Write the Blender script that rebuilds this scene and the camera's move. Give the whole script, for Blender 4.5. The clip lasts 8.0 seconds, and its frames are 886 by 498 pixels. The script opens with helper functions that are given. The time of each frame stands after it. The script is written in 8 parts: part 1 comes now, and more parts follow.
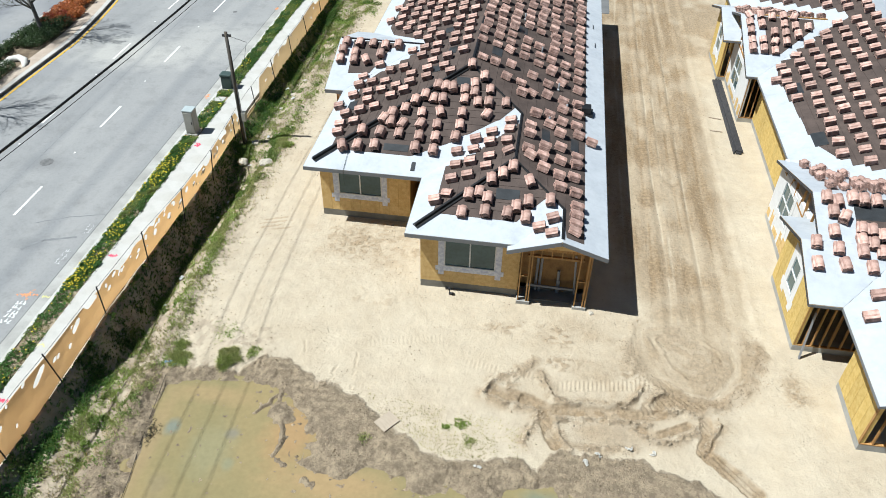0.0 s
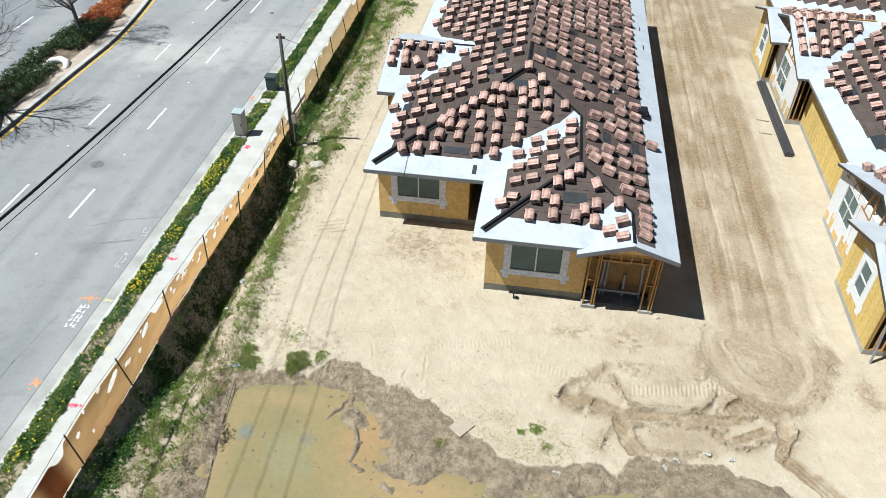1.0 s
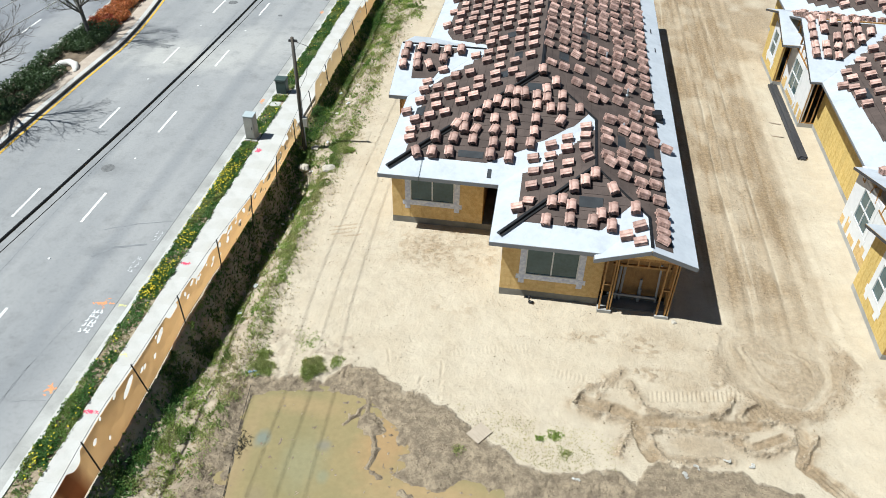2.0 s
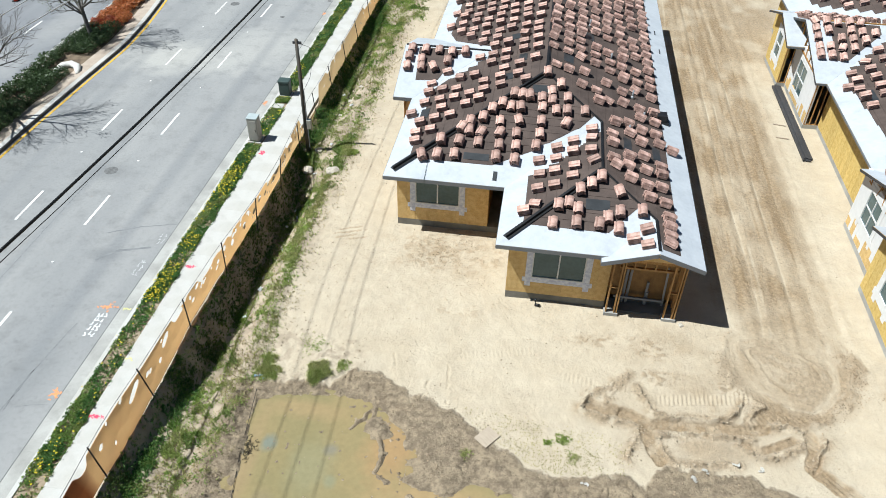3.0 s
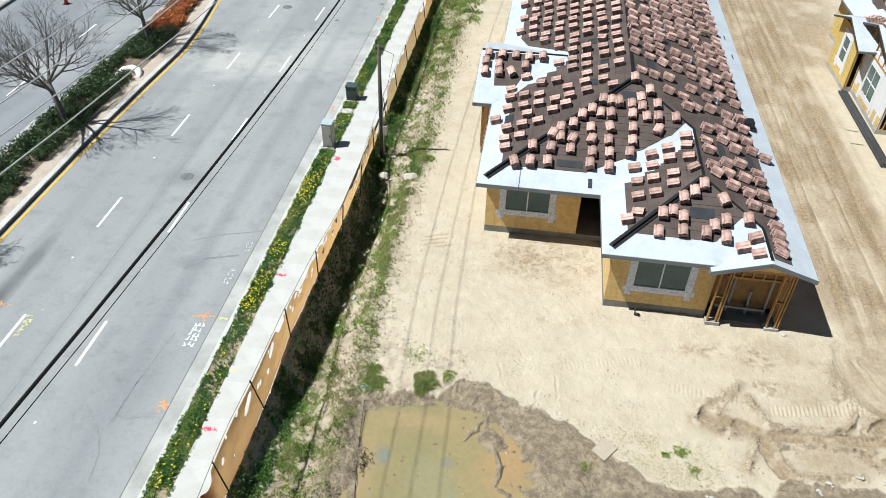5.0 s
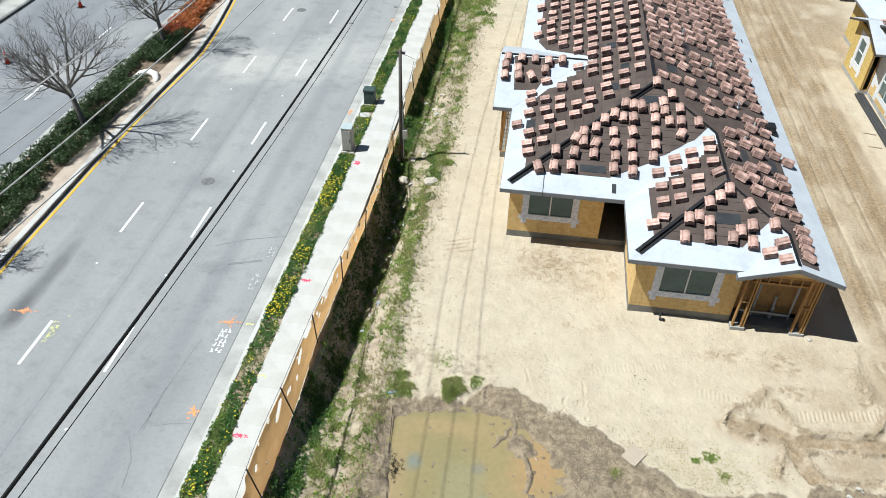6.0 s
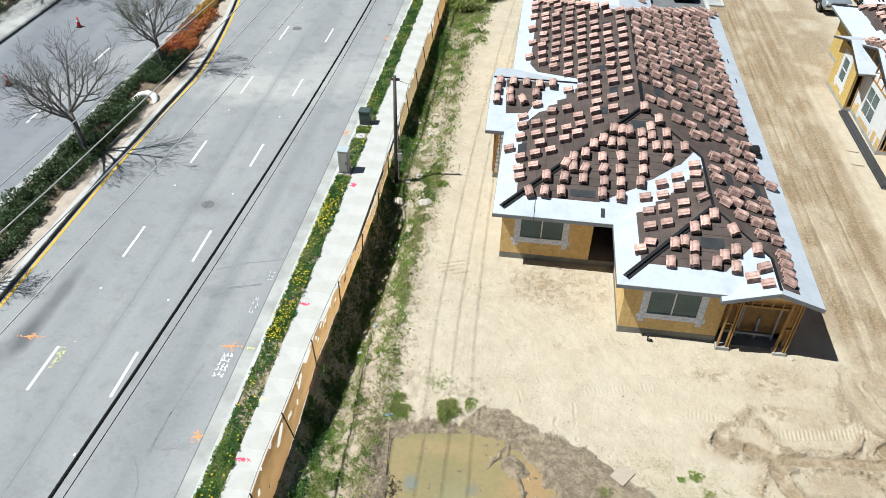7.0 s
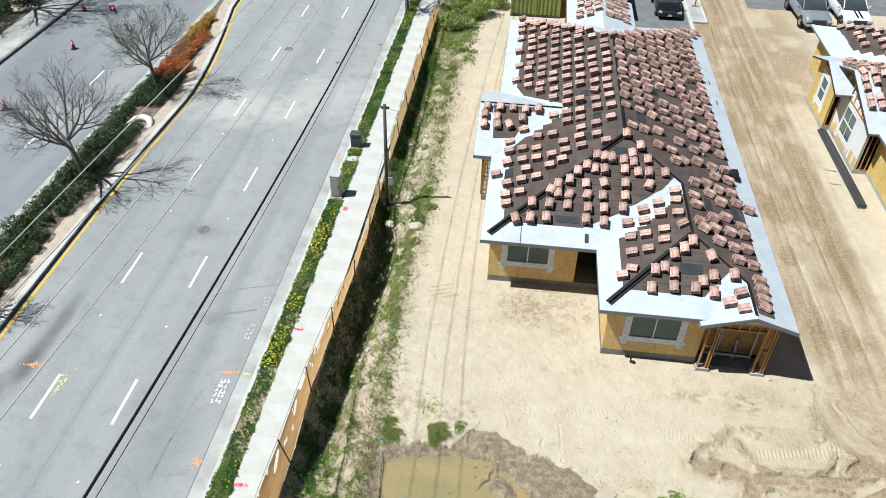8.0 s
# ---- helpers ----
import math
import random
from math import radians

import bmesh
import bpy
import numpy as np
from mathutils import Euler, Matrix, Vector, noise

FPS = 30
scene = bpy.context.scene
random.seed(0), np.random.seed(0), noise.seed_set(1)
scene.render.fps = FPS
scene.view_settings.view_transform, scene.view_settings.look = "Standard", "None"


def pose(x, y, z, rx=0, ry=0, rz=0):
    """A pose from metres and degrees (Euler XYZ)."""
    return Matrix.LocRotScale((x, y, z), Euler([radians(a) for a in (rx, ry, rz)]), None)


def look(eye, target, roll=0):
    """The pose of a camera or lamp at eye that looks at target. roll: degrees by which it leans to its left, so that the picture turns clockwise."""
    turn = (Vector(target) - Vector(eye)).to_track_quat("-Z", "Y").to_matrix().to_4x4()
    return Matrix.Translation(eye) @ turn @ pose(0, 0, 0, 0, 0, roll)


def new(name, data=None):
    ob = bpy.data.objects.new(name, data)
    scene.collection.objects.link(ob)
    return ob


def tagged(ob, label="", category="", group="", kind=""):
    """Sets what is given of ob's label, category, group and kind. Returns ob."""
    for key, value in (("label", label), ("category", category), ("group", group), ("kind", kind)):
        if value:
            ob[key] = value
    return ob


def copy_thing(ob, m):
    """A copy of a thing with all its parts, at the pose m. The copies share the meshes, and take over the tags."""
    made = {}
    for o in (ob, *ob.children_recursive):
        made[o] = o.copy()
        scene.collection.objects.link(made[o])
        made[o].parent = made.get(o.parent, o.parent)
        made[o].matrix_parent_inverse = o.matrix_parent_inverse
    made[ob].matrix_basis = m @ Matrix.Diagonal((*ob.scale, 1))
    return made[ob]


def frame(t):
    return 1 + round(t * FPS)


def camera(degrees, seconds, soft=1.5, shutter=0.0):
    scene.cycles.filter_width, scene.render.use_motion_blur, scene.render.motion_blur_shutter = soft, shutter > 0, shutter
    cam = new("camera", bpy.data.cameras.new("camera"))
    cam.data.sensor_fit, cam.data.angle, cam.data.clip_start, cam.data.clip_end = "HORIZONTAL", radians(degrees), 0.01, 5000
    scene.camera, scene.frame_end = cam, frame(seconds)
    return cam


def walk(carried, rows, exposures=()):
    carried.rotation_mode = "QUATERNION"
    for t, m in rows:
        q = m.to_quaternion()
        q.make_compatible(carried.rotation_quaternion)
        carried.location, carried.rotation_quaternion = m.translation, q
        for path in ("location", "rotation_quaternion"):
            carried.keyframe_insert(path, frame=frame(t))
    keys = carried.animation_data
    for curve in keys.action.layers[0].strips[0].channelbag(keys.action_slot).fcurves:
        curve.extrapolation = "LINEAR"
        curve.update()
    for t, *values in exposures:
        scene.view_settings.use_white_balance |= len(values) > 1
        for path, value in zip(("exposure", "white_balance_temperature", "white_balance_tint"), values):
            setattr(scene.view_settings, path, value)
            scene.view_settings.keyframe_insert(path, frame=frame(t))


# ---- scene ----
cam = camera(61.2, 8.0, soft=0.7)
PATH = [
    (0, (3.713, -20.662, 19.246), (3.501, -19.139, 17.966), 1.1),
    (0.5, (2.579, -20.748, 19.227), (2.37, -19.225, 17.948), 1.1),
    (1, (1.344, -20.824, 19.225), (1.131, -19.302, 17.945), 1.1),
    (1.5, (0.899, -20.783, 19.228), (0.685, -19.26, 17.949), 1.1),
    (3, (0.477, -20.608, 19.231), (0.267, -19.084, 17.954), 1.1),
    (3.5, (0.06, -20.596, 19.233), (-0.148, -19.071, 17.956), 1.2),
    (4, (-0.854, -20.617, 19.265), (-1.059, -19.091, 17.988), 1.3),
    (4.5, (-2.049, -20.676, 19.253), (-2.252, -19.15, 17.977), 1.3),
    (5, (-3.26, -20.74, 19.207), (-3.462, -19.214, 17.931), 1.3),
    (6.5, (-4.226, -20.774, 19.875), (-4.426, -19.25, 18.595), 1.1),
    (7, (-4.16, -20.818, 20.719), (-4.35, -19.293, 19.438), 1.1),
    (7.5, (-4.065, -20.837, 21.364), (-4.246, -19.312, 20.084), 1.0),
    (8, (-3.996, -20.873, 22.166), (-4.169, -19.347, 20.885), 1.0),
]
walk(cam, [(t, look(eye, target, roll)) for t, eye, target, roll in PATH], exposures=((0.0, 0.64, 5950, 4.0), (8.0, 0.64, 5950, 4.0)))

# ---- light ----
SUN = Vector((-0.525, -0.17, 1.0)).normalized()      # towards the sun
world = bpy.data.worlds.new("sky")
scene.world = world
world.use_nodes = True
wn = world.node_tree
wn.nodes.clear()
sky = wn.nodes.new("ShaderNodeTexSky")
sky.sky_type, sky.sun_disc = "NISHITA", False
sky.air_density, sky.dust_density, sky.ozone_density = 1.3, 0.4, 3.0
sky.sun_elevation = math.asin(SUN.z)
sky.sun_rotation = math.atan2(SUN.x, SUN.y) % (2 * math.pi)
back = wn.nodes.new("ShaderNodeBackground")
back.inputs["Strength"].default_value = 0.026
out = wn.nodes.new("ShaderNodeOutputWorld")
wn.links.new(sky.outputs[0], back.inputs[0])
wn.links.new(back.outputs[0], out.inputs[0])
sun = new("sun", bpy.data.lights.new("sun", "SUN"))
sun.data.energy, sun.data.angle, sun.data.color = 4.95, radians(0.55), (1.0, 0.965, 0.91)
sun.matrix_world = look(SUN * 60, (0, 0, 0))

# ---- materials ----
def material(name, colour, rough=0.8, vary=0.25, scale=3.0, fine=40.0, bump=0.2, metal=0.0, second=None, spec=0.3, rand=0.0, stretch=None, depth=0.01):
    """A surface with two scales of variation; second: the colour that the coarse noise mixes in; rand: variation from piece to piece."""
    m = bpy.data.materials.new(name)
    m.use_nodes = True
    n, l = m.node_tree.nodes, m.node_tree.links
    b = n["Principled BSDF"]
    b.inputs["Roughness"].default_value, b.inputs["Metallic"].default_value = rough, metal
    b.inputs["Specular IOR Level"].default_value = spec
    pos = n.new("ShaderNodeTexCoord").outputs["Object"]
    if stretch:
        mp = n.new("ShaderNodeMapping")
        mp.inputs["Scale"].default_value = stretch
        l.new(pos, mp.inputs[0])
        pos = mp.outputs[0]
    big, small = n.new("ShaderNodeTexNoise"), n.new("ShaderNodeTexNoise")
    for t, s, d in ((big, scale, 5.0), (small, fine, 3.0)):
        t.inputs["Scale"].default_value, t.inputs["Detail"].default_value = s, d
        l.new(pos, t.inputs["Vector"])
    mix = n.new("ShaderNodeMix")
    mix.data_type = "RGBA"
    other = second or tuple(c * (1 - vary) for c in colour)
    mix.inputs["A"].default_value, mix.inputs["B"].default_value = (*colour, 1), (*other, 1)
    ramp = n.new("ShaderNodeMapRange")
    ramp.inputs["From Min"].default_value, ramp.inputs["From Max"].default_value = 0.38, 0.64
    l.new(big.outputs["Fac"], ramp.inputs["Value"])
    l.new(ramp.outputs[0], mix.inputs["Factor"])
    hsv = n.new("ShaderNodeHueSaturation")
    val = n.new("ShaderNodeMapRange")
    val.inputs["From Min"].default_value, val.inputs["From Max"].default_value = 0.25, 0.75
    val.inputs["To Min"].default_value, val.inputs["To Max"].default_value = 1 - vary * 0.7, 1 + vary * 0.7
    l.new(small.outputs["Fac"], val.inputs["Value"])
    value = val.outputs[0]
    if rand:
        info, rr, mul = n.new("ShaderNodeObjectInfo"), n.new("ShaderNodeMapRange"), n.new("ShaderNodeMath")
        rr.inputs["To Min"].default_value, rr.inputs["To Max"].default_value = 1 - rand, 1 + rand
        mul.operation = "MULTIPLY"
        l.new(info.outputs["Random"], rr.inputs["Value"])
        l.new(rr.outputs[0], mul.inputs[0])
        l.new(value, mul.inputs[1])
        value = mul.outputs[0]
    l.new(value, hsv.inputs["Value"])
    l.new(mix.outputs["Result"], hsv.inputs["Color"])
    l.new(hsv.outputs[0], b.inputs["Base Color"])
    if bump:
        bp = n.new("ShaderNodeBump")
        bp.inputs["Strength"].default_value, bp.inputs["Distance"].default_value = bump, depth
        l.new(small.outputs["Fac"], bp.inputs["Height"])
        l.new(bp.outputs[0], b.inputs["Normal"])
    return m


def island(mat, amount=0.3):
    """Vary a joined mesh's value from island to island."""
    n, l = mat.node_tree.nodes, mat.node_tree.links
    hsv = next(x for x in n if x.bl_idname == "ShaderNodeHueSaturation")
    geo, rr, mul = n.new("ShaderNodeNewGeometry"), n.new("ShaderNodeMapRange"), n.new("ShaderNodeMath")
    rr.inputs["To Min"].default_value, rr.inputs["To Max"].default_value = 1 - amount, 1 + amount
    mul.operation = "MULTIPLY"
    old = hsv.inputs["Value"].links[0].from_socket
    l.new(geo.outputs["Random Per Island"], rr.inputs["Value"])
    l.new(rr.outputs[0], mul.inputs[0])
    l.new(old, mul.inputs[1])
    l.new(mul.outputs[0], hsv.inputs["Value"])
    return mat


def mottled(mat, amount=0.14, scale=1.3, low=0.5, high=0.72):
    """Add ragged darker stains to a surface."""
    n, l = mat.node_tree.nodes, mat.node_tree.links
    hsv = next(x for x in n if x.bl_idname == "ShaderNodeHueSaturation")
    t, rg, mul = n.new("ShaderNodeTexNoise"), n.new("ShaderNodeMapRange"), n.new("ShaderNodeMath")
    t.inputs["Scale"].default_value, t.inputs["Detail"].default_value, t.inputs["Roughness"].default_value = scale, 9.0, 0.72
    rg.inputs["From Min"].default_value, rg.inputs["From Max"].default_value = low, high
    rg.inputs["To Min"].default_value, rg.inputs["To Max"].default_value = 1.0, 1 - amount
    mul.operation = "MULTIPLY"
    old = hsv.inputs["Value"].links[0].from_socket
    l.new(n["Texture Coordinate"].outputs["Object"], t.inputs["Vector"])
    l.new(t.outputs["Fac"], rg.inputs["Value"])
    l.new(rg.outputs[0], mul.inputs[0])
    l.new(old, mul.inputs[1])
    l.new(mul.outputs[0], hsv.inputs["Value"])
    return mat


def leafy(mat, amount=0.35):
    """Thin leaves let some light through."""
    mat = island(mat, amount)
    b = mat.node_tree.nodes["Principled BSDF"]
    n, l = mat.node_tree.nodes, mat.node_tree.links
    thin, both = n.new("ShaderNodeBsdfTranslucent"), n.new("ShaderNodeMixShader")
    both.inputs[0].default_value = 0.3
    l.new(b.inputs["Base Color"].links[0].from_socket, thin.inputs["Color"])
    l.new(b.outputs[0], both.inputs[1])
    l.new(thin.outputs[0], both.inputs[2])
    l.new(both.outputs[0], n["Material Output"].inputs["Surface"])
    return mat


ASPHALT = material("asphalt", (0.224, 0.227, 0.23), 0.9, 0.1, 0.5, 60, 0.25, second=(0.27, 0.27, 0.268), depth=0.004, stretch=(1, 0.13, 1))
ASPHALT_FAR = material("blue_grey_asphalt", (0.164, 0.17, 0.184), 0.9, 0.08, 0.5, 60, 0.25, second=(0.204, 0.21, 0.22), depth=0.004, stretch=(1, 0.15, 1))
PATCH = material("old_asphalt_stain", (0.12, 0.122, 0.124), 0.9, 0.15, 1.2, 60, 0.2, second=(0.152, 0.152, 0.154), depth=0.004)
SCUFF = material("scuffed_asphalt", (0.16, 0.165, 0.17), 0.9, 0.15, 3, 60, 0.2, second=(0.2, 0.205, 0.211), depth=0.004)
CONCRETE = material("pale_concrete", (0.444, 0.436, 0.416), 0.9, 0.08, 0.8, 30, 0.15, second=(0.4, 0.388, 0.36), depth=0.004)
GUTTER = material("gutter_concrete", (0.368, 0.364, 0.344), 0.9, 0.1, 0.9, 30, 0.15, second=(0.272, 0.268, 0.252), depth=0.004)
PINK = material("stamped_concrete", (0.4, 0.336, 0.276), 0.9, 0.12, 2.0, 18, 0.3, second=(0.336, 0.276, 0.224))
# kerb faces turned from the sun: their shade is put into this colour
KERB_FACE = material("shade_dark_kerb", (0.104, 0.104, 0.104), 0.85, 0.3, 1.5, 30, 0.2, second=(0.176, 0.176, 0.172))
WHITE_PAINT = material("road_paint_white", (0.624, 0.624, 0.608), 0.7, 0.08, 6, 60, 0.1)
YELLOW_PAINT = material("road_paint_yellow", (0.576, 0.36, 0.048), 0.7, 0.12, 3, 60, 0.1)
ORANGE_SPRAY = material("orange_spray_paint", (0.68, 0.288, 0.128), 0.8, 0.15, 9, 60, 0.05)
PINK_SPRAY = material("pink_spray_paint", (0.68, 0.064, 0.128), 0.8, 0.15, 9, 60, 0.05)
WHITE_SPRAY = material("white_spray_paint", (0.6, 0.606, 0.61), 0.8, 0.15, 9, 60, 0.05)
YELLOW_SPRAY = material("yellow_spray_paint", (0.56, 0.544, 0.24), 0.8, 0.15, 9, 60, 0.05)
IRON = material("cast_iron", (0.15, 0.15, 0.15), 0.7, 0.3, 6, 60, 0.4)
OSB = material("sheathing_board", (0.62, 0.44, 0.195), 0.75, 0.26, 6, 45, 0.2, second=(0.53, 0.35, 0.135), rand=0.07)
OSB_PALE = material("pale_sheathing_board", (0.576, 0.424, 0.152), 0.75, 0.22, 7, 50, 0.2, second=(0.496, 0.344, 0.104), rand=0.07)
LUMBER = material("framing_lumber", (0.4, 0.232, 0.088), 0.7, 0.2, 2.5, 30, 0.15, second=(0.32, 0.168, 0.056), rand=0.15, stretch=(6, 6, 1))
STEM = material("foundation_concrete", (0.216, 0.208, 0.184), 0.9, 0.15, 2, 30, 0.2, second=(0.16, 0.152, 0.132))
MEMBRANE = material("white_roof_membrane", (0.43, 0.455, 0.488), 0.55, 0.06, 1.1, 5, 0.5, second=(0.395, 0.42, 0.456), depth=0.03)
FELT = material("dark_roof_felt", (0.064, 0.048, 0.042), 0.85, 0.2, 1.2, 35, 0.25, second=(0.09, 0.067, 0.058))
FELT_PATCH = material("black_felt_patch", (0.04, 0.043, 0.046), 0.35, 0.25, 3, 40, 0.2, spec=0.5)
BLACK_METAL = material("black_flashing", (0.014, 0.014, 0.015), 0.4, 0.3, 3, 40, 0.1, spec=0.5)
FASCIA = material("primed_fascia", (0.168, 0.176, 0.188), 0.6, 0.1, 2, 30, 0.1)
TAPE = material("window_flashing_tape", (0.68, 0.69, 0.74), 0.6, 0.06, 7, 60, 0.1, second=(0.46, 0.485, 0.6))
WRAP = material("white_house_wrap", (0.656, 0.656, 0.656), 0.6, 0.06, 5, 60, 0.1)
PLASTIC = material("white_plastic_film", (0.66, 0.64, 0.6), 0.5, 0.05, 4, 40, 0.0)
VINYL = material("white_vinyl", (0.6, 0.608, 0.608), 0.4, 0.05, 4, 40, 0.0)
DARK = material("unlit_interior", (0.04, 0.034, 0.028), 0.9, 0.2, 2, 20, 0.1)
# sheathing with the shade of porch and recesses painted into its colour
SHADE_BOARD = material("shade_dark_board", (0.272, 0.16, 0.064), 0.8, 0.2, 4, 30, 0.1)
PIPE = material("grey_pipe", (0.24, 0.248, 0.264), 0.5, 0.1, 4, 40, 0.0)
BLACK_PIPE = material("black_pipe", (0.016, 0.016, 0.018), 0.5, 0.2, 4, 40, 0.0)
TILE = material("terracotta_roof_tile", (0.505, 0.342, 0.292), 0.8, 0.2, 5, 60, 0.2, second=(0.315, 0.195, 0.16), rand=0.28)
TILE_STUFF = island(material("terracotta_roof_tiles", (0.505, 0.342, 0.292), 0.8, 0.2, 5, 60, 0.2, second=(0.315, 0.195, 0.16)), 0.28)
FABRIC = material("tan_windscreen_fabric", (0.86, 0.67, 0.44), 0.85, 0.1, 0.5, 90, 0.35, second=(0.82, 0.64, 0.43))
FB = FABRIC.node_tree
tr, mx = FB.nodes.new("ShaderNodeBsdfTranslucent"), FB.nodes.new("ShaderNodeMixShader")
mx.inputs[0].default_value = 0.82
FB.links.new(FB.nodes["Principled BSDF"].inputs["Base Color"].links[0].from_socket, tr.inputs["Color"])
FB.links.new(FB.nodes["Principled BSDF"].outputs[0], mx.inputs[1])
FB.links.new(tr.outputs[0], mx.inputs[2])
FB.links.new(mx.outputs[0], FB.nodes["Material Output"].inputs["Surface"])
STEEL = material("galvanised_steel", (0.264, 0.272, 0.28), 0.45, 0.15, 5, 60, 0.05, metal=0.7)
DARKSTEEL = material("dark_steel", (0.048, 0.048, 0.052), 0.5, 0.2, 5, 60, 0.05)
POLE = material("treated_timber_pole", (0.056, 0.06, 0.06), 0.9, 0.3, 2, 30, 0.3, second=(0.096, 0.08, 0.064), stretch=(5, 5, 0.6))
CABLE = material("black_cable", (0.01, 0.01, 0.01), 0.5, 0.2, 5, 40, 0.0)
WIRE = material("aluminium_wire", (0.496, 0.504, 0.512), 0.4, 0.1, 5, 40, 0.0, metal=0.3)
BOX_PAINT = material("beige_grey_cabinet_paint", (0.336, 0.328, 0.296), 0.55, 0.1, 3, 40, 0.05)
CAP_PAINT = material("pale_cap_paint", (0.36, 0.41, 0.42), 0.45, 0.1, 3, 40, 0.05)
GREEN_PAINT = material("dark_green_paint", (0.052, 0.076, 0.072), 0.5, 0.15, 3, 40, 0.05)
CONT_GREEN = material("olive_green_paint", (0.25, 0.3, 0.09), 0.6, 0.15, 1.5, 30, 0.1)
BARK = material("grey_bark", (0.15, 0.14, 0.13), 0.9, 0.3, 4, 30, 0.4, second=(0.095, 0.088, 0.08))
SHRUB = leafy(material("dark_shrub_leaves", (0.064, 0.1, 0.04), 0.5, 0.3, 2, 20, 0.0, second=(0.034, 0.06, 0.022)))
SHRUB_TWIG = material("shrub_twigs", (0.04, 0.036, 0.024), 0.9, 0.3, 5, 30, 0.0)
YELLOW_LEAF = leafy(material("yellow_orange_leaves", (0.48, 0.32, 0.056), 0.5, 0.3, 1.5, 20, 0.0, second=(0.44, 0.208, 0.04)), 0.4)
DARK_RED_LEAF = leafy(material("dark_red_leaves", (0.336, 0.06, 0.032), 0.5, 0.3, 1.5, 20, 0.0, second=(0.24, 0.096, 0.04)), 0.45)
RED_LEAF = leafy(material("red_orange_leaves", (0.46, 0.185, 0.06), 0.5, 0.3, 1.5, 20, 0.0, second=(0.42, 0.12, 0.045)), 0.45)
YOUNG_LEAF = leafy(material("young_green_leaves", (0.128, 0.16, 0.048), 0.5, 0.3, 2, 20, 0.0))
WEED = leafy(material("green_weeds", (0.25, 0.345, 0.076), 0.6, 0.3, 1.0, 20, 0.0, second=(0.31, 0.32, 0.125)))
WEED_DARK = leafy(material("dark_weed_leaves", (0.136, 0.22, 0.048), 0.6, 0.3, 1.0, 20, 0.0, second=(0.2, 0.248, 0.076)))
VERGE_LEAF = leafy(material("dark_groundcover_leaves", (0.068, 0.152, 0.036), 0.55, 0.3, 1.6, 20, 0.0, second=(0.096, 0.176, 0.048)))
DRY = leafy(material("dry_grass", (0.336, 0.288, 0.144), 0.8, 0.3, 1.0, 20, 0.0))
SPROUT = leafy(material("brown_green_sprouts", (0.31, 0.28, 0.11), 0.7, 0.3, 1.0, 20, 0.0))
FLOWER = leafy(material("yellow_flowers", (0.68, 0.57, 0.03), 0.6, 0.15, 2, 20, 0.0), 0.15)
SOIL = material("planting_soil", (0.216, 0.168, 0.116), 0.95, 0.3, 2, 25, 0.5, second=(0.304, 0.248, 0.176), depth=0.03)
MULCH = material("dark_bark_mulch", (0.1, 0.075, 0.052), 0.95, 0.35, 3, 30, 0.6, second=(0.17, 0.13, 0.09), depth=0.03)
PALE_ROCK = material("white_rock", (0.6, 0.59, 0.55), 0.9, 0.12, 4, 30, 0.4)
ROCK = material("pale_rock", (0.44, 0.4, 0.336), 0.9, 0.2, 5, 30, 0.4)
PLYWOOD = material("weathered_board", (0.384, 0.32, 0.248), 0.85, 0.15, 3, 30, 0.1, stretch=(1, 6, 1))
CONE_RED = material("red_cone_plastic", (0.6, 0.048, 0.024), 0.5, 0.1, 4, 40, 0.0)
RUBBER = material("black_rubber", (0.016, 0.016, 0.016), 0.8, 0.2, 5, 50, 0.1)
CAR_BLACK = material("black_car_paint", (0.01, 0.01, 0.012), 0.15, 0.1, 2, 40, 0.0, spec=0.6)
CAR_SILVER = material("silver_car_paint", (0.336, 0.368, 0.4), 0.25, 0.05, 2, 40, 0.0, metal=0.5)
CAR_WHITE = material("white_car_paint", (0.6, 0.608, 0.616), 0.2, 0.04, 2, 40, 0.0)
CHROME = material("chrome", (0.48, 0.48, 0.496), 0.15, 0.05, 4, 40, 0.0, metal=1.0)
LAMP_GLASS = material("headlamp_glass", (0.48, 0.496, 0.52), 0.1, 0.05, 4, 40, 0.0, spec=0.6)
PLATE = material("plate_white", (0.56, 0.56, 0.56), 0.5, 0.05, 4, 40, 0.0)

for surface, amount, scale in ((ASPHALT, 0.22, 0.9), (ASPHALT, 0.16, 7.0), (ASPHALT_FAR, 0.2, 0.8), (CONCRETE, 0.12, 2.5), (GUTTER, 0.2, 2.0), (MEMBRANE, 0.14, 1.6), (FELT, 0.3, 3.0)):
    mottled(surface, amount, scale)


def pane_glass(name, colour, rough=0.06):
    m = material(name, colour, rough, 0.2, 1.5, 8, 0.0, spec=0.4)
    return m


GLASS = pane_glass("dark_window_pane", (0.07, 0.115, 0.122))
CAR_GLASS = pane_glass("car_window_glass", (0.05, 0.06, 0.066))


# ---- building helpers ----
def part(name, bm, mat, parent=None, label="", smooth=False):
    me = bpy.data.meshes.new(name)
    bm.normal_update()
    bm.to_mesh(me)
    bm.free()
    me.materials.append(mat)
    if smooth:
        me.shade_smooth()
    ob = new(name, me)
    ob.parent = parent
    return tagged(ob, label) if label else ob


def thing(name, label, category, at=(0, 0, 0), group="", turn=0.0):
    ob = new(name)
    ob.empty_display_size = 0.2
    ob.matrix_world = pose(*at, 0, 0, turn)
    return tagged(ob, label, category, group)


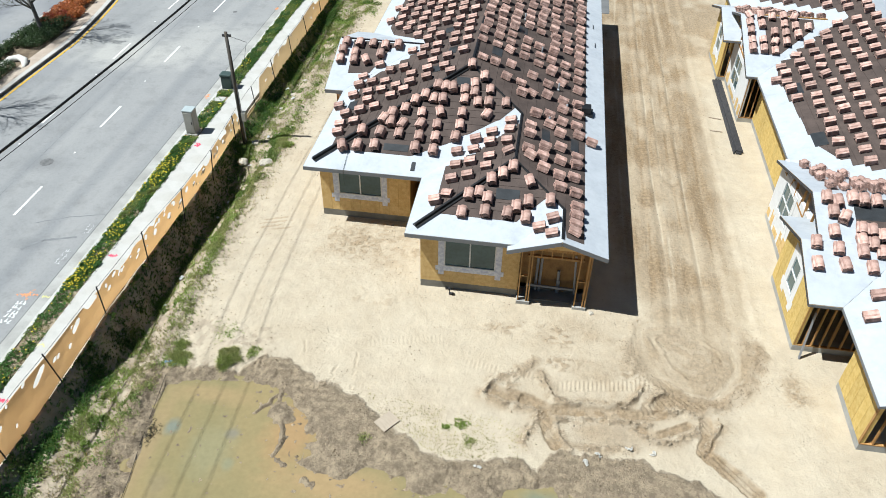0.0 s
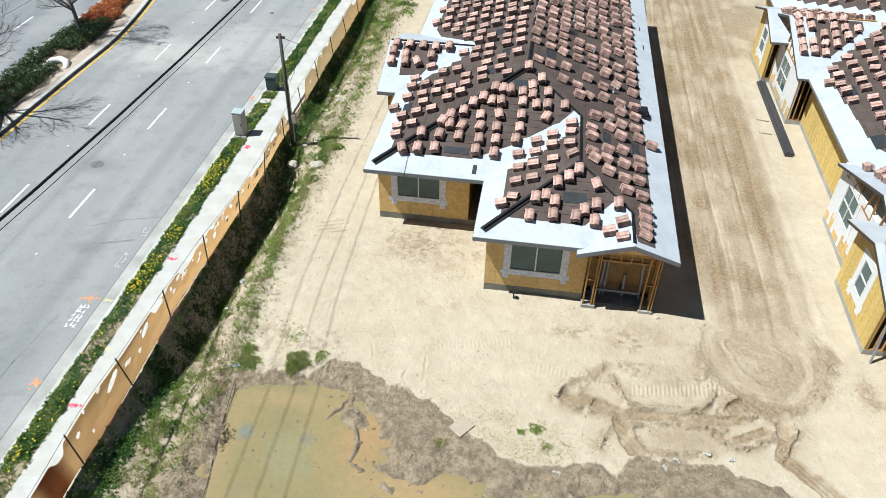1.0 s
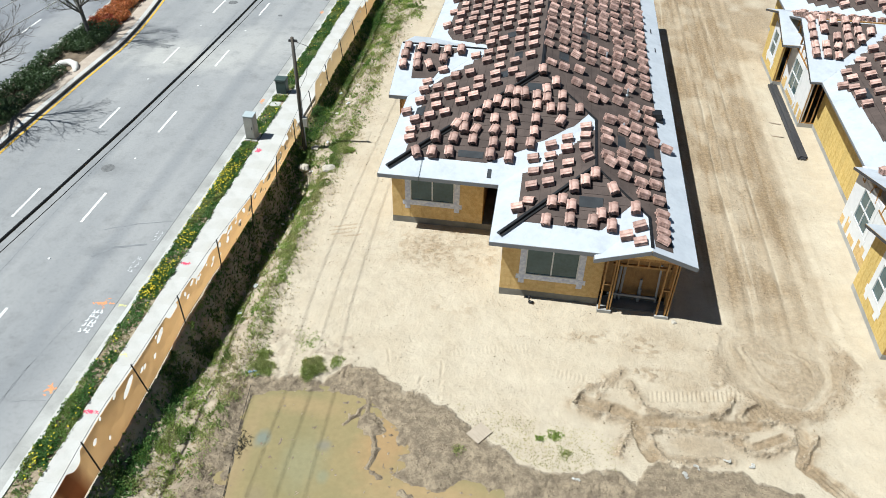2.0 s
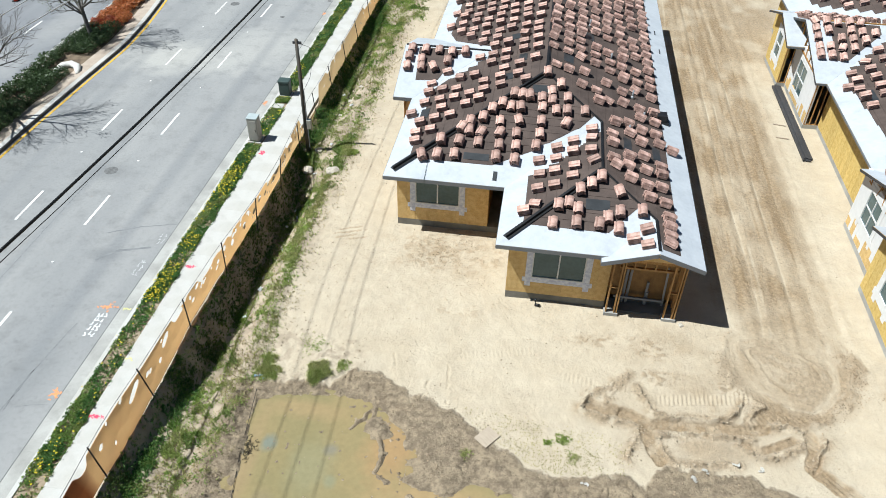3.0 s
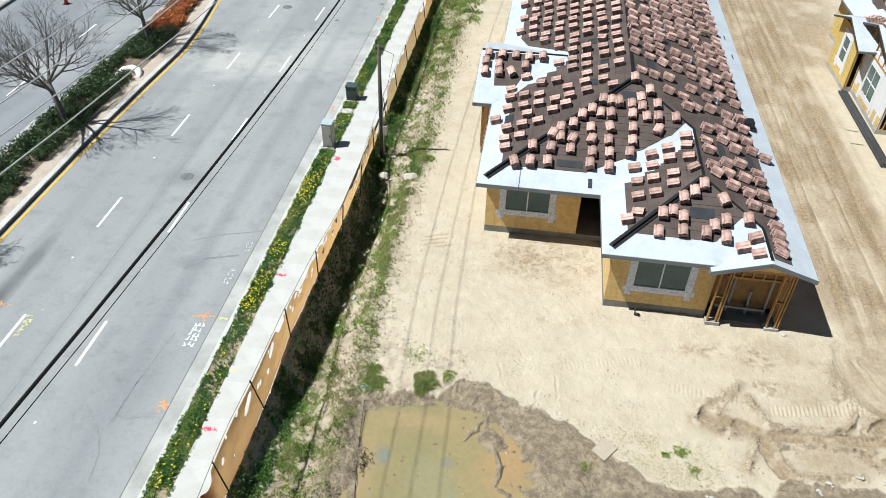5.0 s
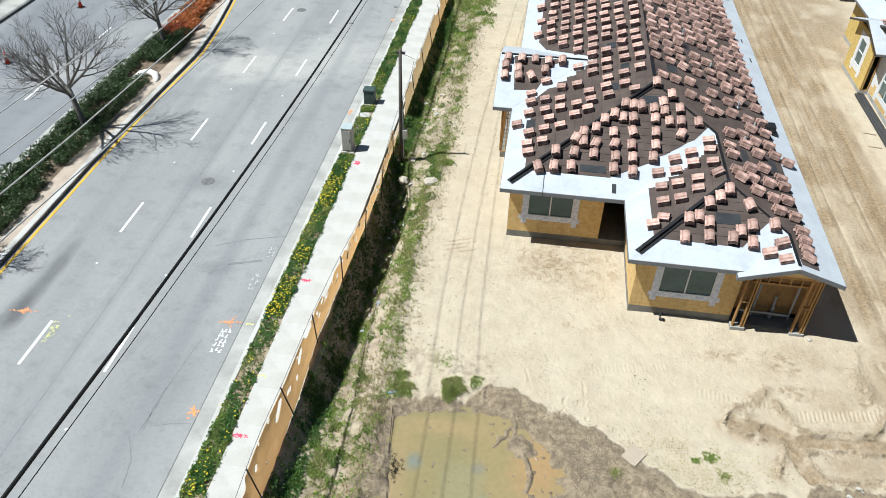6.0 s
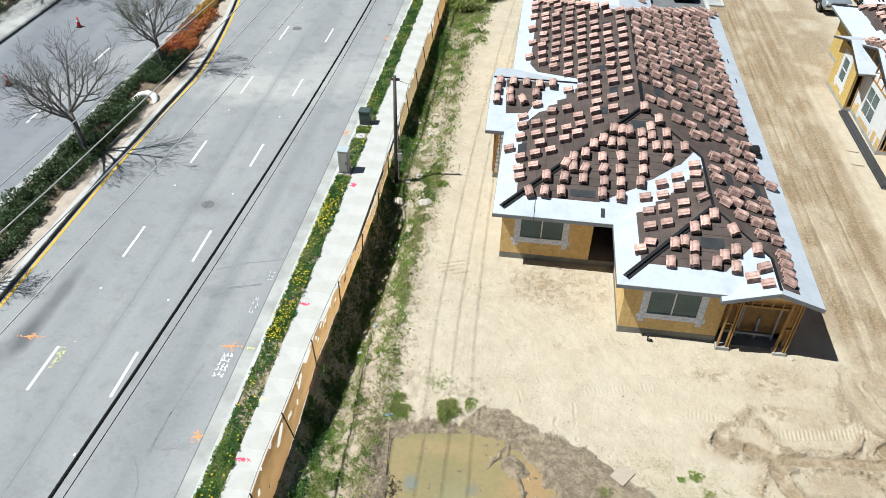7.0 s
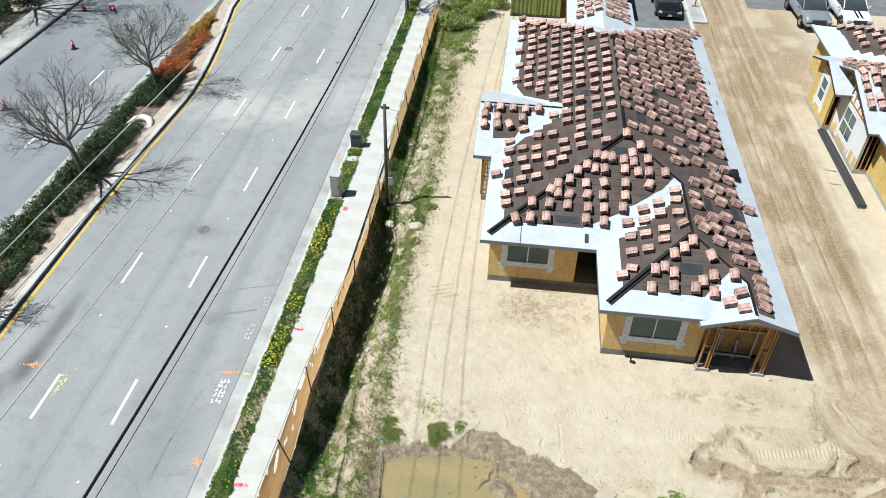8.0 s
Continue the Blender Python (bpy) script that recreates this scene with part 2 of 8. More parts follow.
def mesh_of(name, verts, faces, mat, parent=None, smooth=False):
    me = bpy.data.meshes.new(name)
    me.from_pydata([tuple(map(float, v)) for v in verts], [], faces)
    me.materials.append(mat)
    me.update()
    if smooth:
        me.shade_smooth()
    ob = new(name, me)
    ob.parent = parent
    return ob


def box(bm, x0, x1, y0, y1, z0, z1, bevel=0.0):
    vs = [bm.verts.new(p) for p in ((x0, y0, z0), (x1, y0, z0), (x1, y1, z0), (x0, y1, z0), (x0, y0, z1), (x1, y0, z1), (x1, y1, z1), (x0, y1, z1))]
    fs = [bm.faces.new([vs[i] for i in f]) for f in ((3, 2, 1, 0), (4, 5, 6, 7), (0, 1, 5, 4), (1, 2, 6, 5), (2, 3, 7, 6), (3, 0, 4, 7))]
    if bevel:
        bmesh.ops.bevel(bm, geom=list({e for f in fs for e in f.edges}), offset=bevel, segments=2, affect="EDGES", profile=0.6)
    return bm


def boxm(x0, x1, y0, y1, z0, z1, bevel=0.0):
    return box(bmesh.new(), x0, x1, y0, y1, z0, z1, bevel)


def beam(bm, p, q, w, h, up=(0, 0, 1)):
    """A straight bar of section w by h from p to q."""
    p, q = Vector(p), Vector(q)
    d = (q - p).normalized()
    s = d.cross(Vector(up))
    s = s.normalized() if s.length > 1e-4 else Vector((1, 0, 0))
    u = s.cross(d)
    vs = [bm.verts.new(c + s * a * w / 2 + u * b * h / 2) for c in (p, q) for a, b in ((-1, -1), (1, -1), (1, 1), (-1, 1))]
    for f in ((3, 2, 1, 0), (4, 5, 6, 7), (0, 1, 5, 4), (1, 2, 6, 5), (2, 3, 7, 6), (3, 0, 4, 7)):
        bm.faces.new([vs[i] for i in f])
    return bm


def tube(bm, pts, radii, sides=8, cap=True):
    pts = [Vector(p) for p in pts]
    rings = []
    for i, p in enumerate(pts):
        d = (pts[min(i + 1, len(pts) - 1)] - pts[max(i - 1, 0)]).normalized()
        s = d.cross(Vector((0, 0, 1)))
        s = s.normalized() if s.length > 1e-3 else Vector((1, 0, 0))
        u = s.cross(d)
        r = radii[i] if hasattr(radii, "__len__") else radii
        rings.append([bm.verts.new(p + (s * math.cos(a) + u * math.sin(a)) * r) for a in (2 * math.pi * k / sides for k in range(sides))])
    for a, b in zip(rings, rings[1:]):
        for k in range(sides):
            bm.faces.new((a[k], a[(k + 1) % sides], b[(k + 1) % sides], b[k]))
    if cap:
        bm.faces.new(rings[0][::-1])
        bm.faces.new(rings[-1])
    return bm


def slab(bm, pts, zfun, thick, off=0.0):
    """A sheet over the plan polygon pts, on the surface zfun(x, y) + off, thick downwards."""
    top = [bm.verts.new((x, y, zfun(x, y) + off)) for x, y in pts]
    low = [bm.verts.new((x, y, zfun(x, y) + off - thick)) for x, y in pts]
    bm.faces.new(top)
    bm.faces.new(low[::-1])
    n = len(pts)
    for i in range(n):
        bm.faces.new((top[i], low[i], low[(i + 1) % n], top[(i + 1) % n]))
    bmesh.ops.recalc_face_normals(bm, faces=bm.faces)
    return bm


def inside(poly, x, y):
    c = False
    for (x0, y0), (x1, y1) in zip(poly, poly[1:] + poly[:1]):
        if (y0 > y) != (y1 > y) and x < (x1 - x0) * (y - y0) / (y1 - y0) + x0:
            c = not c
    return c


# smooth value noise on arrays, for the ground
def lattice(ix, iy, seed):
    h = (ix * 374761393 + iy * 668265263 + seed * 1442695041) & 0xFFFFFFFF
    h = ((h ^ (h >> 13)) * 1274126177) & 0xFFFFFFFF
    return ((h ^ (h >> 16)) & 0xFFFF) / 65535.0


def vnoise(x, y, seed=0):
    x, y = np.asarray(x, float), np.asarray(y, float)
    ix, iy = np.floor(x).astype(np.int64), np.floor(y).astype(np.int64)
    fx, fy = x - ix, y - iy
    fx, fy = fx * fx * (3 - 2 * fx), fy * fy * (3 - 2 * fy)
    a, b = lattice(ix, iy, seed), lattice(ix + 1, iy, seed)
    c, d = lattice(ix, iy + 1, seed), lattice(ix + 1, iy + 1, seed)
    return (a + (b - a) * fx) * (1 - fy) + (c + (d - c) * fx) * fy


def fbm(x, y, octaves=4, seed=0):
    total, amp, norm = 0.0, 1.0, 0.0
    for k in range(octaves):
        total, norm = total + amp * vnoise(x * 2**k, y * 2**k, seed + k), norm + amp
        amp *= 0.5
    return total / norm


def step(a, b, v):
    t = np.clip((v - a) / (b - a), 0, 1)
    return t * t * (3 - 2 * t)


def segment_far(x, y, pts):
    """The distance from points to a broken line."""
    best = np.full(np.shape(x), 1e9)
    for (ax, ay), (bx, by) in zip(pts, pts[1:]):
        dx, dy = bx - ax, by - ay
        t = np.clip(((x - ax) * dx + (y - ay) * dy) / (dx * dx + dy * dy), 0, 1)
        best = np.minimum(best, np.hypot(x - ax - t * dx, y - ay - t * dy))
    return best

# ---- ground ----
WATER_Z = -0.5
POND = [(-7.67, -5.67), (-7.06, -5.5), (-5.73, -5.33), (-4.81, -5.15), (-4.17, -5.27), (-3.75, -5.35), (-3.2, -5.86), (-2.59, -6.29), (-2.48, -6.99), (-2.43, -7.62), (-2.36, -7.98), (-1.84, -8.24),
        (-1.02, -8.36), (-0.48, -8.08), (-0.28, -7.81), (0.1, -7.78), (0.45, -7.93), (0.9, -7.99), (1.05, -8.36), (1.77, -8.57), (2.39, -8.2), (3.0, -8.4), (3.5, -8.6), (4.04, -7.9), (5.29, -7.6),
        (6.0, -8.8), (8.0, -12.6), (5.0, -14.0), (-6.3, -14.0), (-7.2, -10.0)]
SPITS = (  # low ridges of mud that stand out of the water: line, half width, height
    ([(-3.82, -5.2), (-3.71, -6.06), (-3.32, -6.68), (-3.1, -7.2), (-3.26, -7.86)], 0.085, 0.11),
    ([(-4.35, -6.44), (-4.1, -6.05), (-3.85, -5.65)], 0.07, 0.1),
    ([(-3.62, -6.2), (-3.35, -6.4)], 0.3, 0.16),
    ([(-3.05, -8.05), (-2.75, -8.2)], 0.07, 0.06),
    ([(-2.05, -8.55), (-1.85, -8.7)], 0.1, 0.06),
)
MUD_X = [-12, -8.81, -8.56, -8.29, -6.9, -5.9, -5.19, -4.74, -4.15, -3.8, -3.3, -2.91, -2.62, -2.4, -1.97, -1.33, -0.69, -0.08, 0.71, 1.24, 2.26, 2.93, 4.29, 4.82, 5.22, 5.82, 7.55, 8.06, 8.37, 9.52, 10.06, 10.44, 12, 16]
MUD_Y = [-12, -7.09, -5.61, -5.11, -4.82, -4.79, -4.54, -4.07, -4.03, -4.18, -4.49, -4.8, -5.13, -4.89, -5.02, -5.28, -5.58, -6.23, -6.54, -6.99, -7.34, -7.17, -6.95, -7.07, -6.55, -6.42, -6.18, -6.26, -6.65, -6.82, -7.16, -7.33, -9, -12]
BANDS = (  # sunken machine tracks: line, half width, depth, tread
    ([(4.3, -4.55), (5.15, -4.87), (6.33, -4.78), (7.6, -4.7), (8.7, -4.55)], 0.2, 0.085, 0.3),
    ([(4.95, -5.05), (5.05, -5.5), (5.35, -6.2)], 0.2, 0.06, 0.3),
    ([(8.35, -4.35), (9.0, -3.95), (9.9, -4.05)], 0.24, 0.05, 1.0),
    ([(10.1, -4.6), (10.15, -5.2), (9.9, -5.75)], 0.22, 0.06, 0.6),
    ([(10.12, -5.9), (10.7, -6.4), (11.28, -7.0)], 0.26, 0.07, 1.0),
    ([(3.2, -4.4), (3.9, -4.5), (4.5, -4.62)], 0.2, 0.05, 0.0),
    ([(8.0, -5.25), (8.6, -5.35), (9.5, -4.85)], 0.13, 0.06, 0.0),
)
RIDGES = (  # crumbling lips beside the tracks: line, height
    ([(4.49, -2.99), (4.05, -3.6), (3.63, -4.27)], 0.05),
    ([(3.94, -3.46), (3.14, -4.1), (2.87, -4.63), (3.59, -4.92), (4.6, -4.95)], 0.085),
    ([(4.75, -3.5), (5.0, -4.1), (5.19, -4.4), (5.6, -4.56), (6.7, -4.46), (7.61, -4.36), (7.99, -3.91), (8.1, -3.65)], 0.085),
    ([(5.3, -5.25), (6.69, -5.04), (7.58, -5.03), (8.29, -5.0)], 0.06),
    ([(4.88, -4.94), (4.6, -5.6), (4.33, -6.31)], 0.06),
    ([(5.35, -5.35), (5.45, -5.85), (5.75, -6.3), (6.9, -6.1), (7.7, -6.0)], 0.05),
    ([(7.75, -5.26), (8.43, -5.65), (8.95, -5.56), (9.69, -5.12), (9.96, -4.56), (9.5, -4.32), (8.86, -4.5)], 0.085),
    ([(10.52, -4.76), (10.3, -5.2), (9.97, -5.72)], 0.08),
    ([(8.25, -4.15), (8.55, -3.85), (8.8, -3.7)], 0.07),
)
RUTS = (8.7, 9.25, 10.1, 10.55, 11.3, 12.0)


def within(poly, x, y):
    c = np.zeros(np.shape(x), bool)
    for (x0, y0), (x1, y1) in zip(poly, poly[1:] + poly[:1]):
        if y0 != y1:
            c ^= ((y0 > y) != (y1 > y)) & (x < (x1 - x0) * (y - y0) / (y1 - y0) + x0)
    return c


def pond_far(x, y):
    """How far a place lies from the water, above 0 on land."""
    x, y = np.asarray(x, float), np.asarray(y, float)
    wx = x + 0.3 * (fbm(x * 2.1, y * 2.1, 4, 5) - 0.5)
    wy = y + 0.3 * (fbm(x * 2.1 + 9, y * 2.1, 4, 6) - 0.5)
    d = segment_far(wx, wy, POND + POND[:1])
    d = np.where(within(POND, wx, wy), -d, d)
    return d + 0.1 * (fbm(x * 7.0, y * 7.0, 3, 96) - 0.5)


def spit_rise(x, y):
    """Height of the mud ridges over the water's level, below 0 away from them."""
    best = np.full(np.shape(x), -1.0)
    for n, (line, half, high) in enumerate(SPITS):
        d = segment_far(x + 0.2 * (fbm(x * 4, y * 4, 3, 110 + n) - 0.5), y + 0.2 * (fbm(x * 4 + 7, y * 4, 3, 120 + n) - 0.5), line)
        best = np.maximum(best, high * (1.35 * np.exp(-(d / half) ** 2) - 0.35) + 0.1 * (fbm(x * 7, y * 7, 4, 130) - 0.55))
    return best


def crumbly(x, y):
    """Trampled, pocked dirt north of the puddle."""
    return step(-8.4, -7.6, x) * step(-4.0, -5.2, x) * step(-1.6, -3.2, y) * step(-5.4, -4.9, y) * step(0.4, 0.56, fbm(x * 1.8, y * 1.8, 3, 51))


def turn_ring(x, y):
    """Radius and angle about the middle of the turning place, a little warped."""
    wx, wy = x + 1.1 * (fbm(x * 0.8, y * 0.8, 4, 161) - 0.5), y + 1.1 * (fbm(x * 0.8 + 4, y * 0.8, 4, 162) - 0.5)
    return np.hypot((wx - 9.85) / 1.1, wy + 1.95), np.arctan2(wy + 1.95, wx - 9.85)


SCUFFS = ((-2.7, 2.2, 2.3, 1.5), (3.5, -1.7, 1.1, 0.35), (5.3, -1.75, 1.7, 0.6), (5.4, -3.0, 1.3, 0.4), (7.8, -2.9, 0.9, 0.6),
          (13.1, -3.2, 0.5, 0.9))  # middle, half sizes
SCRAPES = tuple(((-7.35 + 0.13 * k, 2.85 - 0.22 * k), (-6.1 + 0.1 * k, 3.27 - 0.2 * k)) for k in range(4))
FISSURES = (
    ([(-3.72, -2.95), (-3.5, -3.4), (-3.42, -3.8), (-3.16, -4.34)], 0.03),
    ([(-1.62, -3.55), (-1.55, -4.1), (-1.52, -4.6), (-1.43, -5.08)], 0.035),
    ([(-2.05, -4.0), (-2.17, -4.3), (-2.2, -4.7), (-2.33, -5.06)], 0.03),
    ([(-3.5, 0.93), (-3.1, 0.92), (-2.6, 1.0)], 0.03),
)


def scuffed(x, y):
    """Patches of kicked-up brown dirt, crumbly inside."""
    near = np.zeros_like(x)
    for cx, cy, a, b in SCUFFS:
        near = np.maximum(near, np.exp(-((x - cx) / a) ** 2 - ((y - cy) / b) ** 2))
    return step(0.55, 1.0, near * 0.5 + 1.1 * fbm(x * 1.6, y * 2.3, 6, 171)) * near * (0.3 + 0.7 * step(0.4, 0.66, fbm(x * 6.0, y * 8.0, 5, 172)))


def scraped(x, y):
    wx, wy = x + 0.1 * (fbm(x * 3, y * 3, 3, 173) - 0.5), y + 0.1 * (fbm(x * 3 + 4, y * 3, 3, 174) - 0.5)
    best = np.full(np.shape(x), 9.0)
    for line in SCRAPES:
        best = np.minimum(best, segment_far(wx, wy, list(line)))
    return step(0.06, 0.02, best) * step(0.34, 0.5, fbm(x * 2.6, y * 4, 3, 175))


def ground_height(x, y):
    x, y = np.asarray(x, float), np.asarray(y, float)
    h = -0.34 * step(0.5, -6.5, y) * step(-11.0, -7.5, x) * (1 - 0.8 * step(11.0, 13.2, x))
    h = h + 0.05 * (fbm(x * 0.5, y * 0.5, 3, 1) - 0.5)
    rough = 0.35 + 0.65 * step(-7.0, -9.0, x) + 0.9 * step(0.3, -0.4, y - np.interp(x, MUD_X, MUD_Y)) * step(2.2, 0.1, np.abs(pond_far(x, y)))
    rough = rough + 1.3 * crumbly(x, y)
    h = h + 0.07 * rough * (fbm(x * 3, y * 3, 4, 2) - 0.5)
    # ditch beside the fence
    wob = 0.5 * (fbm(y * 0.35, x * 0 + 2.0, 3, 3) - 0.5)
    deep = 0.42
    trench = step(-8.5, -3.0, y) * (1 - 0.9 * step(5.5, 8.5, y)) * step(14.0, 11.0, y) + 0.35 * step(14.0, 11.0, -y + 25.0) * step(26, 20, y)
    h = h - 0.8 * trench * step(-10.6, -10.0, x) * step(-9.15 + wob, -9.55 + wob, x)
    h = h - deep * (1 - 0.55 * step(6.0, 9.0, y)) * step(-10.8, -10.3, x) * step(-8.3 + wob, -9.2 + wob, x) * step(34, 24, y)
    h = h + 0.16 * np.exp(-((x + 10.62) / 0.22) ** 2)
    h = h + 0.14 * np.exp(-((x + 8.15) / 0.6) ** 2) * (fbm(x * 2, y * 2, 4, 4) - 0.3) + 0.06 * step(-7.6, -9.0, x) * (fbm(x * 6, y * 6, 3, 44) - 0.5)
    # wheel ruts of the drive between the houses
    lane = step(7.4, 8.4, x) * step(13.0, 12.2, x) * step(-2.0, 0.5, y)
    for r in RUTS:
        wob = 0.25 * (fbm(y * 0.15 + r * 7, x * 0 + r, 2, 8) - 0.5)
        h = h - 0.03 * lane * np.exp(-((x - r - wob) / 0.16) ** 2) + 0.018 * lane * np.exp(-((x - r - wob - 0.28) / 0.13) ** 2)
    # turning circle: a crumbly rim, wheel arcs within
    ring, arc = turn_ring(x, y)
    south = step(0.0, -1.6, y)
    h = h - 0.03 * np.exp(-((ring - 1.6) / 0.35) ** 2) * south + 0.07 * np.exp(-((ring - 2.05) / 0.16) ** 2) * south * (0.15 + 1.3 * fbm(x * 5, y * 5, 3, 43))
    for r, width in ((0.75, 0.09), (1.05, 0.07), (1.35, 0.1)):
        h = h + (0.02 * np.exp(-((ring - r - 0.12) / 0.05) ** 2) - 0.022 * np.exp(-((ring - r) / width) ** 2)) * step(0.48, 0.58, fbm(arc * 1.3 + r * 9, ring * 0 + r, 2, 46)) * step(0.0, -1.2, y)
    # the tread of a wide machine track, and lighter tracks over the open dirt
    tread = step(0.24, 0.16, np.abs(y + 3.93 - 0.164 * (x - 5.25))) * step(5.2, 5.5, x) * step(8.7, 8.2, x)
    h = h + tread * (0.02 * np.sin(x * 44.0) - 0.025) * (0.5 + fbm(x * 3, y * 3, 2, 49))
    for tx, ty, dx, dy, ln in ((-1.6, -3.1, 0.97, 0.22, 3.2), (-2.9, -3.9, 0.25, 0.97, 1.3), (2.0, -3.4, 0.99, -0.1, 3.0), (-4.0, 1.0, 0.9, 0.43, 2.6)):
        u, v = (x - tx) * dx + (y - ty) * dy, -(x - tx) * dy + (y - ty) * dx
        tr = step(0.2, 0.14, np.abs(v)) * step(0, 0.3, u) * step(ln, ln - 0.4, u)
        h = h + tr * (0.013 * np.sin(u * 44.0) - 0.01) * (0.3 + fbm(x * 2, y * 2, 2, 47))
    # sunken machine tracks with cleats, and crumbling lips
    for n, (line, half, deep, cleats) in enumerate(BANDS):
        d = segment_far(x + 0.16 * (fbm(x * 3, y * 3, 4, 20 + n) - 0.5), y + 0.16 * (fbm(x * 3 + 5, y * 3, 4, 30 + n) - 0.5), line)
        h = h - step(half + 0.025, half - 0.025, d) * (1.35 * deep + cleats * 0.02 * np.sin((x * 0.75 + y * 0.66) * 40.0) + 0.05 * (fbm(x * 6, y * 6, 4, 41) - 0.5))
    for n, (line, high) in enumerate(RIDGES):
        wx, wy = x + 0.22 * (fbm(x * 3.4, y * 3.4, 4, 140 + n) - 0.5), y + 0.22 * (fbm(x * 3.4 + 5, y * 3.4, 4, 150 + n) - 0.5)
        d = segment_far(wx, wy, line)
        lump = fbm(x * 8, y * 8, 3, 40)
        h = h + 1.5 * high * np.exp(-(d / 0.06) ** 2) * (0.25 + 1.5 * lump) * (0.3 + 0.9 * step(0.3, 0.55, fbm(x * 1.9, y * 1.9, 2, 42))) + 0.35 * high * np.exp(-(d / 0.17) ** 2) * lump
    h = h + 0.07 * scuffed(x, y) * (fbm(x * 7, y * 7, 4, 176) - 0.45) - 0.035 * scraped(x, y)
    for n, (line, high) in enumerate(FISSURES):
        wx, wy = x + 0.2 * (fbm(x * 4, y * 4, 4, 180 + n) - 0.5), y + 0.2 * (fbm(x * 4 + 5, y * 4, 4, 190 + n) - 0.5)
        d = segment_far(wx, wy, line)
        h = h + high * (0.5 * np.exp(-((d - 0.06) / 0.05) ** 2) - 1.6 * np.exp(-(d / 0.03) ** 2)) * step(0.3, 0.5, fbm(x * 2.5, y * 2.5, 3, 178))
    p = pond_far(x, y)
    bank = WATER_Z + np.where(p > 0, 0.02 + 0.26 * np.maximum(p, 0), 0.3 * p)
    pits = step(0.62, 0.78, vnoise(x * 4.2, y * 4.2, 91)) * step(0.45, 0.6, fbm(x * 0.7, y * 0.7, 2, 92))
    bank = np.maximum(bank, WATER_Z - 0.35) + (0.4 * (fbm(x * 1.7, y * 1.7, 5, 9) - 0.5) - 0.07 * pits + 0.035 * (fbm(x * 11, y * 11, 2, 93) - 0.5)) * step(-0.15, 0.4, p)
    low = np.where(y < -3.0, np.minimum(h, np.where(p < 1.5, bank, h)), h)
    return np.where(p < 0.3, np.maximum(low, WATER_Z + spit_rise(x, y)), low)


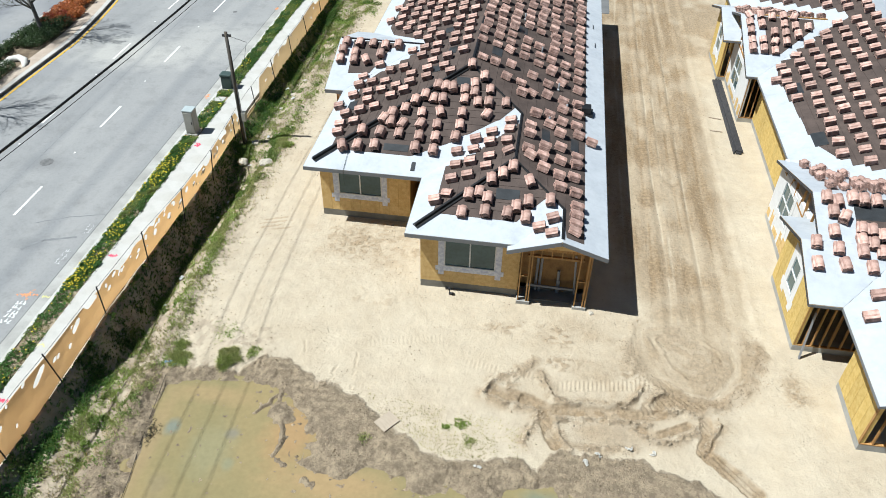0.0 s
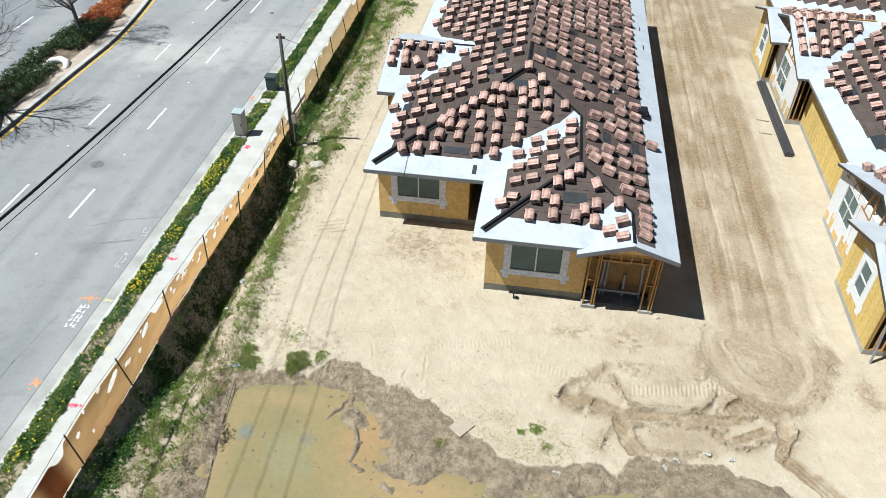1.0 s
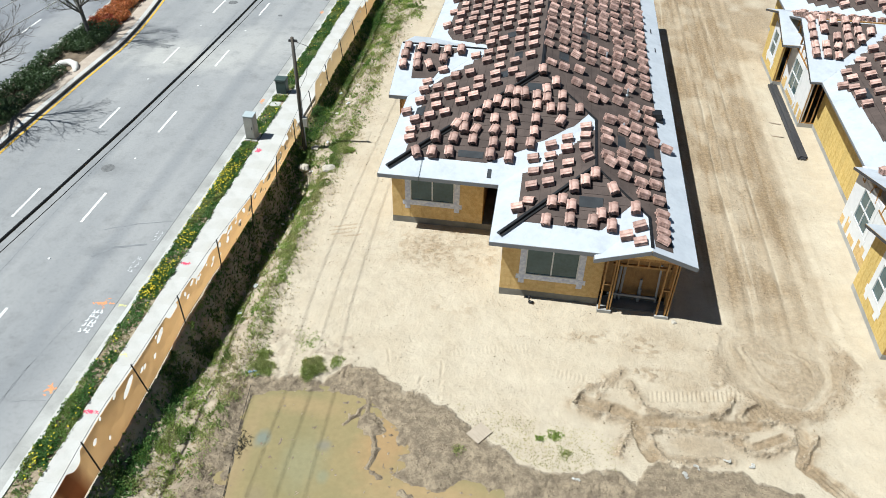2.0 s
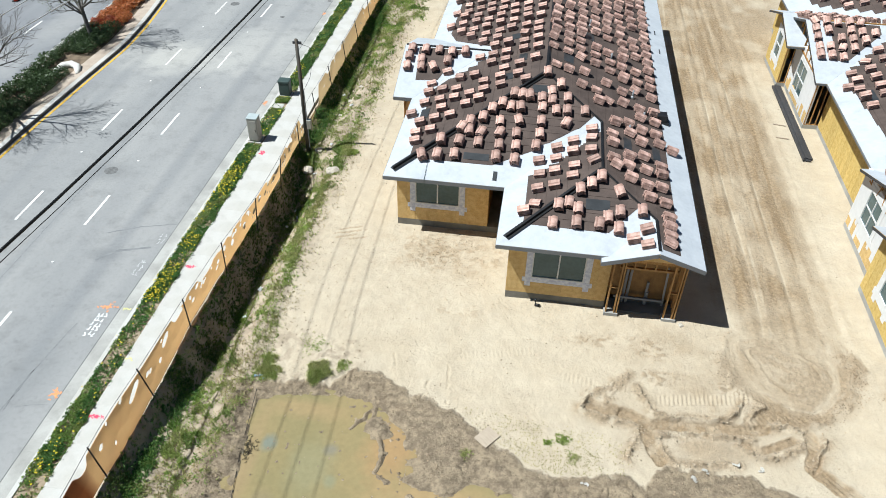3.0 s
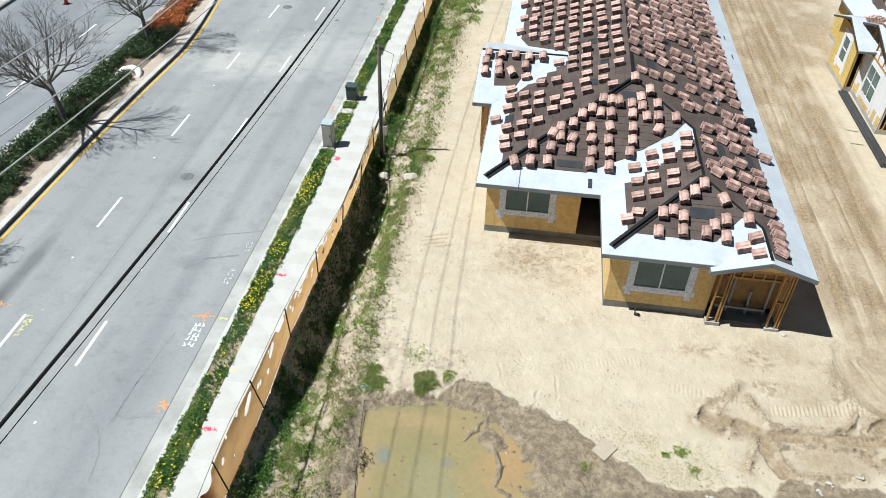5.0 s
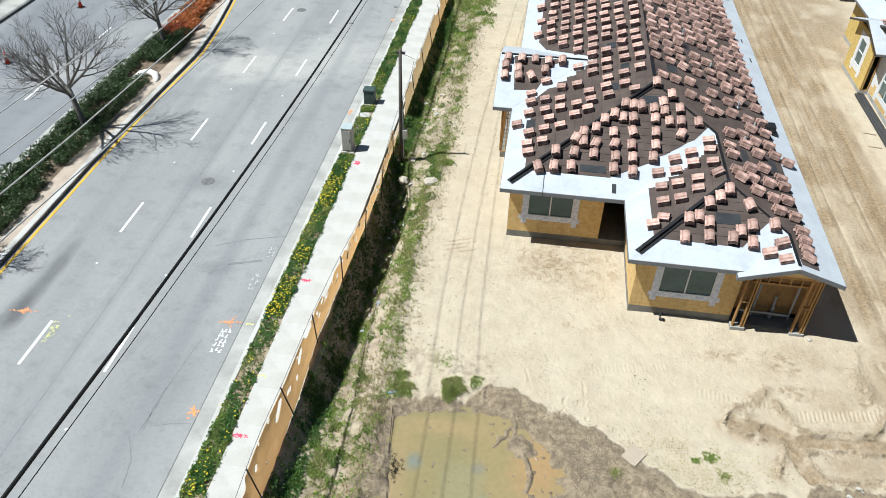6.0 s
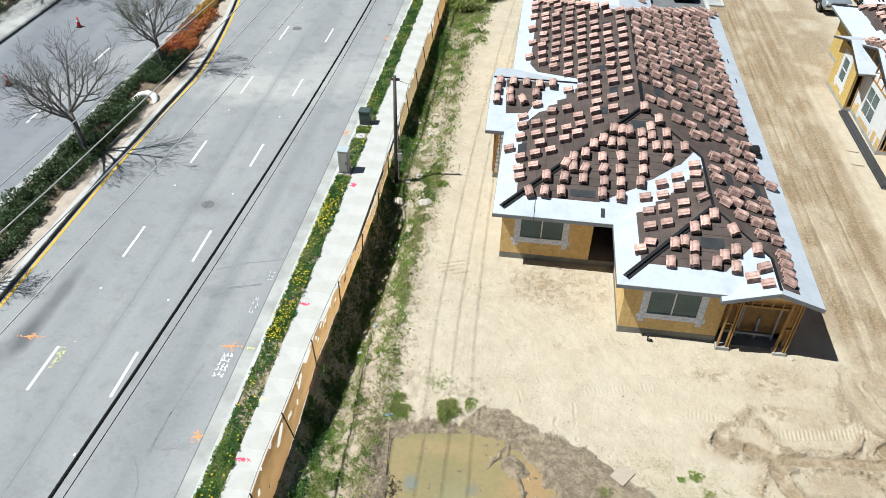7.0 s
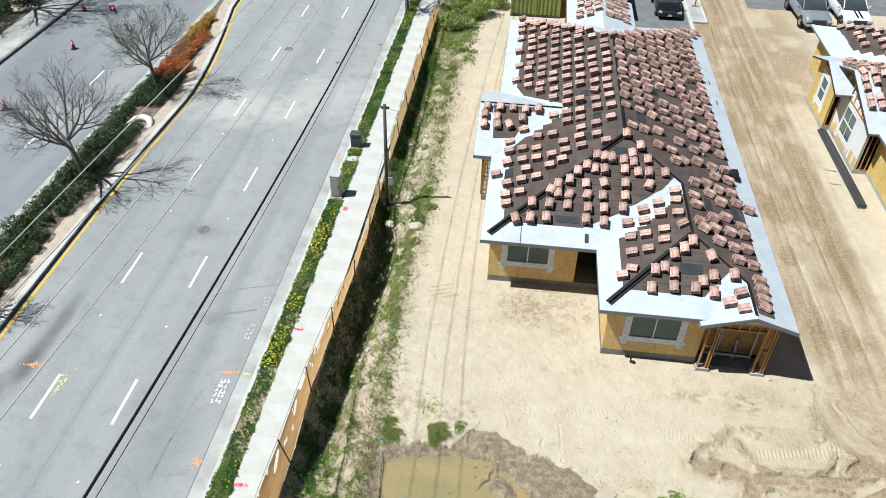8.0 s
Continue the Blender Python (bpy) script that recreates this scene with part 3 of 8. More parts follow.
def ground_masks(x, y):
    """damp: dark wet soil; drive: brown compacted soil; weedy: soil under weeds."""
    n1, n2 = fbm(x * 0.8, y * 0.8, 4, 11), fbm(x * 3.1, y * 3.1, 4, 12)
    edge = np.interp(x, MUD_X, MUD_Y) - y + 0.35 * (n1 - 0.5) + 0.4 * (n2 - 0.5) + 0.15 * (fbm(x * 9.0, y * 9.0, 3, 24) - 0.5)
    damp = step(0.0, 0.16, edge) * step(-9.0, -8.2, x) * step(-16.0, -14.0, y + 2 * n1)
    west = np.interp(y, (-1.0, 1.0, 8.0), (8.0, 7.4, 6.0))
    lane = step(west - 0.4 + 0.9 * n1, west + 0.8 + 0.9 * n1, x) * step(13.1 - 0.8 * n1, 11.6 - 0.8 * n1, x) * step(-4.6, -3.2, y + n2)
    streak = fbm(x * 1.7, y * 0.28, 5, 14)
    fine = fbm(x * 5.5, y * 0.9, 3, 19)
    drive = lane * (0.8 + 0.12 * step(0.36, 0.6, streak) + 0.12 * step(0.5, 0.66, fine) - 0.1 * step(0.45, 0.3, fine))
    drive = np.clip(drive * (0.52 + 0.48 * step(0.34, 0.58, fbm(x * 0.9, y * 0.55, 5, 17))), 0, 1)
    for r in (7.9, 8.7, 9.25, 9.6, 10.1, 10.55, 11.3):
        line = np.exp(-((x - r - 0.5 * (fbm(y * 0.12 + r * 7, x * 0 + r, 2, 8) - 0.5)) / 0.05) ** 2) * step(0.42, 0.58, fbm(y * 0.4 + r * 3, x * 0 + r, 2, 21))
        drive = drive + lane * line * (0.3 if r in (8.7, 10.1, 11.3) else -0.35)
    drive = np.clip(drive, 0, 1)
    ring, arc = turn_ring(x, y)
    loop = step(1.35, 1.7, ring + 0.3 * (n2 - 0.5)) * step(2.5, 1.95, ring + 0.5 * (n2 - 0.5)) * (0.55 + 0.45 * step(0.4, 0.6, fbm(ring * 5.0, arc * 1.2, 3, 18)))
    fade = step(1.8, -1.6, y + 1.6 * (n1 - 0.5))
    inner = step(1.7, 1.3, ring) * (0.42 + 0.22 * step(0.42, 0.6, fbm(ring * 4.0, arc * 1.5, 4, 22)))
    drive = drive * (1 - 0.7 * fade) * (1 - fade * step(2.3, 2.7, ring))
    drive = np.maximum(drive, fade * np.maximum(0.75 * loop * (0.4 + 0.6 * step(0.6, -1.4, y)) * (0.6 + 0.4 * step(-0.6, 0.8, x - 9.85 - y - 1.95)), inner))
    drive = np.maximum(drive, 0.75 * step(16.0, 23.0, y) * step(7.0, 8.2, x) * step(17.5, 13.5, x + 2.0 * (n1 - 0.5)) * (0.35 + 0.65 * step(0.36, 0.6, fbm(x * 0.7, y * 0.7, 4, 50))))
    scar = np.zeros_like(x)
    for n, (line, half, deep, cleats) in enumerate(BANDS):
        d = segment_far(x + 0.16 * (fbm(x * 3, y * 3, 4, 20 + n) - 0.5), y + 0.16 * (fbm(x * 3 + 5, y * 3, 4, 30 + n) - 0.5), line)
        scar = np.maximum(scar, step(half + 0.08, half - 0.03, d))
    for n, (line, high) in enumerate(RIDGES):
        scar = np.maximum(scar, 0.8 * np.exp(-(segment_far(x, y, line) / 0.26) ** 2) * step(0.33, 0.55, n2 + 0.06))
    drive = np.maximum(drive, 0.85 * scar * (0.6 + 0.4 * step(0.36, 0.58, n2 + 0.04)))
    brown = step(0.56, 0.68, fbm(x * 0.9, y * 0.9, 5, 15)) * step(-6.0, -4.0, x) * step(-2.5, 0.2, y) * step(3.6, 2.6, y) * step(0.0, -0.5, x)
    drive = np.maximum(drive, 0.5 * brown * step(0.4, 0.6, fbm(x * 6, y * 6, 3, 16)))
    drive = np.maximum(drive, 0.52 * (0.3 + 0.7 * step(0.38, 0.62, fbm(x * 0.7 + 2, y * 0.9, 5, 48))) * step(3.0, 6.5, x) * step(10.0, 8.0, x) * step(-6.6, -5.6, y) * step(0.4, -1.5, y))
    drive = np.maximum(drive, np.maximum(0.75 * scuffed(x, y), 0.6 * scraped(x, y)))
    weedy = step(-7.6, -8.4, x + 0.8 * (n1 - 0.5)) * (0.45 + 0.55 * step(0.4, 0.6, n2))
    weedy = np.maximum(weedy, 0.6 * crumbly(x, y) * step(0.45, 0.62, fbm(x * 5, y * 5, 3, 52)))
    return damp, drive, weedy


def dirt_material():
    m = material("bare_dirt", (0.435, 0.373, 0.282), 0.95, 0.1, 0.8, 45, 0.6, second=(0.408, 0.344, 0.254), depth=0.03)
    n, l = m.node_tree.nodes, m.node_tree.links
    hsv = next(x for x in n if x.bl_idname == "ShaderNodeHueSaturation")
    prev = hsv.inputs["Color"].links[0].from_socket
    for name, colour, gain in (("drive", (0.285, 0.205, 0.122), 1.0), ("weedy", (0.264, 0.212, 0.156), 0.8), ("damp", (0.2, 0.156, 0.108), 1.0)):
        at, mix = n.new("ShaderNodeAttribute"), n.new("ShaderNodeMix")
        at.attribute_name = name
        mix.data_type = "RGBA"
        mix.inputs["B"].default_value = (*colour, 1)
        l.new(prev, mix.inputs["A"])
        if name == "drive":
            # streaks drawn along the drive by wheels
            mp, st, rg, mul = n.new("ShaderNodeMapping"), n.new("ShaderNodeTexNoise"), n.new("ShaderNodeMapRange"), n.new("ShaderNodeMath")
            mp.inputs["Scale"].default_value = (1.7, 0.42, 1.0)
            st.inputs["Scale"].default_value, st.inputs["Detail"].default_value, st.inputs["Roughness"].default_value = 1.0, 10.0, 0.72
            st.inputs["Distortion"].default_value = 0.3
            rg.inputs["From Min"].default_value, rg.inputs["From Max"].default_value = 0.32, 0.66
            rg.inputs["To Min"].default_value, rg.inputs["To Max"].default_value = 0.76, 1.1
            mul.operation, mul.use_clamp = "MULTIPLY", True
            l.new(n["Texture Coordinate"].outputs["Object"], mp.inputs[0])
            l.new(mp.outputs[0], st.inputs["Vector"])
            l.new(st.outputs["Fac"], rg.inputs["Value"])
            l.new(rg.outputs[0], mul.inputs[0])
            l.new(at.outputs["Fac"], mul.inputs[1])
            l.new(mul.outputs[0], mix.inputs["Factor"])
            drive_at = at.outputs["Fac"]
        elif gain != 1.0:
            g = n.new("ShaderNodeMath")
            g.operation = "MULTIPLY"
            g.inputs[1].default_value = gain
            l.new(at.outputs["Fac"], g.inputs[0])
            l.new(g.outputs[0], mix.inputs["Factor"])
        else:
            l.new(at.outputs["Fac"], mix.inputs["Factor"])
        prev = mix.outputs["Result"]
    tc = n["Texture Coordinate"].outputs["Object"]

    def noise_node(scale, detail, rough=0.6):
        t = n.new("ShaderNodeTexNoise")
        t.inputs["Scale"].default_value, t.inputs["Detail"].default_value, t.inputs["Roughness"].default_value = scale, detail, rough
        l.new(tc, t.inputs["Vector"])
        return t.outputs["Fac"]

    def ranged(v, a, b, lo, hi):
        r = n.new("ShaderNodeMapRange")
        for key, val in (("From Min", a), ("From Max", b), ("To Min", lo), ("To Max", hi)):
            r.inputs[key].default_value = val
        l.new(v, r.inputs["Value"])
        return r.outputs[0]

    def times(a, b, op="MULTIPLY"):
        m_ = n.new("ShaderNodeMath")
        m_.operation = op
        for i, v in enumerate((a, b)):
            if isinstance(v, float):
                m_.inputs[i].default_value = v
            else:
                l.new(v, m_.inputs[i])
        return m_.outputs[0]

    # dry crust streaks in the mud
    damp = n.new("ShaderNodeAttribute")
    damp.attribute_name = "damp"
    crust = n.new("ShaderNodeMix")
    crust.data_type = "RGBA"
    crust.inputs["B"].default_value = (0.376, 0.3, 0.204, 1)
    l.new(prev, crust.inputs["A"])
    l.new(times(times(damp.outputs["Fac"], ranged(noise_node(3.4, 9.0, 0.74), 0.42, 0.6, 0.0, 0.9)), 1.0), crust.inputs["Factor"])
    l.new(crust.outputs["Result"], hsv.inputs["Color"])
    # mottling, crumbs and small dark specks
    where = ranged(noise_node(0.9, 6.0), 0.48, 0.62, 0.0, 1.0)
    specks = times(1.0, times(where, ranged(noise_node(13.0, 2.0, 0.5), 0.63, 0.72, 0.0, 0.4)), "SUBTRACT")
    mottle = times(ranged(noise_node(2.2, 9.0, 0.62), 0.3, 0.7, 0.92, 1.06), ranged(noise_node(26.0, 5.0, 0.7), 0.3, 0.7, 0.95, 1.05))
    mp2, st2 = n.new("ShaderNodeMapping"), n.new("ShaderNodeTexNoise")
    mp2.inputs["Scale"].default_value = (8.0, 0.5, 1.0)
    st2.inputs["Scale"].default_value, st2.inputs["Detail"].default_value, st2.inputs["Roughness"].default_value = 1.0, 6.0, 0.6
    l.new(tc, mp2.inputs[0])
    l.new(mp2.outputs[0], st2.inputs["Vector"])
    lines = times(1.0, times(drive_at, ranged(st2.outputs["Fac"], 0.36, 0.64, 0.05, -0.04)), "SUBTRACT")
    grain = times(1.0, times(drive_at, ranged(noise_node(7.0, 9.0, 0.74), 0.34, 0.66, 0.34, -0.24)), "SUBTRACT")
    l.new(times(times(times(times(hsv.inputs["Value"].links[0].from_socket, mottle), specks), grain), lines), hsv.inputs["Value"])
    bump = next(x for x in n if x.bl_idname == "ShaderNodeBump")
    bump.inputs["Distance"].default_value = 0.1
    bump.inputs["Strength"].default_value = 0.7
    rough_here = times(times(damp.outputs["Fac"], 2.2), times(drive_at, 1.6), "ADD")
    pocks = times(where, ranged(noise_node(8.0, 3.0, 0.5), 0.58, 0.72, 0.0, -0.3))
    grit = times(times(noise_node(11.0, 10.0, 0.75), rough_here), times(times(noise_node(3.0, 10.0, 0.66), 1.1), pocks, "ADD"), "ADD")
    l.new(grit, bump.inputs["Height"])
    return m


def spaced(stops):
    """Grid lines: from stop to stop with the step named there."""
    out = []
    for (a, s), (b, _) in zip(stops, stops[1:]):
        out += list(np.linspace(a, b, max(1, round((b - a) / s)), endpoint=False))
    return np.array(out + [stops[-1][0]])


def build_ground():
    gx = spaced([(-3000, 900), (-300, 90), (-30, 9), (-11.2, 0.045), (2.4, 0.036), (12.6, 0.06), (13.5, 0.3), (22, 4), (60, 60), (300, 900), (3000, 1)])
    gy = spaced([(-3000, 900), (-300, 70), (-20, 2), (-12, 0.06), (-7.4, 0.036), (0, 0.06), (4, 0.1), (14, 0.25), (34, 2), (60, 60), (300, 900), (3000, 1)])
    X, Y = np.meshgrid(gx, gy)
    near = (X > -11.1) & (X < 60) & (Y > -60) & (Y < 60)
    Z = np.where(near, ground_height(X, Y), -0.12)
    Z = np.where(X < -10.95, np.minimum(Z, -0.12), Z)
    ny, nx = X.shape
    idx = np.arange(nx * ny).reshape(ny, nx)
    quads = np.stack([idx[:-1, :-1], idx[:-1, 1:], idx[1:, 1:], idx[1:, :-1]], -1).reshape(-1, 4)
    me = bpy.data.meshes.new("ground")
    me.from_pydata(np.stack([X, Y, Z], -1).reshape(-1, 3).tolist(), [], quads.tolist())
    for name, mask in zip(("damp", "drive", "weedy"), ground_masks(X, Y)):
        a = me.attributes.new(name, "FLOAT", "POINT")
        a.data.foreach_set("value", mask.ravel().astype(np.float32))
    me.materials.append(dirt_material())
    me.shade_smooth()
    return tagged(new("ground", me), "pale sandy dirt of a building site with tracks and damp mud", "ground", kind="structure")


build_ground()


def spots(m, places, warp=0.5, scale=1.6):
    """Stains with ragged soft edges: place, half sizes along x and y, colour, strength."""
    n, l = m.node_tree.nodes, m.node_tree.links
    hsv = next(x for x in n if x.bl_idname == "ShaderNodeHueSaturation")
    prev = hsv.inputs["Color"].links[0].from_socket
    tc = n["Texture Coordinate"].outputs["Object"]
    noise = n.new("ShaderNodeTexNoise")
    noise.inputs["Scale"].default_value, noise.inputs["Detail"].default_value = scale, 6.0
    l.new(tc, noise.inputs["Vector"])
    for cx, cy, rx, ry, colour, strength in places:
        mp, ln, add, rg, mix = n.new("ShaderNodeMapping"), n.new("ShaderNodeVectorMath"), n.new("ShaderNodeMath"), n.new("ShaderNodeMapRange"), n.new("ShaderNodeMix")
        mp.inputs["Location"].default_value = (-cx / rx, -cy / ry, 0)
        mp.inputs["Scale"].default_value = (1 / rx, 1 / ry, 0)
        ln.operation, mix.data_type, add.operation = "LENGTH", "RGBA", "MULTIPLY_ADD"
        add.inputs[1].default_value = warp * 2
        rg.inputs["From Min"].default_value, rg.inputs["From Max"].default_value = 1.0 + warp, 0.3 + warp
        rg.inputs["To Max"].default_value = strength
        mix.inputs["B"].default_value = (*colour, 1)
        l.new(tc, mp.inputs[0])
        l.new(mp.outputs[0], ln.inputs[0])
        l.new(noise.outputs["Fac"], add.inputs[0])
        l.new(ln.outputs["Value"], add.inputs[2])
        l.new(add.outputs[0], rg.inputs["Value"])
        l.new(rg.outputs[0], mix.inputs["Factor"])
        l.new(prev, mix.inputs["A"])
        prev = mix.outputs["Result"]
    l.new(prev, hsv.inputs["Color"])
    return m


WATER = spots(material("muddy_water", (0.25, 0.198, 0.1), 0.08, 0.1, 0.45, 7, 0.0, second=(0.215, 0.182, 0.092), spec=0.35), (
    (-2.9, -7.0, 1.1, 1.7, (0.3, 0.2, 0.1), 0.95), (-1.2, -8.6, 2.6, 0.9, (0.304, 0.216, 0.112), 0.9), (-6.0, -5.9, 2.0, 0.5, (0.288, 0.212, 0.112), 0.7), (-7.2, -8.5, 0.4, 3.0, (0.272, 0.2, 0.112), 0.6),
    (-5.2, -8.0, 1.0, 1.4, (0.224, 0.208, 0.12), 0.7), (-6.75, -7.35, 0.32, 0.42, (0.16, 0.18, 0.152), 0.85), (-4.75, -7.3, 0.3, 0.3, (0.192, 0.176, 0.136), 0.8), (5.0, -8.2, 0.8, 0.5, (0.16, 0.184, 0.136), 0.8), (-6.3, -9.4, 0.4, 0.6, (0.216, 0.176, 0.104), 0.7), (-4.5, -8.4, 0.25, 0.3, (0.192, 0.2, 0.132), 0.6)), 0.35, 2.2)
spots(ASPHALT_FAR, ((-30.5, 14.0, 2.6, 3.0, (0.3, 0.298, 0.29), 0.7), (-29.0, 20.0, 1.6, 3.5, (0.28, 0.278, 0.275), 0.6), (-33.5, 11.0, 2.0, 2.5, (0.27, 0.268, 0.266), 0.5)), 0.5, 0.9)
spots(ASPHALT, ((-20.0, 16.8, 5.0, 2.6, (0.37, 0.362, 0.34), 0.8), (-16.0, 19.0, 3.5, 4.0, (0.34, 0.335, 0.32), 0.7), (-18.5, 5.3, 1.3, 1.0, (0.16, 0.164, 0.168), 0.6), (-15.6, 3.0, 0.45, 30.0, (0.188, 0.194, 0.202), 0.55), (-19.0, 3.0, 0.4, 30.0, (0.188, 0.194, 0.202), 0.5),
                (-22.2, 0.0, 0.5, 30.0, (0.188, 0.194, 0.202), 0.5), (-15.8, -0.2, 1.0, 0.5, (0.16, 0.165, 0.17), 0.6), (-15.0, -6.0, 0.8, 2.5, (0.176, 0.182, 0.188), 0.5), (-22.6, -5.4, 0.6, 1.5, (0.1, 0.102, 0.105), 0.9), (-22.0, -3.4, 0.5, 1.8, (0.1, 0.102, 0.105), 0.9), (-21.92, -1.2, 0.42, 2.0, (0.12, 0.122, 0.125), 0.8)), 0.5, 0.9)
bm = boxm(-8.1, 8.5, -14.2, -5.0, WATER_Z - 0.02, WATER_Z)
tagged(part("water", bm, WATER), "shallow puddle of murky olive-brown rainwater", "puddle", kind="structure")


# ---- road, kerbs and walks ----
ROAD_R, ROAD_L = -13.75, -23.95      # near carriageway
MED_L = -27.45                       # far kerb of the median
FAR_L = -37.55
Y0, Y1 = -40.0, 150.0


def median_x(y):
    """The right edge of the median, which narrows for a turning lane."""
    return float(np.interp(y, (-10, 7, 13, 17.5, 20.2, 22.5, 25.35, 27.65, 31.1, 36), (-24.0, -24.15, -24.03, -23.87, -24.08, -24.38, -24.82, -25.23, -25.9, -26.2)))


def strip(name, left, right, z0, z1, mat, label, category, ys=(Y0, Y1), stepy=1.0):
    """A long slab between two edges given by numbers or functions of y."""
    fl = left if callable(left) else (lambda y: left)
    fr = right if callable(right) else (lambda y: right)
    n = max(1, int((ys[1] - ys[0]) / stepy))
    verts, faces = [], []
    for i in range(n + 1):
        y = ys[0] + (ys[1] - ys[0]) * i / n
        verts += [(fl(y), y, z0), (fr(y), y, z0), (fr(y), y, z1), (fl(y), y, z1)]
    for i in range(n):
        a, b = 4 * i, 4 * i + 4
        faces += [(a + 3, a + 2, b + 2, b + 3), (a + 2, a + 1, b + 1, b + 2), (a, a + 3, b + 3, b), (a + 1, a, b, b + 1)]
    faces += [(0, 1, 2, 3), (4 * n + 3, 4 * n + 2, 4 * n + 1, 4 * n)]
    return tagged(mesh_of(name, verts, faces, mat), label, category, kind="structure")


strip("road", MED_L - 0.01, ROAD_R + 0.002, -0.11, 0.0, ASPHALT, "sun-bleached grey asphalt road with two lanes", "road")
strip("far_road", FAR_L, MED_L - 0.01, -0.11, 0.0, ASPHALT_FAR, "darker blue-grey asphalt road across the median", "road")
strip("gutter", ROAD_R, -13.2, -0.11, 0.006, GUTTER, "pale concrete gutter beside the asphalt", "gutter")
strip("kerb", -13.2, -13.05, -0.11, 0.14, CONCRETE, "pale concrete kerb with a rounded edge", "kerb")
strip("verge", -13.05, -12.36, -0.11, 0.1, SOIL, "narrow planted verge of brown soil", "verge")
strip("pavement", -12.36, -10.98, -0.11, 0.128, CONCRETE, "bright concrete pavement with joints", "pavement")
strip("median_gutter_kerb", lambda y: median_x(y) - 0.05, median_x, -0.1, 0.15, KERB_FACE, "median kerb face with its shade painted dark", "kerb")
strip("median_kerb_top", lambda y: median_x(y) - 0.3, lambda y: median_x(y) - 0.05, -0.05, 0.153, CONCRETE, "pale top of the median kerb", "kerb")
strip("median_walk", lambda y: median_x(y) - 1.0, lambda y: median_x(y) - 0.3, -0.1, 0.145, PINK, "stamped pinkish concrete edge of the median", "median")
strip("median_soil", MED_L + 0.2, lambda y: median_x(y) - 1.0, -0.1, 0.12, MULCH, "brown planting soil of the median", "soil", ys=(Y0, 32.5))
strip("median_end", MED_L + 0.2, lambda y: median_x(y) - 1.0, -0.1, 0.146, PINK, "stamped pinkish concrete of the narrow median", "median", ys=(32.5, Y1))
strip("median_left_kerb", MED_L, MED_L + 0.2, -0.1, 0.15, GUTTER, "pale concrete kerb of the median", "kerb")
strip("median_left_gutter", MED_L - 0.4, MED_L, -0.1, 0.005, GUTTER, "pale concrete gutter strip", "gutter")
strip("far_kerb", FAR_L - 0.2, FAR_L, -0.1, 0.15, KERB_FACE, "kerb across the road painted dark for its shade", "kerb")
strip("far_pavement", FAR_L - 2.4, FAR_L - 0.2, -0.1, 0.145, GUTTER, "concrete pavement across the road", "pavement")
strip("yellow_line", lambda y: median_x(y) + 0.14, lambda y: median_x(y) + 0.27, -0.02, 0.008, YELLOW_PAINT, "solid yellow line along the median", "road marking")


def dash(x, y0, y1, w=0.11, name="lane_dash"):
    ob = part(name, boxm(x - w / 2, x + w / 2, y0, y1, -0.01, 0.004), WHITE_PAINT)
    return tagged(ob, "white painted lane dash on the asphalt", "road marking", "lane dashes")

for k in range(-5, 18):
    dash(-17.53, -5.86 + 7.28 * k, -3.74 + 7.28 * k)
    dash(-20.53, -6.0 + 7.28 * k, -3.9 + 7.28 * k)
    dash(-30.6, -3.7 + 7.28 * k, -1.65 + 7.28 * k)


# ---- houses under construction ----
EAVE, PITCH = 2.88, 1 / 3.0
FLOOR = 0.3       # top of the foundation


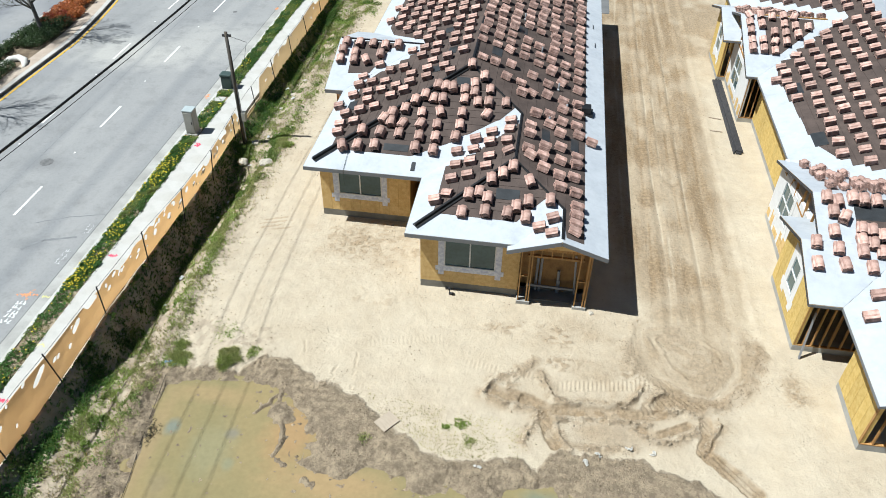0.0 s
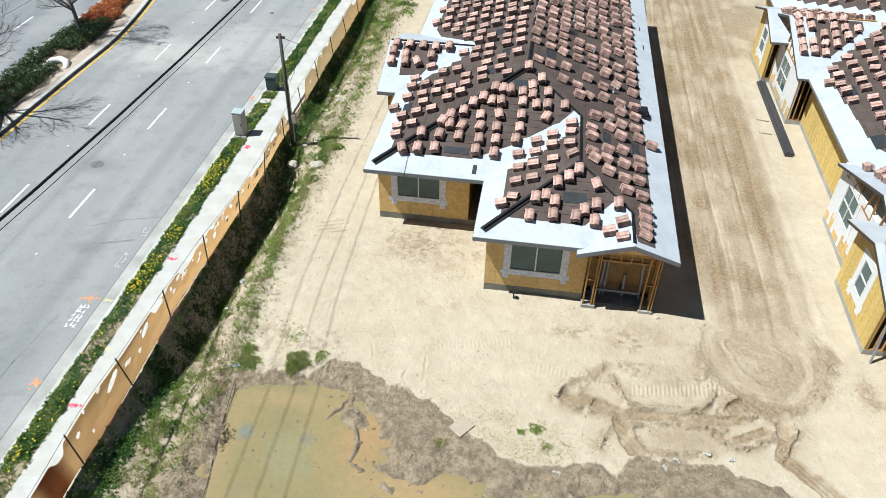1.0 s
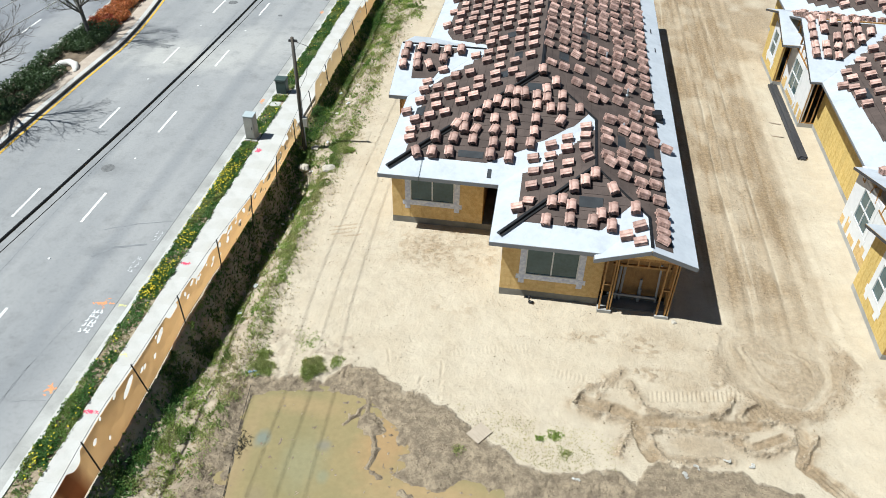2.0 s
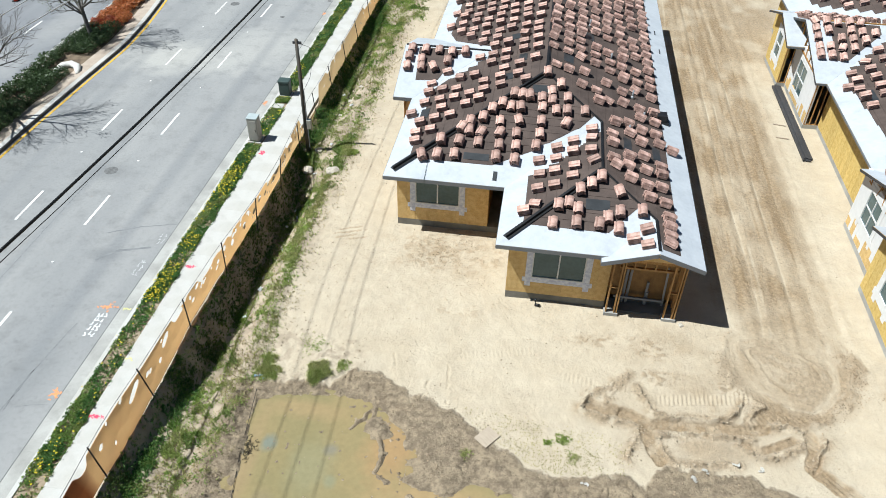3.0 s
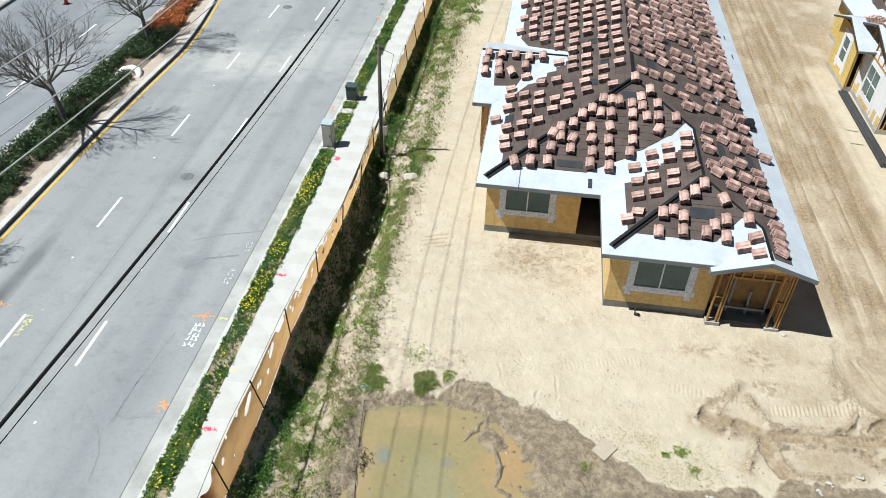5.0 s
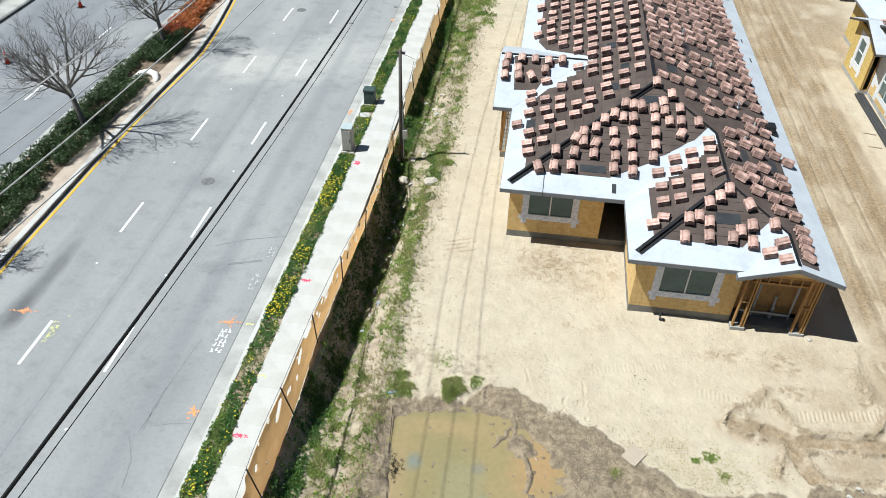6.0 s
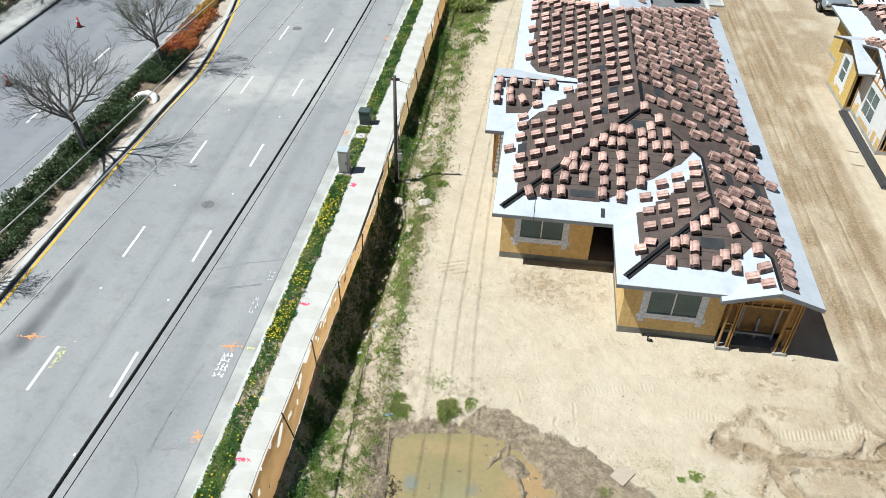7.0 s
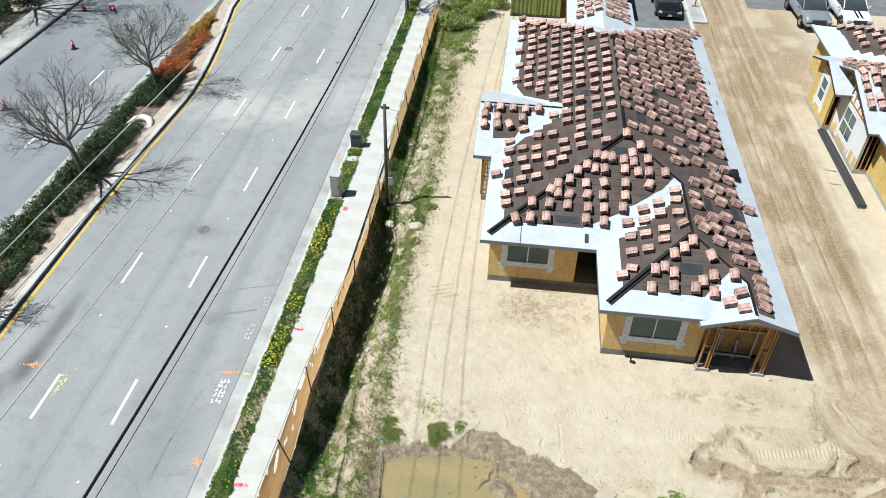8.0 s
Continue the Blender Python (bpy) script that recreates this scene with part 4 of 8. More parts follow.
def sheet_wall(parent, a, b, z0, z1, holes=(), mat=OSB, thick=0.14, panel=0.406, name="wall"):
    """A framed wall from a to b (plan), outer face on its right-hand side when walking from a to b; faced with boards that
    leave the holes (s0, s1, low, high) open. Walls keep their thickness, and the openings go through."""
    a, b = Vector((*a, 0)), Vector((*b, 0))
    d = (b - a).normalized()
    o = Vector((d.y, -d.x, 0))
    length = (b - a).length
    core, cuts = bmesh.new(), sorted({0.0, length, *(s for h in holes for s in h[:2])})

    def block(bm, s0, s1, zl, zh, f0, f1):
        c = [a + d * s + o * f for s in (s0, s1) for f in (f0, f1)]
        vs = [bm.verts.new((p.x, p.y, z)) for z in (zl, zh) for p in (c[0], c[2], c[3], c[1])]
        for f in ((3, 2, 1, 0), (4, 5, 6, 7), (0, 1, 5, 4), (1, 2, 6, 5), (2, 3, 7, 6), (3, 0, 4, 7)):
            bm.faces.new([vs[i] for i in f])
        bmesh.ops.recalc_face_normals(bm, faces=bm.faces)

    for s0, s1 in zip(cuts, cuts[1:]):
        mid = (s0 + s1) / 2
        spans = [(z0, z1)]
        for h in holes:
            if h[0] <= mid <= h[1]:
                spans = [q for lo, hi in spans for q in ((lo, min(hi, h[2])), (max(lo, h[3]), hi)) if q[1] - q[0] > 0.01]
        for lo, hi in spans:
            block(core, max(s0, 0.016), min(s1, length - 0.016), lo, hi, -thick, -0.012)
    wall = part(name, core, mat, parent)
    # boards of a sheet's width, each a piece of its own
    lines = sorted({*cuts, *(panel * k for k in range(1, int(length / panel) + 1) if all(abs(panel * k - c) > 0.08 for c in cuts))})
    for s0, s1 in zip(lines, lines[1:]):
        mid = (s0 + s1) / 2
        spans = [(z0, z1)]
        for h in holes:
            if h[0] <= mid <= h[1]:
                spans = [q for lo, hi in spans for q in ((lo, min(hi, h[2])), (max(lo, h[3]), hi)) if q[1] - q[0] > 0.01]
        for lo, hi in spans:
            bm = bmesh.new()
            block(bm, max(s0 + 0.006, 0.018), min(s1 - 0.006, length - 0.018), lo + 0.003, hi - 0.003, -0.012, 0.0)
            part("panel", bm, mat, wall)
    return wall


def window_in(parent, a, d, s0, s1, z0, z1, bars=1, cross=False, tape=TAPE, band=0.215):
    """A vinyl window in a wall's opening with flashing tape round it. a: the wall's start; d: its direction in plan."""
    d = Vector((*d, 0)).normalized()
    o = Vector((d.y, -d.x, 0))
    w, h = s1 - s0, z1 - z0
    win = new("window")
    win.parent = parent
    win.matrix_world = Matrix((( d.x, -o.x, 0, a[0] + d.x * s0), (d.y, -o.y, 0, a[1] + d.y * s0), (0, 0, 1, z0), (0, 0, 0, 1)))
    bm = bmesh.new()
    t = 0.045
    for x0, x1, za, zb in ((0, w, 0, t), (0, w, h - t, h), (0, t, t, h - t), (w - t, w, t, h - t)):
        box(bm, x0, x1, -0.02, 0.07, za, zb)
    for k in range(1, bars + 1):
        x = w * k / (bars + 1)
        box(bm, x - 0.025, x + 0.025, -0.01, 0.06, t, h - t)
    if cross:
        box(bm, t, w - t, -0.008, 0.058, h / 2 - 0.025, h / 2 + 0.025)
    f = part("window_frame", bm, VINYL, win)
    for k in range(bars + 1):
        xa, xb = w * k / (bars + 1) + 0.02, w * (k + 1) / (bars + 1) - 0.02
        for za, zb in (((0.02, h / 2 - 0.01), (h / 2 + 0.01, h - 0.02)) if cross else ((0.02, h - 0.02),)):
            part("pane", boxm(xa, xb, 0.025, 0.035, za, zb), GLASS, win)
    bm = bmesh.new()
    box(bm, -band, 0, -0.009, -0.002, -band - 0.2, h + 0.02)
    box(bm, w, w + band, -0.009, -0.002, -band - 0.2, h + 0.02)
    box(bm, -band - 0.1, w + band + 0.1, -0.014, -0.004, -band, 0)
    box(bm, -band, w + band, -0.014, -0.004, h, h + band)
    part("flashing_tape", bm, tape, win, "white flashing tape round the window")
    # a near-black sheet stands in for the unlit room behind
    part("window_reveal", box(bmesh.new(), 0.05, w - 0.05, 0.5, 0.52, 0, h), DARK, win)
    return win


def stud_wall(parent, a, b, z0, z1, gap=0.4, mat=LUMBER):
    """Open framing: plates and studs."""
    a, b = Vector((*a, 0)), Vector((*b, 0))
    n = max(2, round((b - a).length / gap))
    for z in (z0 + 0.02, z1 - 0.02, z1 - 0.06):
        bm = bmesh.new()
        beam(bm, (a.x, a.y, z), (b.x, b.y, z), 0.09, 0.038)
        part("plate", bm, mat, parent)
    for k in range(n + 1):
        p = a.lerp(b, k / n)
        bm = bmesh.new()
        d = (b - a).normalized()
        beam(bm, (p.x, p.y, z0 + 0.04), (p.x, p.y, z1 - 0.08), 0.04, 0.09, up=(-d.y, d.x, 0))
        part("stud", bm, mat, parent)


def plane_part(parent, name, pts, zfun, thick, off, mat, label=""):
    return part(name, slab(bmesh.new(), pts, zfun, thick, off), mat, parent, label)


def edge_board(parent, p, q, drop=0.16, mat=FASCIA, name="fascia"):
    """A fascia board under a roof edge from p to q."""
    bm = bmesh.new()
    beam(bm, (p[0], p[1], p[2] - drop / 2 - 0.01), (q[0], q[1], q[2] - drop / 2 - 0.01), 0.03, drop)
    return part(name, bm, mat, parent)


def felt_courses(parent, poly, zfun, run, gap=0.36):
    """Batten lines across the slope: thin laps in the felt, each a strip cut to the polygon. run: unit plan vector up the slope."""
    run = Vector((*run, 0))
    side = Vector((-run.y, run.x, 0))
    vs = [run.dot(Vector((x, y, 0))) for x, y in poly]
    bm = bmesh.new()
    v = min(vs) + gap
    while v < max(vs) - 0.05:
        # cut the line v = const with the polygon
        cuts = []
        for (x0, y0), (x1, y1) in zip(poly, poly[1:] + poly[:1]):
            a, b = run.dot(Vector((x0, y0, 0))) - v, run.dot(Vector((x1, y1, 0))) - v
            if (a > 0) != (b > 0):
                t = a / (a - b)
                cuts.append(side.dot(Vector((x0 + (x1 - x0) * t, y0 + (y1 - y0) * t, 0))))
        cuts.sort()
        for s0, s1 in zip(cuts[::2], cuts[1::2]):
            if s1 - s0 > 0.1:
                p, q = run * v + side * s0, run * v + side * s1
                beam(bm, (p.x, p.y, zfun(p.x, p.y) + 0.018), (q.x, q.y, zfun(q.x, q.y) + 0.018), 0.024, 0.012)
        v += gap
    if bm.verts:
        tagged(part("batten", bm, FELT, parent), kind="stuff")
    else:
        bm.free()


PATCHES = (       # bare felt patches: slope, centre, width, length
    ("front", -1.7, 4.18, 1.0, 0.32), ("front", 0.56, 7.86, 0.75, 0.42), ("afront", 2.95, 1.42, 0.85, 0.45), ("right", 4.12, 5.45, 0.32, 0.9), ("right", 5.3, 5.53, 0.32, 0.9), ("right", 1.62, 10.94, 0.45, 0.75),
    ("left", -4.28, 7.37, 0.36, 0.8), ("left", -0.91, 9.23, 0.4, 0.6), ("left", -0.4, 10.87, 0.36, 0.7), ("left", -0.9, 13.4, 0.4, 0.6), ("right", 2.6, 14.2, 0.4, 0.7), ("right", 1.4, 17.6, 0.4, 0.7), ("left", -0.5, 18.4, 0.4, 0.7))
STACKS = []       # (place, turn matrix, count) for all stacks of tiles


def slope_pose(x, y, z, run, turn):
    """A pose on a slope: y down the slope, z off it. run: unit plan vector up the slope."""
    run, slope = Vector((run[0], run[1], 0)), math.atan(PITCH)
    fwd = -run * math.cos(slope) - Vector((0, 0, math.sin(slope)))
    up = Vector((0, 0, math.cos(slope))) - run * math.sin(slope)
    m = Matrix((fwd.cross(up), fwd, up)).transposed().to_4x4()
    return Matrix.Translation((x, y, z)) @ m @ pose(0, 0, 0, 0, 0, turn)


def scatter_stacks(poly, zfun, run, du, dv, seed, keep=0.93, origin=(0, 0), shear=0.0, most=6):
    """Stacks of tiles on a slope in loose rows. run: unit plan vector up the slope; du along the eave, dv up the slope (plan)."""
    rnd = random.Random(seed)
    run = Vector((*run, 0))
    side = Vector((run.y, -run.x, 0))
    us = [side.dot(Vector((x - origin[0], y - origin[1], 0))) for x, y in poly]
    vs = [run.dot(Vector((x - origin[0], y - origin[1], 0))) for x, y in poly]
    j0, j1 = int(min(vs) / dv) - 1, int(max(vs) / dv) + 1
    for j in range(j0, j1 + 1):
        off = rnd.uniform(-0.04, 0.04)
        for i in range(int(min(us) / du) - 2, int(max(us) / du) + 3):
            u = i * du + shear * j * dv + off + rnd.uniform(-0.05, 0.05)
            v = j * dv + rnd.uniform(-0.06, 0.06)
            p = Vector((origin[0], origin[1], 0)) + side * u + run * v
            if not inside(poly, p.x, p.y) or rnd.random() > keep or any(abs(p.x - a) < w / 2 + 0.14 and abs(p.y - b) < h / 2 + 0.16 for _, a, b, w, h in PATCHES):
                continue
            z = zfun(p.x, p.y) + 0.028
            count = rnd.choice((3, 4, 4, 4, 5))
            turn = rnd.gauss(0, 2.5) + (rnd.choice((-25, 25, 12)) if rnd.random() < 0.06 else 0)
            if rnd.random() < 0.04:
                count = 6 if most > 5 else count
            STACKS.append((slope_pose(p.x, p.y, z, run, turn), count, rnd.random()))


def inset(poly, amount):
    """A convex or mildly concave polygon drawn in by amount."""
    n, out = len(poly), []
    area = sum(x0 * y1 - x1 * y0 for (x0, y0), (x1, y1) in zip(poly, poly[1:] + poly[:1]))
    s = 1 if area > 0 else -1
    for i in range(n):
        p0, p1, p2 = Vector(poly[i - 1]), Vector(poly[i]), Vector(poly[(i + 1) % n])
        a, b = (p1 - p0).normalized(), (p2 - p1).normalized()
        na, nb = Vector((-a.y, a.x)) * s, Vector((-b.y, b.x)) * s
        k = (na + nb) / max(0.3, 1 + na.dot(nb))
        out.append(tuple(p1 + k * amount))
    return out


# --- the house that faces the puddle ---
house = thing("house", "single-storey house under construction, board walls, roof loaded with tile stacks", "house")

L, R, RX = -5.17, 6.6, 0.715          # eaves and ridge of the main body
FB, FA = 2.92, -0.55                  # front eaves of the two wings
AL, AX = -0.45, 3.075                 # eave and ridge of the front wing
APEX, REAR = FB + (RX - L), 25.4
GX, GL, GF = 5.0, 3.17, -0.8          # porch gable
z_left = lambda x, y: EAVE + (x - L) * PITCH
z_right = lambda x, y: EAVE + (R - x) * PITCH
z_front = lambda x, y: EAVE + (y - FB) * PITCH
z_aleft = lambda x, y: EAVE + (x - AL) * PITCH
z_afront = lambda x, y: EAVE + (y - FA) * PITCH
z_gable = lambda x, y: EAVE + (R - GX) * PITCH - (GX - x) * PITCH
z_rear = lambda x, y: EAVE + (REAR - y) * PITCH
VX, VY = AX, FB + (AX - AL)           # where the wing's ridge meets the front slope
RA = REAR - (RX - L)                  # rear apex
BY0, BYR, BX = 9.2, 12.4, -6.03       # bay on the road side
z_bayf = lambda x, y: EAVE + (y - BY0) * PITCH
z_bayb = lambda x, y: EAVE + (2 * BYR - BY0 - y) * PITCH
bay_top = L + (BYR - BY0)

roof = new("roof")
roof.parent = house
POLY = {
    "left": [(L, FB), (RX, APEX), (RX, RA), (L, REAR)],
    "front": [(L, FB), (AL, FB), (VX, VY), (RX, APEX)],
    "aleft": [(AL, FA), (AX, FA + AX - AL), (VX, VY), (AL, FB)],
    "afront": [(AL, FA), (2 * GX - R, FA), (GX, FA + (R - GX)), (AX, FA + AX - AL)],
    "right": [(R, GF), (R, REAR), (RX, RA), (RX, APEX), (VX, VY), (AX, FA + AX - AL), (GX, FA + (R - GX)), (GX, GF)],
    "gable": [(GL, GF), (GX, GF), (GX, FA + (R - GX)), (2 * GX - R, FA), (GL, FA)],
    "rear": [(L, REAR), (RX, RA), (R, REAR)],
}
ZF = {"left": z_left, "front": z_front, "aleft": z_aleft, "afront": z_afront, "right": z_right, "gable": z_gable, "rear": z_rear}
RUN = {"left": (1, 0), "front": (0, 1), "aleft": (1, 0), "afront": (0, 1), "right": (-1, 0), "gable": (1, 0), "rear": (0, -1)}
for key in POLY:
    plane_part(roof, "roof_deck", POLY[key], ZF[key], 0.05, -0.008, OSB)
    plane_part(roof, "underlayment", POLY[key], ZF[key], 0.006, 0.0, MEMBRANE, "bluish white roofing membrane")
BAYF = [(BX, BY0), (L, BY0), (bay_top, BYR), (BX, BYR)]
BAYB = [(BX, 2 * BYR - BY0), (L, 2 * BYR - BY0), (bay_top, BYR), (BX, BYR)]
for pts, zf in ((BAYF, z_bayf), (BAYB, z_bayb)):
    plane_part(roof, "roof_deck", pts, zf, 0.05, -0.004, OSB)
    plane_part(roof, "underlayment", pts, zf, 0.006, 0.006, MEMBRANE, "bluish white roofing membrane")

# low gable over the rear patio
z_patl = lambda x, y: EAVE + (x + 1.6) * PITCH
z_patr = lambda x, y: EAVE + (2.7 - x) * PITCH
PX = 0.55
for pts, zf in (([(-1.6, REAR), (PX, REAR - 2.15), (PX, 29.2), (-1.6, 29.2)], z_patl), ([(PX, REAR - 2.15), (2.7, REAR), (2.7, 29.2), (PX, 29.2)], z_patr)):
    plane_part(roof, "roof_deck", pts, zf, 0.05, -0.004, OSB)
    plane_part(roof, "underlayment", pts, zf, 0.006, 0.006, MEMBRANE, "bluish white roofing membrane")
for x in (-1.5, 2.6):
    for y in (26.8, 29.0):
        part("post", boxm(x - 0.05, x + 0.05, y - 0.05, y + 0.05, 0, EAVE - 0.05), LUMBER, house)

E1 = 0.86         # width of the white band along the eaves
FELTS = {
    "left": [(L + E1, FB + E1 + 0.06), (RX - 0.05, APEX + 0.01), (RX - 0.05, RA), (L + E1 + 0.1, REAR - E1 - 0.2), (L + E1, BYR + 3.3), (L + E1 + 0.4, BYR + 2.2), (bay_top + 0.15, BYR + 0.35),
             (bay_top + 0.3, BYR - 0.3), (L + E1 + 0.65, BY0 + 0.95), (L + E1, BY0 + 0.3)],
    "front": [(L + 1.0, FB + 0.94), (AL - 0.6, FB + 0.94), (0.2, FB + 1.65), (AX - 0.85, VY - 0.42), (AX - 0.3, VY + 0.27), (RX + 0.0, APEX - 0.03)],
    "aleft": [(AL + 0.85, FA + 0.92), (AX - 0.04, AX - AL + FA - 0.02), (AX - 0.04, VY - 0.75), (1.5, FB + 1.15), (AL + 0.85, FB + 0.4)],
    "afront": [(AL + 1.02, FA + 0.92), (GL + 0.2, FA + 0.9), (GX - 1.25, FA + 1.35), (GX - 0.55, FA + R - GX + 0.52), (AX + 0.0, AX - AL + FA - 0.03)],
    "right": [(R - E1, -0.5), (R - E1, REAR - E1), (RX + 0.03, RA - 0.05), (RX + 0.03, APEX + 0.02), (AX + 0.02, VY + 0.03), (AX + 0.02, FA + AX - AL + 0.03), (GX - 0.02, FA + R - GX + 0.05), (GX + 0.12, -0.5)],
}
def stairs(p, q, n, seed, upright=True):
    """A ragged stepped cut from p to q, as felt courses end along a valley."""
    rnd, out = random.Random(seed), []
    for k in range(n):
        t0, t1 = k / n, (k + 1) / n
        j = rnd.uniform(-0.05, 0.05)
        a = (p[0] + (q[0] - p[0]) * t0, p[1] + (q[1] - p[1]) * t0)
        b = (p[0] + (q[0] - p[0]) * t1, p[1] + (q[1] - p[1]) * t1)
        mid = ((a[0] + b[0]) / 2 + j, (a[1] + b[1]) / 2 + j * 0.3)
        out += [(mid[0], a[1] + 0.004 * k), (mid[0] + rnd.uniform(-0.03, 0.03), b[1])] if upright else [(a[0], mid[1]), (b[0] - 0.004, mid[1] + rnd.uniform(-0.03, 0.03))]
    return out


def ragged(p, q, n, seed):
    """A hand-cut edge from p to q, nearly straight."""
    rnd = random.Random(seed)
    dx, dy = q[0] - p[0], q[1] - p[1]
    ln = math.hypot(dx, dy)
    out = []
    for k in range(n + 1):
        f, o = k / n, rnd.uniform(-0.05, 0.05) if 0 < k < n else 0.0
        out.append((p[0] + dx * f - dy / ln * o, p[1] + dy * f + dx / ln * o))
    return out


CUTS = {key: list(pts) for key, pts in FELTS.items()}
CUTS["front"][2:4] = ragged(FELTS["front"][2], FELTS["front"][3], 9, 1)
CUTS["aleft"][3:4] = stairs(FELTS["aleft"][2], FELTS["aleft"][3], 14, 2, False) + stairs(FELTS["aleft"][3], FELTS["aleft"][4], 3, 3, False)
CUTS["left"][6:9] = [FELTS["left"][6], FELTS["left"][7]] + stairs(FELTS["left"][7], FELTS["left"][8], 5, 4, False)
for key, pts in CUTS.items():
    plane_part(roof, "roof_felt", pts, ZF[key], 0.006, 0.012, FELT, "dark brown roofing felt")
    felt_courses(roof, pts, ZF[key], RUN[key])
plane_part(roof, "roof_felt", [(-5.2, BY0 + 1.05), (-4.2, BY0 + 1.15), (-3.5, BYR - 0.45), (-2.9, BYR - 0.1), (-5.35, BYR - 0.1)], z_bayf, 0.006, 0.018, FELT, "dark brown roofing felt")

# hip and ridge boards with black flashing
for p, q, w, h in (((L + 0.32, FB + 0.32), (RX, APEX), 0.19, 0.13), ((AL + 0.3, FA + 0.3), (AX, FA + AX - AL), 0.18, 0.12), ((RX, APEX), (RX, RA), 0.1, 0.07),
                   ((RX, APEX), (VX, VY), 0.07, 0.05), ((AX, FA + AX - AL), (AX, VY), 0.07, 0.05), ((AX, FA + AX - AL), (GX, FA + R - GX), 0.06, 0.045), ((GX, GF + 0.15), (GX, FA + R - GX), 0.07, 0.05)):
    def top(pt):
        x, y = pt
        if pt == (L + 0.32, FB + 0.32):
            return z_left(x, y)
        if pt == (AL + 0.3, FA + 0.3):
            return z_aleft(x, y)
        return z_right(x, y)
    bm = bmesh.new()
    beam(bm, (*p, top(p) + h / 2 + 0.01), (*q, top(q) + h / 2 + 0.01), w * 0.45, h)
    beam(bm, (*p, top(p) + 0.022), (*q, top(q) + 0.022), w * 1.5, 0.014)
    part("hip_board", bm, BLACK_METAL, roof, "black flashed hip board")
bm = bmesh.new()
beam(bm, (BX + 0.05, BYR, z_bayf(0, BYR) + 0.03), (bay_top, BYR, z_bayf(0, BYR) + 0.03), 0.07, 0.05)
part("hip_board", bm, BLACK_METAL, roof, "black flashed hip board")

# fascia round the eaves
loop = [((L, FB, EAVE), (AL, FB, EAVE)), ((AL, FB, EAVE), (AL, FA, EAVE)), ((AL, FA, EAVE), (2 * GX - R, FA, EAVE)), ((GL, GF, z_gable(GL, 0)), (GX, GF, z_gable(GX, 0))), ((GX, GF, z_gable(GX, 0)), (R, GF, EAVE)),
        ((R, GF, EAVE), (R, REAR, EAVE)), ((R, REAR, EAVE), (L, REAR, EAVE)), ((L, REAR, EAVE), (L, 2 * BYR - BY0, EAVE)), ((L, BY0, EAVE), (L, FB, EAVE)), ((BX, BY0, EAVE), (L, BY0, EAVE)),
        ((BX, BY0, EAVE), (BX, BYR, z_bayf(0, BYR))), ((BX, BYR, z_bayf(0, BYR)), (BX, 2 * BYR - BY0, EAVE)), ((GL, FA, z_gable(GL, 0)), (GL, GF, z_gable(GL, 0)))]
for p, q in loop:
    edge_board(roof, p, q)

# foundation, walls and openings
WT = EAVE - 0.1 + 0.14
for x0, x1, y0, y1 in ((-4.8, 6.2, 3.72, 25.0), (0.0, 3.65, 0.0, 3.72), (3.65, 6.2, 0.45, 3.72), (-5.6, -4.8, 9.65, 14.3)):
    part("foundation", boxm(x0, x1, y0, y1, -0.3, FLOOR, 0.01), STEM, house, "grey concrete foundation")
part("porch_slab", boxm(3.66, 6.18, -0.12, 0.44, -0.3, 0.05), STEM, house, "grey concrete porch slab")
sheet_wall(house, (0, 0), (3.65, 0), FLOOR, WT, [(0.88, 2.78, 1.08, 2.34)])
window_in(house, (0, 0), (1, 0), 0.88, 2.78, 1.08, 2.34)
sheet_wall(house, (0, 3.72), (0, 0.0), FLOOR, WT)
sheet_wall(house, (-4.8, 3.72), (-1.06, 3.72), FLOOR, WT, [(0.75, 2.56, 1.15, 2.42)])
window_in(house, (-4.8, 3.72), (1, 0), 0.75, 2.56, 1.15, 2.42)
sheet_wall(house, (-4.8, 9.65), (-4.8, 3.72), FLOOR, WT)
sheet_wall(house, (-4.8, 25.0), (-4.8, 14.3), FLOOR, WT)
sheet_wall(house, (6.2, 0.45), (6.2, 25.0), FLOOR, WT)
sheet_wall(house, (6.2, 25.0), (-4.8, 25.0), FLOOR, WT)
# entry recess between the wings, its shade put into the board colour
sheet_wall(house, (-1.06, 9.6), (0.0, 9.6), FLOOR, WT, mat=SHADE_BOARD)
sheet_wall(house, (-1.06, 3.86), (-1.06, 9.6), FLOOR, WT, mat=SHADE_BOARD)
sheet_wall(house, (0.0, 9.6), (0.0, 3.86), FLOOR, WT, mat=SHADE_BOARD)
# porch: back wall coloured dark for its shade, with pipes and the framed openings
sheet_wall(house, (3.65, 0.45), (6.2, 0.45), 0.1, WT, mat=SHADE_BOARD)
sheet_wall(house, (3.65, 0.0), (3.65, 0.43), 0.1, WT)
for x0, x1 in ((3.7, 4.08), (5.76, 6.14)):
    for x in (x0, x1 - 0.09, x1):
        part("post", boxm(x - 0.022, x + 0.022, -0.36, -0.22, 0.12, 2.56), LUMBER, house)
    part("blocking", boxm(x0 + 0.024, x1 - 0.114, -0.35, -0.245, 1.3, 1.34), LUMBER, house)
    part("post_footing", boxm(x0 - 0.06, x1 + 0.06, -0.4, -0.1, -0.1, 0.12, 0.01), GUTTER, house)
for x in (6.12,):
    for y in (0.0, 0.25):
        part("stud", boxm(x - 0.05, x + 0.05, y, y + 0.045, 0.1, 2.6), LUMBER, house)
part("header", boxm(3.62, 6.2, -0.34, -0.24, 2.56, 2.74), LUMBER, house)
